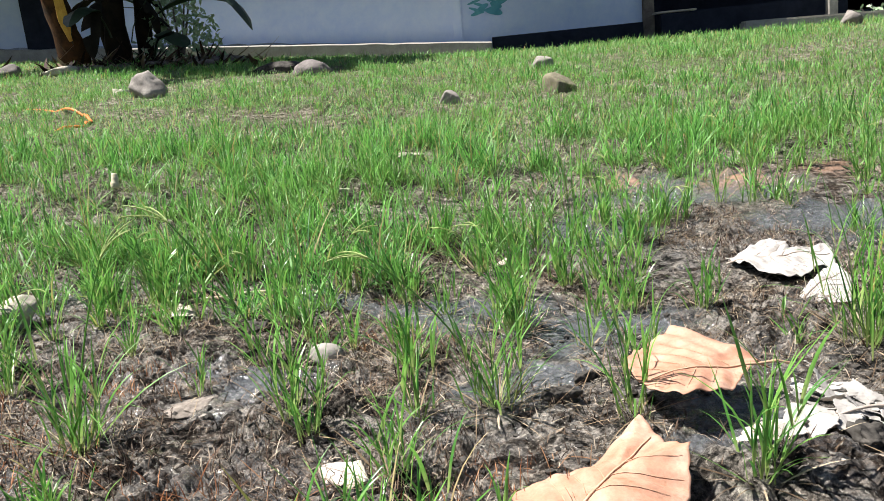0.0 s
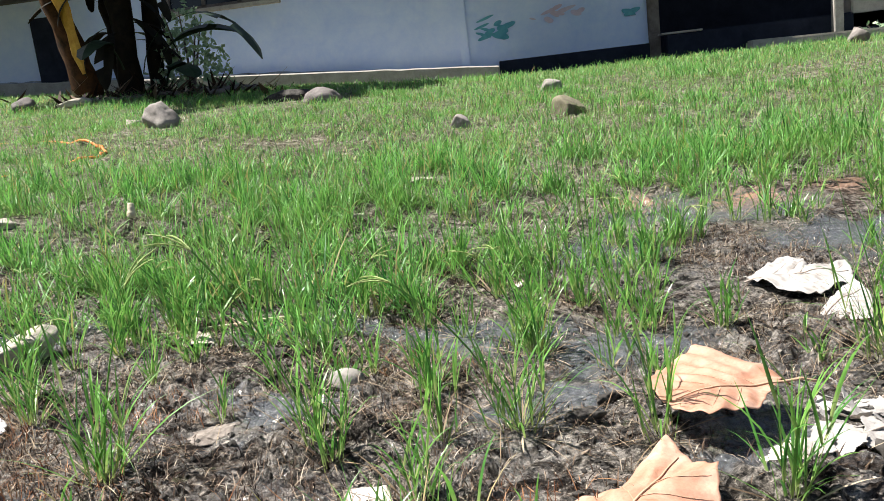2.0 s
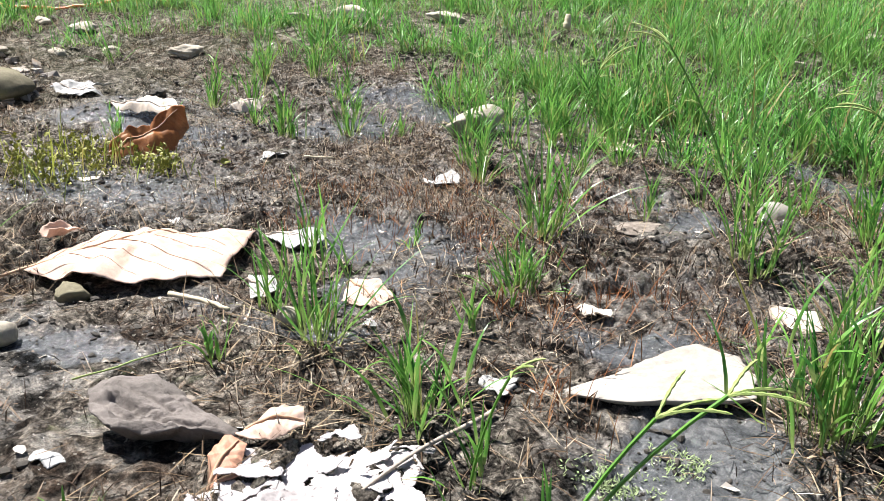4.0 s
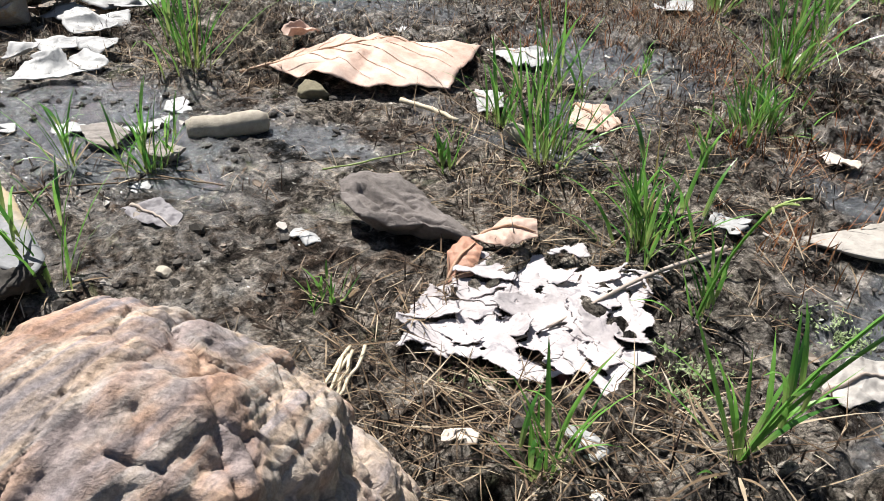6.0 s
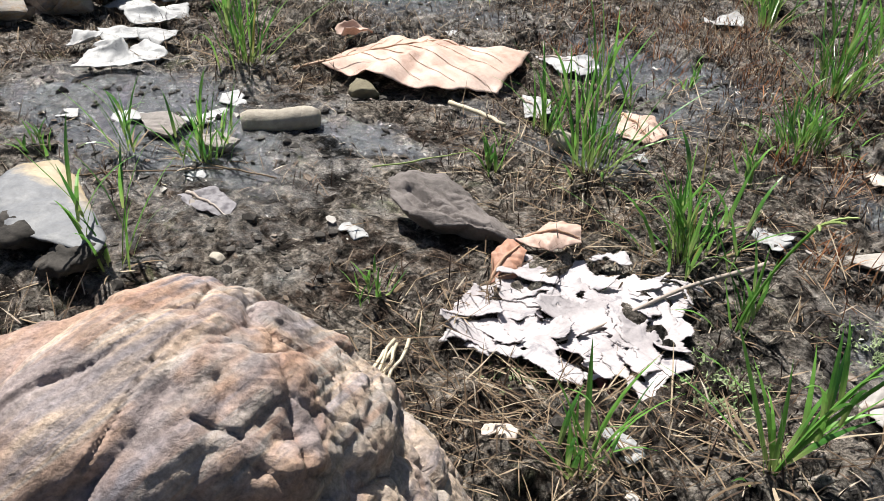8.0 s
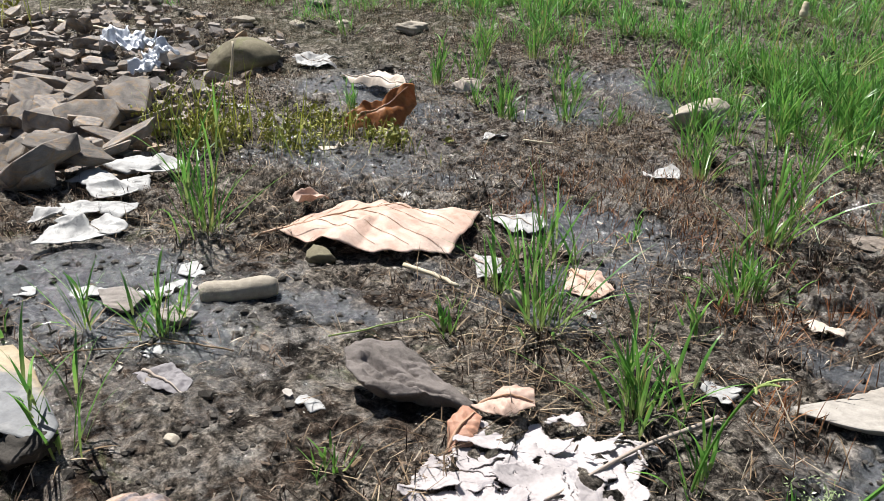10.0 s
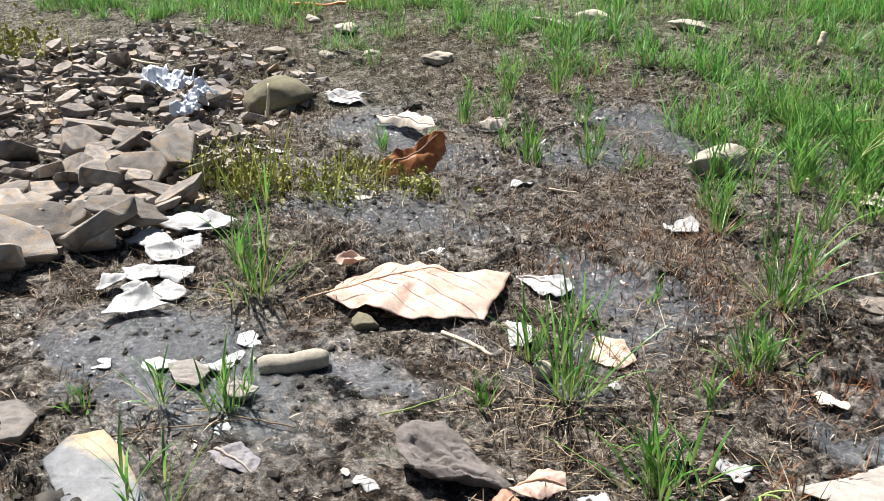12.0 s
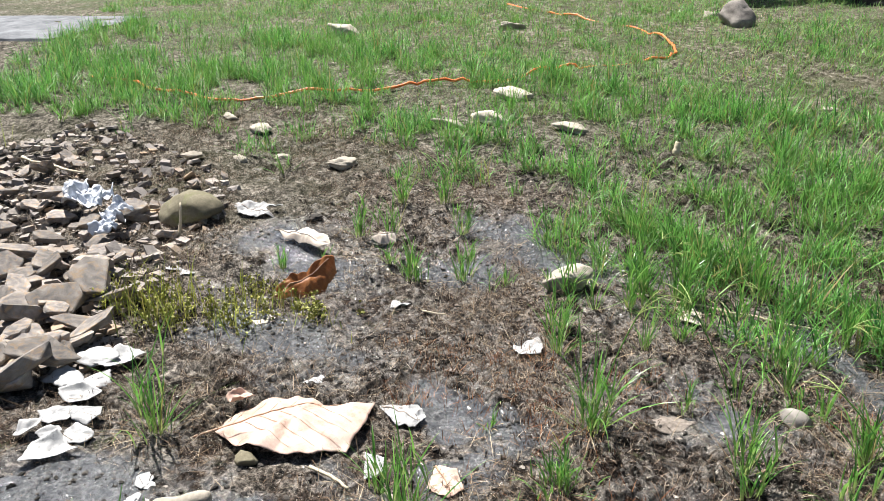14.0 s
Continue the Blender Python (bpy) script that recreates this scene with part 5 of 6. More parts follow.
cracked_leaf([(-0.363, 0.503), (-0.362, 0.443), (-0.305, 0.357), (-0.301, 0.334), (-0.291, 0.305), (-0.305, 0.293), (-0.331, 0.306), (-0.337, 0.283), (-0.359, 0.26), (-0.384, 0.261), (-0.413, 0.247), (-0.461, 0.228), (-0.483, 0.259),
              (-0.494, 0.302), (-0.489, 0.325), (-0.497, 0.362), (-0.47, 0.38), (-0.464, 0.421), (-0.444, 0.447), (-0.409, 0.428), (-0.375, 0.449)], (-0.359, 0.497, -0.40, 0.245), GREY_LEAF, VEIN_GREY, "bleached grey leaf, crumbling and full of holes", 5, 36, 0.014, 0.03, 0.11)
sheet_leaf([(0.226, 1.093, 0.055), (0.254, 1.14, 0.06), (0.314, 1.182, 0.075), (0.351, 1.152, 0.07), (0.39, 1.126, 0.06), (0.407, 1.094, 0.05), (0.432, 1.096, 0.03), (0.352, 1.019, 0.045), (0.283, 0.976, 0.055), (0.246, 1.013, 0.055)],
           (0.43, 1.09, 0.255, 1.045), ORANGE_LEAF, VEIN, "orange tan dry leaf raised off the mud", 7, 0.004, 0.006, 14.0, 6)
sheet_leaf([(0.064, 0.838, 0.012), (0.115, 0.864, 0.02), (0.163, 0.875, 0.025), (0.186, 0.897, 0.04), (0.219, 0.923, 0.06), (0.234, 0.901, 0.045), (0.239, 0.88, 0.035), (0.26, 0.858, 0.05), (0.25, 0.807, 0.02), (0.22, 0.73, 0.012), (0.14, 0.70, 0.012), (0.07, 0.76, 0.012)],
           (0.09, 0.72, 0.225, 0.89), ORANGE_LEAF, VEIN, "pale orange dry leaf with a folded lobe", 8, 0.012, 0.008, 12.0, 7)
sheet_leaf([(-1.535, 0.965, 0.004), (-1.545, 0.985, 0.04), (-1.54, 1.03, 0.065), (-1.525, 1.075, 0.06), (-1.515, 1.12, 0.09), (-1.495, 1.15, 0.10), (-1.48, 1.145, 0.05), (-1.475, 1.10, 0.004), (-1.49, 1.03, 0.002)],
           (-1.535, 0.98, -1.50, 1.135), RUST_LEAF, VEIN, "curled rust brown leaf standing in weeds", 10, 0.0, 0.012, 20.0, 6, ripple=0.006)
sheet_leaf([(0.544, 1.733, 0.012), (0.607, 1.785, 0.03), (0.684, 1.82, 0.03), (0.668, 1.722, 0.02), (0.748, 1.722, 0.03), (0.724, 1.62, 0.02), (0.612, 1.562, 0.01), (0.573, 1.64, 0.02)],
           (0.56, 1.71, 0.73, 1.67), DULL_LEAF, VEIN_GREY, "bleached pale leaf on wet mud", 13, 0.006, 0.012, 18.0, 6)
sheet_leaf([(0.599, 1.483, 0.01), (0.698, 1.569, 0.045), (0.70, 1.497, 0.035), (0.661, 1.405, 0.02), (0.62, 1.426, 0.012)],
           (0.605, 1.47, 0.69, 1.52), DULL_LEAF, VEIN_GREY, "curved pale leaf piece on wet mud", 14, 0.008, 0.006, 18.0, 5)
dry_leaf(0.68, 1.15, 0.15, 0.1, 20, PALE_LEAF, VEIN, "torn pale tan leaf on dark mud", 15, (0, 0), 0.012, crumple=0.014, veins=5, nu=40, nv=20)
dry_leaf(-0.84, 1.22, 0.1, 0.07, 100, WHITE_LEAF, VEIN_GREY, "small crumpled white leaf on stubble", 16, (-8, 0), 0.012, crumple=0.014, veins=4, nu=30, nv=16)
dry_leaf(-0.14, 0.93, 0.085, 0.045, 150, PALE_LEAF, VEIN_GREY, "small curled pale leaf among blades", 18, (-20, 0), 0.012, cup=-0.008, crumple=0.006, veins=4, nu=30, nv=14)
WHITE_POS = [(-1.56, 0.48, 0.012, 0.12, 40, -0.10), (-1.50, 0.38, 0.014, 0.12, 10, -0.12), (-1.52, 0.51, 0.006, 0.11, 80, 0.08), (-1.46, 0.43, 0.006, 0.09, 120, -0.1), (-1.41, 0.375, 0.008, 0.10, 55, 0.1), (-1.33, 0.35, 0.010, 0.09, 35, -0.12),
             (-1.37, 0.31, 0.005, 0.09, 60, 0.05), (-1.355, 0.245, 0.008, 0.07, 110, 0.15), (-1.25, 0.245, 0.004, 0.11, 62, 0.9), (-1.27, 0.31, 0.002, 0.07, 40, 0.05), (-1.31, 0.27, 0.004, 0.06, 90, 0.2)]
bx, by = -1.38, 0.36
shards(bx, by, 0, WHITE_LEAF, VEIN_GREY, "bleached white leaf broken into curled pieces", 4, [(x - bx, y - by, z + 0.006, s * 0.95, turn, curl) for x, y, z, s, turn, curl in WHITE_POS], lean=(5, 8), wave=0.06)
cracked_leaf([(0.377, 0.95), (0.405, 0.991), (0.44, 1.06), (0.454, 1.101), (0.507, 1.096), (0.545, 1.04), (0.55, 0.98), (0.506, 0.977), (0.456, 0.953), (0.42, 0.945)], (0.54, 1.0, 0.39, 0.97), DULL_LEAF, VEIN_GREY,
             "crumbling whitish leaf with curled strips", 21, 18, 0.018, 0.05, 0.26, 0.008)
shards(0.39, 0.98, 20, PALE_LEAF, VEIN_GREY, "grey cream leaf fragments on dark mud", 6, [(0.0, 0.0, 0.006, 0.09, 0, -0.1), (0.07, 0.01, 0.005, 0.08, 30, 0.1), (-0.05, -0.02, 0.003, 0.06, 60, 0.1)])
sheet_leaf([(-2.258, 1.295, 0.03), (-2.221, 1.34, 0.03), (-2.136, 1.349, 0.025), (-2.111, 1.414, 0.03), (-2.073, 1.347, 0.008), (-2.133, 1.286, 0.006), (-2.197, 1.274, 0.01)], (-2.248, 1.298, -2.082, 1.345), WHITE_LEAF, VEIN_GREY, "white torn leaf on wet ground by stones", 71, 0.004, 0.012, 24.0, 5)
sheet_leaf([(-1.931, 1.262, 0.02), (-1.826, 1.303, 0.045), (-1.708, 1.292, 0.05), (-1.669, 1.274, 0.03), (-1.71, 1.258, 0.01), (-1.823, 1.253, 0.006), (-1.885, 1.247, 0.006)], (-1.917, 1.263, -1.681, 1.274), PALE_LEAF, VEIN_GREY, "pale curled leaf on wet ground", 72, 0.012, 0.008, 24.0, 5)
sheet_leaf([(-1.663, 1.421, 0.02), (-1.643, 1.461, 0.04), (-1.607, 1.498, 0.04), (-1.588, 1.478, 0.012), (-1.615, 1.433, 0.006)], (-1.659, 1.425, -1.609, 1.494), PALE_LEAF, VEIN_GREY, "small pale curled leaf in a puddle", 73, 0.012, 0.006, 24.0, 4)
sheet_leaf([(-0.515, 0.368, 0.012), (-0.506, 0.406, 0.022), (-0.482, 0.425, 0.025), (-0.465, 0.407, 0.02), (-0.478, 0.375, 0.012)], (-0.51, 0.38, -0.47, 0.41), TAN_LEAF, VEIN, "small tan leaf scrap behind the grey leaf", 61, 0.006, 0.004, 40.0, 4, "leaf_scrap")
sheet_leaf([(-0.492, 0.317, 0.008), (-0.513, 0.335, 0.02), (-0.516, 0.359, 0.03), (-0.493, 0.363, 0.025), (-0.476, 0.334, 0.012)], (-0.495, 0.322, -0.50, 0.36), ORANGE_LEAF, VEIN, "small orange leaf scrap at the grey leaf", 62, 0.008, 0.004, 40.0, 4, "leaf_scrap")
sheet_leaf([(-0.912, 0.798, 0.008), (-0.842, 0.846, 0.014), (-0.80, 0.83, 0.012), (-0.791, 0.788, 0.008), (-0.833, 0.772, 0.006)], (-0.90, 0.80, -0.80, 0.81), WHITE_LEAF, VEIN_GREY, "bleached leaf piece behind a grass tuft", 63, 0.006, 0.006, 30.0, 4)
sheet_leaf([(-0.808, 0.669, 0.008), (-0.764, 0.68, 0.014), (-0.726, 0.641, 0.010), (-0.747, 0.613, 0.006)], (-0.80, 0.66, -0.735, 0.63), WHITE_LEAF, VEIN_GREY, "small white leaf piece among blades", 64, 0.005, 0.005, 40.0, 4, "leaf_scrap")
sheet_leaf([(-0.68, 0.735, 0.010), (-0.64, 0.748, 0.014), (-0.59, 0.715, 0.010), (-0.60, 0.68, 0.006), (-0.645, 0.675, 0.006)], (-0.675, 0.73, -0.60, 0.695), TAN_LEAF, VEIN, "small tan leaf piece under a tuft", 65, 0.006, 0.005, 30.0, 4)
sheet_leaf([(-0.825, 0.158, 0.004), (-0.806, 0.195, 0.012), (-0.76, 0.198, 0.008), (-0.745, 0.178, 0.004), (-0.79, 0.158, 0.004)], (-0.82, 0.17, -0.75, 0.18), GREY_SCRAP, VEIN_GREY, "greyish scrap of leaf pressed in mud", 66, 0.003, 0.004, 50.0, 4, "leaf_scrap")
sheet_leaf([(-0.20, 0.435, 0.006), (-0.198, 0.475, 0.014), (-0.165, 0.492, 0.016), (-0.15, 0.465, 0.010), (-0.175, 0.425, 0.006)], (-0.195, 0.435, -0.165, 0.48), DULL_LEAF, VEIN_GREY, "torn pale leaf piece on wet mud", 67, 0.005, 0.006, 40.0, 4)
shards(-2.62, 0.93, 0, FOIL, VEIN_GREY, "crumpled silvery plastic wrapper among rubble", 12, [(-0.12, 0, 0.07, 0.13, 30, 0.2), (-0.05, -0.05, 0.08, 0.12, -40, -0.3), (0.0, 0.03, 0.06, 0.14, 100, 0.2), (0.05, -0.02, 0.06, 0.12, 20, 0.25), (0.17, 0.02, 0.05, 0.11, 70, 0.3), (0.24, -0.03, 0.06, 0.12, 10, -0.3), (0.28, -0.08, 0.04, 0.10, 50, -0.2)], "plastic_wrapper", wave=0.3, lean=(14, 10))
for i, (x, y, s, mat, lab) in enumerate([(-1.256, 1.173, 0.05, WHITE_LEAF, "white"), (-1.465, 0.876, 0.06, PALE_LEAF, "pale"), (-0.582, 0.651, 0.03, WHITE_LEAF, "white"), (-0.275, 0.243, 0.028, WHITE_LEAF, "white"),
                                         (-0.337, 0.184, 0.022, PALE_LEAF, "pale"), (-0.367, 0.604, 0.035, WHITE_LEAF, "white"), (-0.365, 0.828, 0.045, PALE_LEAF, "pale"),
                                         (-0.376, 0.603, 0.035, WHITE_LEAF, "white"), (-1.12, 0.79, 0.06, WHITE_LEAF, "white"), (-0.62, 1.62, 0.1, PALE_LEAF, "pale"), (-1.9, 0.9, 0.1, WHITE_LEAF, "white"),
                                         (0.05, 1.85, 0.06, PALE_LEAF, "pale"), (-0.86, 0.2, 0.03, WHITE_LEAF, "white"), (-1.04, 0.335, 0.05, WHITE_LEAF, "white"), (-1.07, 0.20, 0.06, WHITE_LEAF, "white"), (-1.0, 0.27, 0.06, WHITE_LEAF, "white"), (-1.12, 0.14, 0.04, WHITE_LEAF, "white"), (-0.64, 0.27, 0.03, WHITE_LEAF, "white")]):
    shards(x, y, i * 53, mat, VEIN_GREY, lab + " scrap of dry leaf on the mud", 30 + i, [(0, 0, 0.003, s, 0, -0.12), (s * 0.4, s * 0.2, 0.002, s * 0.6, 60, 0.08)], "leaf_scrap", 0.001, wave=0.05)


# ---- hose ----
def hose():
    pts2 = [(-4.8, 1.9), (-4.446, 1.972), (-4.0, 1.96), (-3.628, 2.049), (-3.375, 2.31), (-2.993, 2.741), (-2.806, 2.989), (-2.548, 3.255), (-2.404, 3.576), (-2.264, 3.758), (-2.079, 4.054), (-2.10, 4.22), (-2.219, 4.366), (-2.651, 4.69), (-3.297, 4.822), (-4.2, 5.1)]
    pts = []
    for (a, b), (c, d) in zip(pts2, pts2[1:]):
        for k in range(8):
            x, y = a + (c - a) * k / 8, b + (d - b) * k / 8
            pts.append((x, y, gz(x, y) + 0.020 + 0.008 * math.sin(x * 9 + y * 5) - 0.020 * (y > 3.6)))
    V, F = tube_data(pts, 0.0075, 8)
    tagged(mesh_object("garden_hose", V, F, HOSE, smooth=True), "orange garden hose lying through the grass", "hose")


hose()


# ---- straws, sticks and stubble ----
def stick(x, y, length, yaw, r, material, label, name="dry_stick", lift=0.004, pitch=0):
    rng = random.Random(int(x * 1000 + y * 77))
    bend = rng.uniform(-0.06, 0.06)
    pts = [(length * (k / 8 - 0.5), bend * length * math.sin(math.pi * k / 8) + rng.uniform(-0.004, 0.004) * length * 5, 0) for k in range(9)]
    V, F = tube_data(pts, [r * rng.uniform(0.75, 1.1) * (1 - 0.4 * k / 8) for k in range(9)], 6)
    ob = mesh_object(name, V, F, material, smooth=True)
    ob.matrix_world = pose(x, y, gz(x, y) + r + lift, 0, pitch, yaw)
    tagged(ob, label, "stick")


PALE_STRAW = plain("pale_straw", (0.42, 0.36, 0.25), (0.66, 0.58, 0.44), 30, 0.7)
stick(-0.80, 0.573, 0.105, 3, 0.0045, PALE_STRAW, "pale flat straw stem on the mud")
stick(-0.56, 1.70, 0.5, 10, 0.004, PALE_STRAW, "long pale straw stem across the grass edge")
stick(-1.13, 1.19, 0.07, 20, 0.003, PALE_STRAW, "short pale straw on stubble")
for k in range(6):
    stick(-0.452 + 0.0016 * k, 0.150 + 0.0012 * k, 0.07 + 0.008 * k, -56 + 5 * math.sin(2.1 * k), 0.0017, PALE_STRAW, "frayed pale straw stem by the boulder", lift=0.002 + 0.001 * k)
stick(-0.70, 0.40, 0.12, 74, 0.0012, SEED, "fallen yellow green seed spike behind the stone", lift=0.03)
stick(-0.38, 0.28, 0.12, -25, 0.0028, STRAW, "tan straw lying beside the boulder", lift=0.008)
stick(-0.34, 0.30, 0.03, -30, 0.006, plain("red_twig", (0.10, 0.03, 0.03), (0.2, 0.07, 0.06), 60, 0.6), "dark red twig stub")
stick(-0.84, 0.24, 0.1, 30, 0.0015, STRAW, "thin brown twig on mud")
stick(-0.9, 0.14, 0.2, 60, 0.0014, STRAW, "thin dark twig beside tufts")
stick(-2.2, 1.05, 0.13, 90, 0.006, PALE_STRAW, "pale broken stick standing by the stones", pitch=-80, lift=0.05)
stick(-3.3, 1.05, 0.5, 8, 0.008, PALE_STRAW, "bundle of pale twigs behind the rubble", lift=0.02)
stick(-1.21, 2.60, 0.05, 90, 0.018, PALE_STRAW, "bleached stump of wood among grass", name="wood_stump", pitch=-75, lift=0.06)


def scatter(count, seed, xr, yr, keep):
    rng = np.random.RandomState(seed)
    p = np.stack([rng.uniform(*xr, count), rng.uniform(*yr, count)], 1)
    return p[keep(p[:, 0], p[:, 1], rng)], rng


def patchy(x, y, scale, seed):
    r = np.random.RandomState(seed)
    z = np.zeros_like(x)
    for k in range(8):
        a, ph = r.uniform(0, 6.28), r.uniform(0, 6.28)
        f = scale * r.uniform(0.6, 1.8)
        z += np.sin(f * (x * math.cos(a) + y * math.sin(a)) + ph + np.sin(f * 0.6 * (x * math.sin(a) - y * math.cos(a))))
    return z / 8 ** 0.5


def stuff_blades(name, pts, rng, per, length, width, lean, droop, material, label, segs=3, lift=0.0, spread=0.012):
    n = len(pts)
    roots = np.repeat(pts, per, 0) + rng.normal(0, spread, (n * per, 2))
    z = ground_z(roots[:, 0], roots[:, 1]) + lift
    k = n * per
    size = np.repeat(rng.uniform(0.5, 1.35, n), per)
    V, F, U = blades(np.column_stack([roots, z]), rng.uniform(0, 6.28, k), lean[0] + (lean[1] - lean[0]) * rng.uniform(0, 1, k) ** 1.3, rng.uniform(*length, k) * size, rng.uniform(*width, k), rng.uniform(*droop, k), segs, rng)
    ob = mesh_object(name, V, F, material, uvs=U)
    return tagged(ob, label, name.replace("_", " "), kind="stuff")


# stones and leaves that lie on the mud, and a stretch of nearly bare mud between them
COVERED = [(-0.22, 0.70, 0.11), (-0.60, 0.345, 0.085), (-0.82, 0.02, 0.10), (-0.97, 0.61, 0.13), (-0.39, 0.34, 0.10), (-0.925, 0.345, 0.06), (0.33, 1.08, 0.10), (0.17, 0.81, 0.10), (-0.419, 1.16, 0.06), (0.64, 1.68, 0.10), (0.46, 1.02, 0.08)]
BARE = [(0.45, 1.2, 0.35, 0.4), (-0.72, 0.22, 0.30, 0.22), (-0.95, 0.35, 0.25, 0.18), (-0.35, 0.5, 0.2, 0.12), (-0.2, 0.45, 0.15, 0.15)]


def free(x, y):
    """Where litter can lie: 1 on open ground, 0 in pools and under stones and leaves."""
    out = (1 - wet_at(x, y)) * (1 - 0.75 * spots(x, y, BARE))
    for cx, cy, r in COVERED:
        out = np.where(np.hypot(x - cx, y - cy) < r, 0.0, out)
    return out



p, r = scatter(66000, 41, (-3.6, 1.0), (-0.2, 2.2), lambda x, y, g: (patchy(x, y, 9, 3) * 0.7 + 0.9 * patchy(x, y, 30, 4) + g.uniform(-0.8, 0.8, len(x)) > 0.0) & (free(x, y) > g.uniform(0.05, 0.6, len(x))))
stuff_blades("dead_stubble", p, r, 3, (0.008, 0.028), (0.0009, 0.0022), (0.3, 1.5), (0.0, 1.4), STUBBLE, "short rotting brown grass stubble on the mud", 2, 0.002)
p, r = scatter(20000, 42, (-3.6, 1.0), (-0.2, 2.2), lambda x, y, g: (patchy(x, y, 9, 3) + g.uniform(-1.2, 1.2, len(x)) > 0.0) & (free(x, y) > 0.25))
stuff_blades("dry_straw_litter", p, r, 2, (0.02, 0.075), (0.0007, 0.0018), (1.15, 1.6), (-0.5, 0.8), STRAW, "thin dry straw lying over the mud", 4, 0.006)


p, r = scatter(7500, 45, (-1.35, 0.2), (0.62, 1.65), lambda x, y, g: (g.uniform(0, 1, len(x)) < spots(x, y, [(-0.75, 1.08, 0.36, 0.26), (-0.35, 0.95, 0.3, 0.2), (-1.15, 1.4, 0.25, 0.2), (-0.1, 0.95, 0.2, 0.12)])) & (patchy(x, y, 22, 6) + g.uniform(-0.6, 0.6, len(x)) > -0.35) & (free(x, y) > 0.3))
stuff_blades("dead_stubble", p, r, 4, (0.010, 0.030), (0.0009, 0.0022), (0.2, 1.5), (0.0, 2.2), STUBBLE, "dense curled brown stubble of dead grass", 3, 0.0)


def flakes():
    """Tiny torn bits of leaf pressed into the mud."""
    rng = np.random.RandomState(61)
    n = 4200
    x, y = rng.uniform(-2.3, 1.0, n), rng.uniform(-0.15, 1.9, n)
    k = 6
    a = np.linspace(0, 6.283, k, endpoint=False)[None] + rng.uniform(0, 6.28, (n, 1))
    s = 0.0014 + 0.006 * rng.uniform(0, 1, (n, 1)) ** 5
    rr = s * rng.uniform(0.5, 1.3, (n, k))
    V = np.stack([x[:, None] + np.cos(a) * rr, y[:, None] + np.sin(a) * rr * 0.7, (ground_z(x, y) + 0.0005)[:, None] + rng.uniform(-0.3, 0.6, (n, k)) * s], -1)
    F = (np.arange(n) * k)[:, None] + np.arange(k)[None]
    tagged(mesh_object("leaf_flakes", V.reshape(-1, 3), F, FLAKE), "tiny pale and brown flakes of leaf in the mud", "leaf litter", kind="stuff")


flakes()
p, r = scatter(4200, 44, (-1.7, 0.5), (0.4, 1.7), lambda x, y, g: g.uniform(0, 1, len(x)) < 0.9 * spots(x, y, [(-0.72, 0.95, 0.09, 0.06), (-0.17, 1.42, 0.08, 0.05), (-0.42, 0.76, 0.1, 0.05), (-0.98, 1.05, 0.1, 0.07), (0.1, 0.85, 0.12, 0.06), (-0.55, 1.25, 0.08, 0.06), (-0.64, 1.0, 0.14, 0.1), (-0.36, 0.84, 0.13, 0.07), (-0.8, 1.16, 0.12, 0.08), (-0.86, 0.9, 0.1, 0.07), (-0.25, 0.85, 0.09, 0.05), (-0.3, 0.6, 0.07, 0.04)]))
stuff_blades("russet_stubble", p, r, 5, (0.015, 0.045), (0.0009, 0.002), (0.1, 1.2), (0.0, 1.2), RUSSET, "clumps of russet dead grass", 3, 0.002)
p, r = scatter(330, 43, (-0.5, -0.22), (0.08, 0.3), lambda x, y, g: g.uniform(0, 1, len(x)) > 0.3)
stuff_blades("straw_mat", p, r, 3, (0.015, 0.05), (0.0006, 0.0014), (1.15, 1.6), (-0.5, 0.7), STRAW, "mat of brown straw beside the boulder", 4, 0.008)


p, r = scatter(420, 47, (-4.6, -2.0), (7.0, 8.6), lambda x, y, g: g.uniform(0, 1, len(x)) < spots(x, y, [(-3.2, 7.7, 0.9, 0.45)]))
stuff_blades("leaf_debris", p, r, 3, (0.1, 0.35), (0.02, 0.06), (0.9, 1.5), (-0.4, 0.6), STUBBLE, "heap of dark dead leaves under the banana clump", 4, 0.0, 0.12)


MOSS = plain("pale_moss", (0.13, 0.19, 0.07), (0.32, 0.38, 0.22), 120, 0.9)
p, r = scatter(9000, 48, (-0.5, -0.15), (0.15, 0.6), lambda x, y, g: g.uniform(0, 1, len(x)) < spots(x, y, [(-0.39, 0.258, 0.022, 0.016), (-0.286, 0.391, 0.02, 0.016), (-0.266, 0.343, 0.022, 0.02), (-0.22, 0.52, 0.03, 0.02), (-0.16, 0.58, 0.03, 0.02)]))
stuff_blades("moss", p, r, 3, (0.003, 0.008), (0.0012, 0.0026), (0.4, 1.5), (0.0, 1.0), MOSS, "tiny pale green moss on the wet mud", 2, 0.001, 0.004)


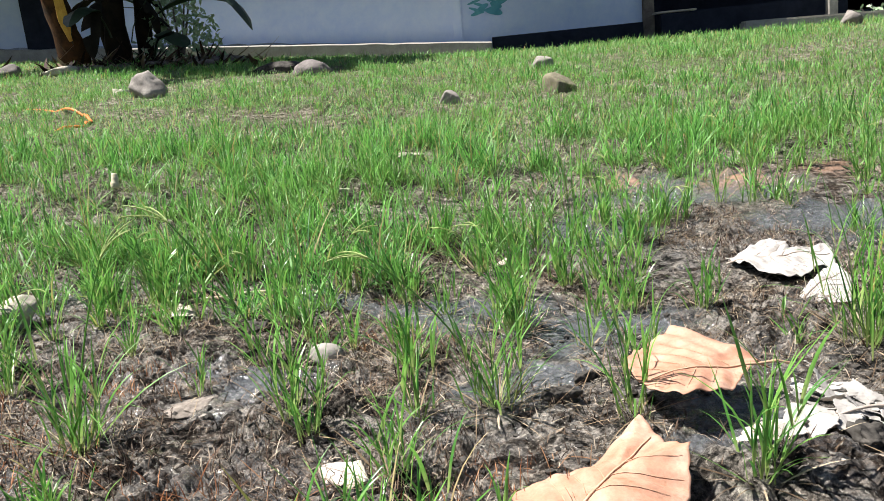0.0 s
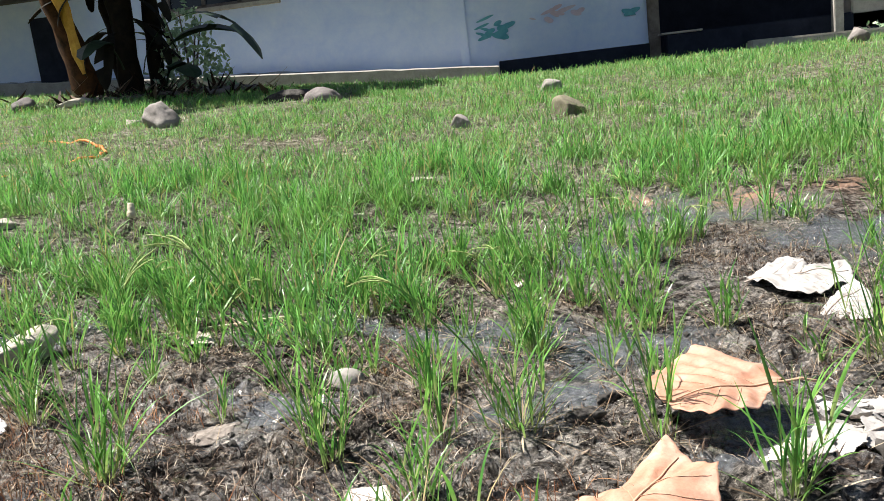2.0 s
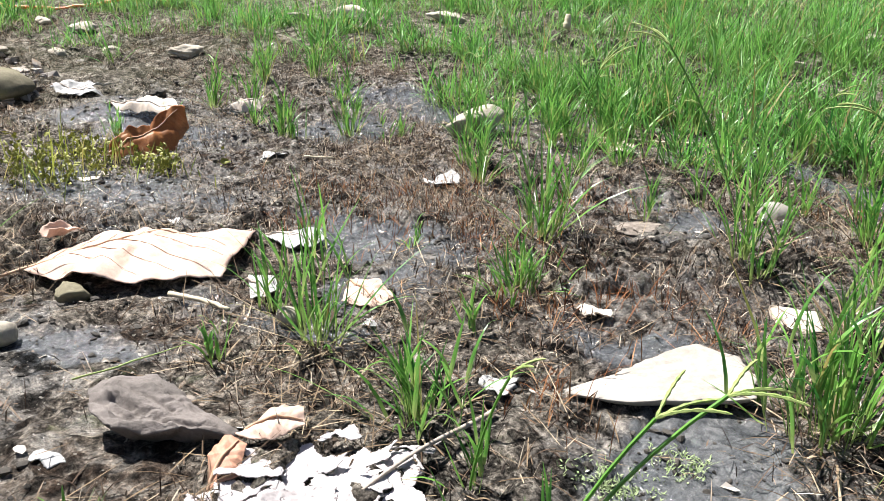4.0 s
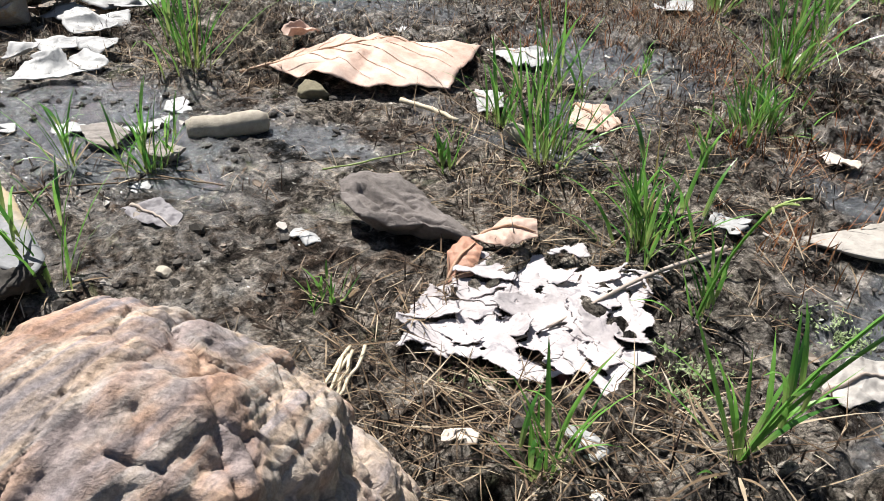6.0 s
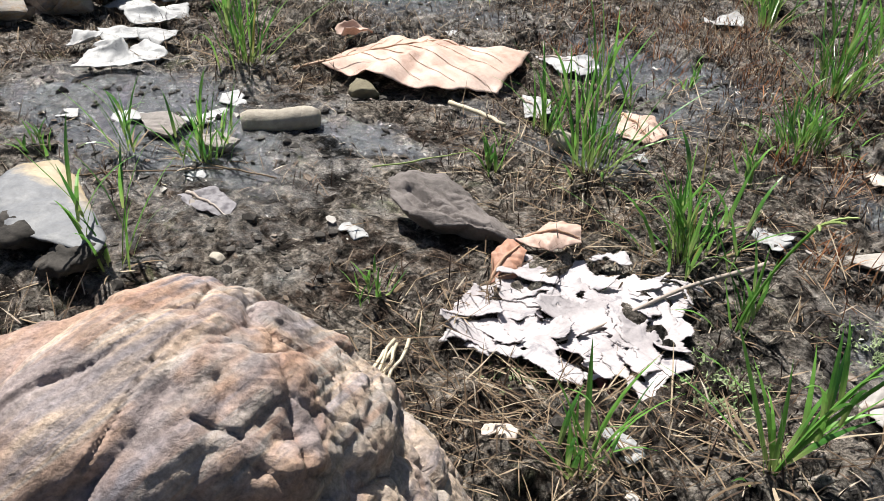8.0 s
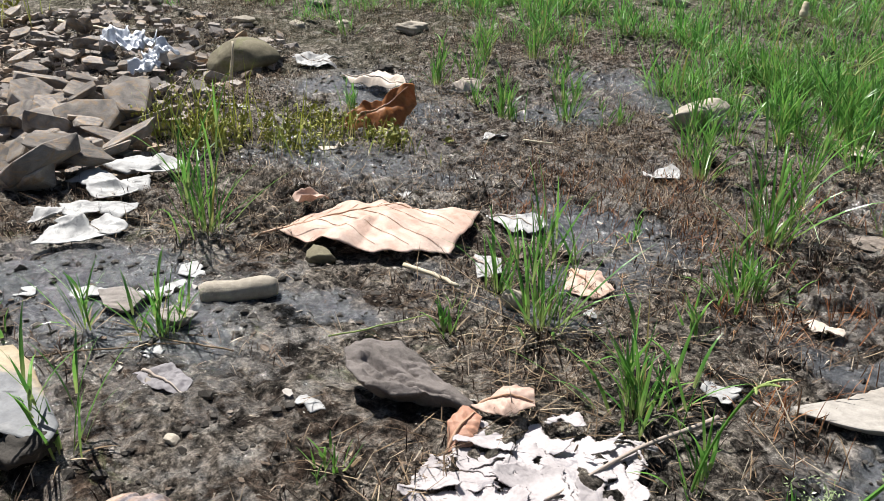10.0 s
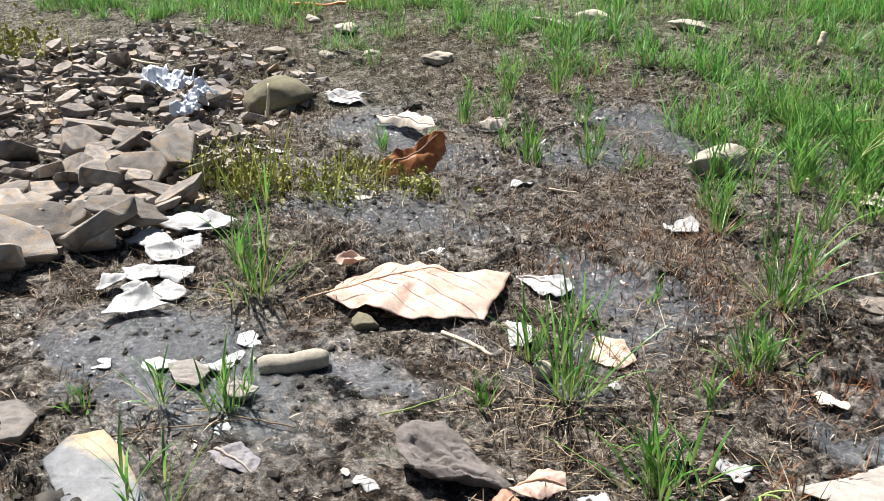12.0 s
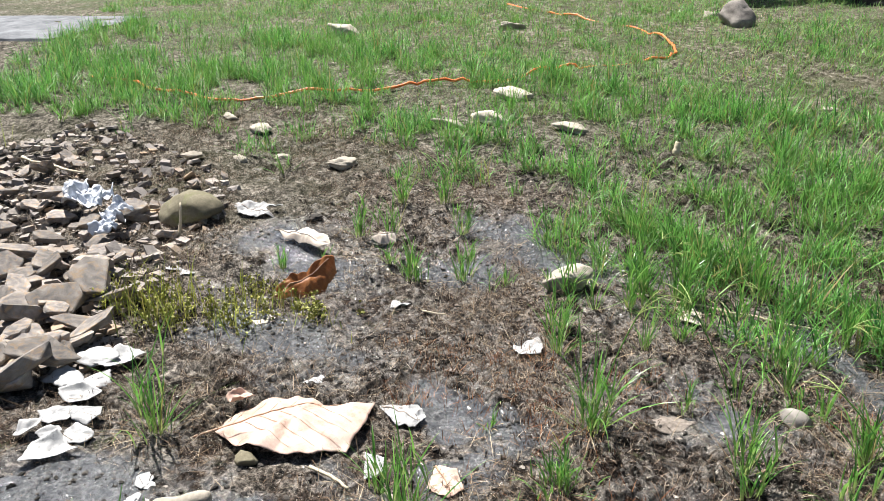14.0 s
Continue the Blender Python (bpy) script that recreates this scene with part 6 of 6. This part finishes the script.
def clods():
    rng = np.random.RandomState(51)
    bm = bmesh.new()
    bmesh.ops.create_icosphere(bm, subdivisions=1, radius=1)
    base = np.array([v.co[:] for v in bm.verts])
    tri = np.array([[v.index for v in f.verts] for f in bm.faces])
    bm.free()
    n = 16000
    x, y = rng.uniform(-2.2, 0.9, n), rng.uniform(-0.2, 1.9, n)
    keep = (patchy(x, y, 11, 8) > -0.2) & (wet_at(x, y) < 0.93)
    x, y = x[keep], y[keep]
    n = len(x)
    s = 0.002 + 0.007 * rng.uniform(0, 1, n) ** 4
    V = base[None] * s[:, None, None] * rng.uniform(0.55, 1.25, (n, len(base), 1)) * rng.uniform(0.5, 1.2, (n, 1, 3)) * np.array([1, 1, 0.7])
    V += np.stack([x, y, ground_z(x, y) + 0.1 * s], 1)[:, None, :]
    F = tri[None] + (np.arange(n) * len(base))[:, None, None]
    tagged(mesh_object("mud_crumbs", V.reshape(-1, 3), F.reshape(-1, 3), CLOD), "small dark crumbs of mud", "mud", kind="stuff")


clods()
# the dark lump at (-0.415, 1.50) stands in for a shaded hole
for i, (x, y, s) in enumerate([(0.141, 1.10, 0.06), (0.18, 1.19, 0.05), (0.49, 0.955, 0.07), (-0.415, 1.50, 0.06), (-0.82, 0.0, 0.1), (-0.75, 0.02, 0.08), (-1.95, 1.42, 0.07)]):
    stone("mud_lump", x, y, (s, s * 0.75, s * 0.5), i * 40, 150 + i, CLOD, "dark crumbly lump of wet mud", "mud lumps", rough=0.32, planes=14)


# ---- grass tufts on the mud ----
def tuft(x, y, height, count, seed, spread=0.02, stalks=0, wide=0.0042, toward=None):
    """A clump of jointed stems, each with leaves leaving it in turn, among low basal blades and dead ones."""
    rng = np.random.RandomState(seed)
    z = gz(x, y) - 0.004
    stems = max(3, count // 6)
    a = rng.uniform(0, 6.28, stems)
    rad = np.abs(rng.normal(0, spread, stems))
    foot = np.column_stack([np.cos(a) * rad, np.sin(a) * rad, np.zeros(stems)])
    head = a + rng.normal(0, 0.6, stems)
    lean = np.abs(rng.normal(0.03, 0.17, stems))
    tall = height * rng.uniform(0.3, 0.62, stems)
    if toward is not None:
        head, lean = toward + rng.normal(0, 0.5, stems), np.abs(rng.normal(0.4, 0.18, stems))
    R, H, L, N, W, D = [foot], [head], [lean], [tall], [np.full(stems, 0.0026)], [rng.uniform(0, 0.25, stems)]
    for k in range(stems):
        n = rng.randint(3, 6)
        t = np.sort(rng.uniform(0.12, 0.95, n))
        way = np.array([math.cos(head[k]) * math.sin(lean[k]), math.sin(head[k]) * math.sin(lean[k]), math.cos(lean[k])])
        side = head[k] + 1.2 + np.pi * np.arange(n) + rng.normal(0, 0.7, n)
        R.append(foot[k] + way * (tall[k] * t)[:, None])
        H.append(side)
        L.append(rng.uniform(0.08, 0.6, n))
        N.append(height * rng.uniform(0.25, 0.5, n))
        W.append(wide * rng.uniform(0.7, 1.25, n))
        D.append(np.abs(rng.normal(0.55, 0.5, n)))
    m = max(4, int(count * 0.55))
    a = rng.uniform(0, 6.28, m)
    rad = np.abs(rng.normal(0, spread, m))
    R.append(np.column_stack([np.cos(a) * rad, np.sin(a) * rad, np.zeros(m)]))
    H.append(a + rng.normal(0, 0.5, m))
    L.append(np.abs(rng.normal(0.26, 0.3, m)))
    N.append(height * rng.uniform(0.25, 0.8, m))
    W.append(wide * rng.uniform(0.6, 1.1, m))
    D.append(np.abs(rng.normal(0.7, 0.6, m)))
    V, F, U = blades(np.concatenate(R), np.concatenate(H), np.concatenate(L), np.concatenate(N), np.concatenate(W), np.concatenate(D), 6, rng, True)
    V[:, 2] = np.maximum(V[:, 2], 0.004)
    ob = thing("grass_tuft", pose(x, y, z), ("tall" if height > 0.17 else "low") + (" dense" if count > 45 else " sparse") + " tuft of green grass blades in mud", "grass", "grass tufts on the mud")
    tagged(mesh_object("foliage", V, F, GRASS, ob, uvs=U), kind="stuff")
    m = max(6, count // 3)
    a = rng.uniform(0, 6.28, m)
    roots = np.column_stack([np.cos(a) * spread, np.sin(a) * spread, np.full(m, 0.004)])
    V, F, U = blades(roots, a, rng.uniform(0.8, 1.5, m), height * rng.uniform(0.2, 0.5, m), wide * rng.uniform(0.4, 0.9, m), rng.uniform(0.1, 0.7, m), 4, rng)
    V[:, 2] = np.maximum(V[:, 2], 0.003)
    tagged(mesh_object("dead_grass", V, F, STRAW, ob, "dry brown blades at the foot", uvs=U), kind="stuff")
    for k in range(stalks):
        az, ln_ = (rng.uniform(0, 6.28) if toward is None else toward + rng.normal(0, 0.25)), height * rng.uniform(1.0, 1.3)
        tilt_ = rng.uniform(0.2, 0.8)
        pts, q, ang = [], Vector((0, 0, 0)), tilt_ * 0.5
        for s in range(9):
            pts.append(q.copy())
            q += Vector((math.cos(az) * math.sin(ang), math.sin(az) * math.sin(ang), math.cos(ang))) * ln_ / 8
            ang += tilt_ / 8
        V, F = tube_data(pts, [0.0013] * 9, 5)
        st = mesh_object("seed_stalk", V, F, GRASS, ob, "thin green stalk with finger-like seed spikes", uvs=[(0.3, 0.6)] * len(V))
        for f in range(3):
            fa, sp = az + (f - 1) * 0.7, []
            q = pts[-1].copy()
            ang2 = ang + 0.25 * rng.uniform(0, 1)
            for s in range(13):
                sp.append(q.copy())
                q += Vector((math.cos(fa) * math.sin(ang2), math.sin(fa) * math.sin(ang2), math.cos(ang2))) * height * 0.022
                ang2 += 0.06
            V, F = tube_data(sp, [0.0005] + [0.0014, 0.0008] * 5 + [0.0010, 0.0003], 5)
            mesh_object("seed_spike", V, F, SEED, st, "pale green seed spike")
    return ob


TUFTS = [(-0.897, 0.222, 0.11, 34, 0), (-0.737, 0.055, 0.17, 14, 0), (-1.175, 0.43, 0.26, 40, 0), (-0.605, 0.59, 0.20, 46, 0), (-0.708, 0.615, 0.15, 18, 0),
         (-0.415, 0.515, 0.15, 48, 0), (-0.475, 0.845, 0.095, 75, 0), (-0.195, 0.291, 0.14, 14, 2), (-0.285, 0.214, 0.13, 12, 0), (-0.545, 0.228, 0.045, 14, 0),
         (-0.674, 0.489, 0.07, 7, 0), (-1.02, 0.08, 0.05, 12, 0), (-0.454, 0.69, 0.09, 8, 0), (-0.06, 0.69, 0.18, 110, 0), (-0.775, 1.25, 0.17, 30, 0),
         (-0.53, 1.03, 0.23, 40, 1), (-0.245, 1.10, 0.22, 26, 1), (-0.098, 1.30, 0.16, 55, 0), (-1.372, 1.33, 0.16, 30, 0), (-1.725, 1.437, 0.17, 30, 0),
         (0.632, 1.265, 0.28, 80, 0), (0.43, 1.475, 0.13, 34, 0), (0.537, 1.307, 0.09, 14, 0), (0.334, 0.85, 0.2, 34, 0), (0.05, 1.10, 0.2, 44, 1),
         (-0.21, 1.05, 0.14, 24, 0), (-0.067, 1.096, 0.16, 22, 0), (-0.538, 1.03, 0.16, 16, 0), (-0.43, 1.225, 0.1, 12, 0), (0.232, 1.034, 0.2, 20, 0),
         (-0.079, 0.92, 0.17, 30, 0), (-0.632, 1.408, 0.16, 18, 0), (0.072, 1.48, 0.18, 40, 1), (-1.12, 1.42, 0.08, 8, 0), (-0.315, 0.445, 0.10, 5, 1), (-0.95, 1.95, 0.17, 40, 0),
         (0.27, 1.2, 0.17, 14, 0), (-1.6, 1.2, 0.1, 12, 0), (-0.37, 1.35, 0.15, 12, 0), (-0.7, 1.7, 0.2, 40, 0), (0.3, 1.62, 0.16, 30, 0), (0.75, 1.45, 0.2, 40, 0), (-0.96, 0.16, 0.13, 6, 0), (-1.456, 1.657, 0.15, 30, 0), (-0.6, 1.891, 0.2, 46, 0), (-0.73, 1.616, 0.15, 24, 1),
         (-1.65, 1.503, 0.16, 30, 0), (-0.273, 1.709, 0.17, 36, 1), (-0.521, 1.82, 0.2, 50, 0), (0.089, 1.413, 0.19, 40, 1), (-1.705, 1.116, 0.10, 24, 0), (-0.699, 0.915, 0.05, 10, 0)]
more = random.Random(77)
while len(TUFTS) < 142:
    if len(TUFTS) >= 116:
        x = more.uniform(-1.9, 0.5)
        y = float(lawn_edge(x)) + more.uniform(-0.05, 0.5)
        TUFTS.append((x, y, more.uniform(0.13, 0.2), more.randint(24, 48), 1 if more.random() < 0.2 else 0))
        continue
    if len(TUFTS) < 92:
        x, y = more.uniform(0.05, 1.35), more.uniform(1.4, 3.0)
        if y < 1.35 + 0.35 * x or y > 2.1 + 1.1 * x:
            continue
    else:
        x, y = more.uniform(-1.5, 0.3), more.uniform(1.3, 1.75)
    if math.hypot(x - 0.66, y - 1.72) < 0.16 or math.hypot(x + 0.985, y - 1.55) < 0.13:
        continue
    TUFTS.append((x, y, more.uniform(0.08, 0.17), more.randint(9, 30), 1 if more.random() < 0.15 else 0))
for i, (x, y, hgt, count, stalks) in enumerate(TUFTS):
    tuft(x, y, hgt * 1.18, int(min(count, 120) * 1.15), 300 + i, spread=0.009 + 0.0003 * count, stalks=stalks, wide=0.0042 if i == 7 else 0.0040, toward=0.9 if i == 7 else None)


# yellow-green weeds round the rust leaf
def weed_patch(x, y, spread, n, seed, size, label):
    w = thing("weed_clump", pose(x, y, gz(x, y)), label, "weed", "weeds by the rubble")
    rng = np.random.RandomState(seed)
    # sprigs: short branching stems with small leaves along them
    sprigs = max(12, n // 14)
    V, F = [], []
    R = []
    for k in range(sprigs):
        q = Vector((rng.normal(0, spread[0] * 0.5), rng.normal(0, spread[1] * 0.5), 0))
        az, tall = rng.uniform(0, 6.28), spread[2] * rng.uniform(0.3, 1.15)
        lean = rng.uniform(0.05, 0.7)
        R.append((q.x, q.y, az, lean, tall))
        way = Vector((math.cos(az) * math.sin(lean), math.sin(az) * math.sin(lean), math.cos(lean)))
        for f in range(rng.randint(7, 15)):
            p = q + way * tall * rng.uniform(0.15, 1.05) + Vector(rng.normal(0, 0.006, 3))
            d = (Vector(rng.normal(0, 1, 3)) + Vector((0, 0, 0.4))).normalized()
            t = d.orthogonal().normalized()
            L, W = size * rng.uniform(0.5, 1.3), size * 0.3 * rng.uniform(0.7, 1.2)
            o = len(V)
            V += [p, p + d * L * 0.5 + t * W, p + d * L, p + d * L * 0.5 - t * W, p + d * L * 0.5 + d.cross(t) * 0.1 * L]
            F += [(o, o + 1, o + 4), (o + 1, o + 2, o + 4), (o + 2, o + 3, o + 4), (o + 3, o, o + 4)]
    tagged(mesh_object("foliage", V, F, WEED, w), kind="stuff")
    R = np.array(R)
    roots = np.column_stack([R[:, 0], R[:, 1], np.zeros(sprigs)])
    V, F, U = blades(roots, R[:, 2], R[:, 3], R[:, 4] * 1.05, np.full(sprigs, 0.0022), np.zeros(sprigs), 3, rng)
    tagged(mesh_object("stalk", V, F, WEED, w, uvs=U), kind="stuff")
    m = int(1.8 * sprigs)
    roots = np.column_stack([rng.normal(0, spread[0] * 0.55, m), rng.normal(0, spread[1] * 0.55, m), np.zeros(m)])
    V, F, U = blades(roots, rng.uniform(0, 6.28, m), rng.uniform(0.0, 0.5, m), spread[2] * rng.uniform(0.5, 1.45, m), rng.uniform(0.002, 0.0038, m), rng.uniform(0, 0.9, m), 4, rng)
    tagged(mesh_object("grass", V, F, WEED_GRASS, w, "yellowish grass blades among the weeds", uvs=U), kind="stuff")


for i, (x, y, sx, sy, sz, n) in enumerate([(-1.66, 0.70, 0.13, 0.1, 0.15, 520), (-1.52, 0.82, 0.13, 0.08, 0.10, 420), (-1.42, 0.98, 0.14, 0.06, 0.05, 300), (-1.80, 0.66, 0.08, 0.08, 0.11, 200), (-1.57, 0.95, 0.12, 0.06, 0.06, 260), (-3.9, 0.75, 0.3, 0.25, 0.2, 420)]):
    weed_patch(x, y, (sx, sy, sz), n, 400 + i, 0.013 if i < 5 else 0.03, "low yellow green weeds with tiny leaves")


# ---- lawn ----
def lawn_density(x, y):
    d = np.clip((y - lawn_edge(x)) / 0.3, 0, 1)
    bare = np.clip(patchy(x, y, 2.2, 15) * 0.5 + patchy(x, y, 7, 16) * 0.4 + 0.66 + 0.7 * spots(x, y, [(-0.35, 2.1, 0.7, 0.7)]), 0.08, 1)
    left = 1 - 0.75 * spots(x, y, [(-2.7, 1.9, 0.7, 0.5), (-2.2, 2.7, 0.8, 0.35), (-1.2, 4.2, 1.5, 0.3), (-4.8, 6.9, 1.3, 0.5), (-3.0, 5.6, 1.0, 0.35), (-1.4, 6.4, 0.7, 0.3)])
    wetright = 1 - 0.85 * spots(x, y, [(0.6, 2.45, 0.45, 0.3), (0.3, 2.15, 0.2, 0.15)])
    clump = np.clip(0.55 + 0.95 * patchy(x, y, 15, 18), 0.04, 1)
    return d * bare * left * wetright * clump * np.where(y > 7.6, 0.75, 1.0) * np.where((x < 0.2) & (y > 9.2), 0.12, 1.0)


def turf(count, seed, xr, yr, length, width, label):
    """The short, mixed green and straw-coloured growth between the taller blades."""
    p, r = scatter(count, seed, xr, yr, lambda x, y, g: (g.uniform(0, 1, len(x)) < np.clip((y - lawn_edge(x) - 0.25) / 0.6, 0, 1) * np.clip(0.75 + 0.4 * patchy(x, y, 3, 33), 0.1, 1)
                                                         * (1 - 0.8 * spots(x, y, [(0.6, 2.45, 0.45, 0.3), (-2.5, 1.85, 0.6, 0.3)]))) & (y < HOUSE_Y - 0.56) & (x < 1.2 + 0.75 * y) & (x > -3.4 - 1.3 * y))
    stuff_blades("turf", p, r, 4, length, width, (0.1, 1.2), (0.0, 1.2), TURF, label, 2, -0.002, 0.02)


turf(15000, 81, (-6.5, 2.8), (1.2, 3.4), (0.015, 0.05), (0.002, 0.0045), "short mixed turf between grass clumps")
turf(34000, 82, (-9, 5.5), (3.3, 6.4), (0.02, 0.05), (0.003, 0.006), "short mixed turf on the slope")
turf(30000, 83, (-12, 9), (6.3, 10), (0.025, 0.055), (0.005, 0.009), "short mixed turf below the house")


def lawn_band(name, count, seed, xr, yr, per, length, width, spread, label, limit=None):
    p, r = scatter(count, seed, xr, yr, lambda x, y, g: (g.uniform(0, 1, len(x)) < lawn_density(x, y)) & (y < np.where(x < 0.15, HOUSE_Y - 0.56, HOUSE_Y - 0.75)) & (x < 1.2 + 0.75 * y) & (x > -3.4 - 1.3 * y))
    stuff_blades(name, p, r, per, length, width, (0.02, 1.15), (0.1, 1.9), LAWN, label, 3, -0.004, spread)


lawn_band("lawn_grass", 9000, 71, (-6.5, 2.8), (1.2, 3.4), 24, (0.05, 0.17), (0.0024, 0.0054), 0.02, "dense bright green grass at the edge of the mud")
lawn_band("lawn_grass", 12500, 72, (-9, 5.5), (3.2, 6.5), 17, (0.035, 0.10), (0.0028, 0.0055), 0.032, "patchy green lawn grass on the slope")
lawn_band("lawn_grass", 13000, 73, (-12, 9), (6.3, 10.2), 12, (0.03, 0.09), (0.004, 0.0075), 0.05, "far lawn grass below the house")
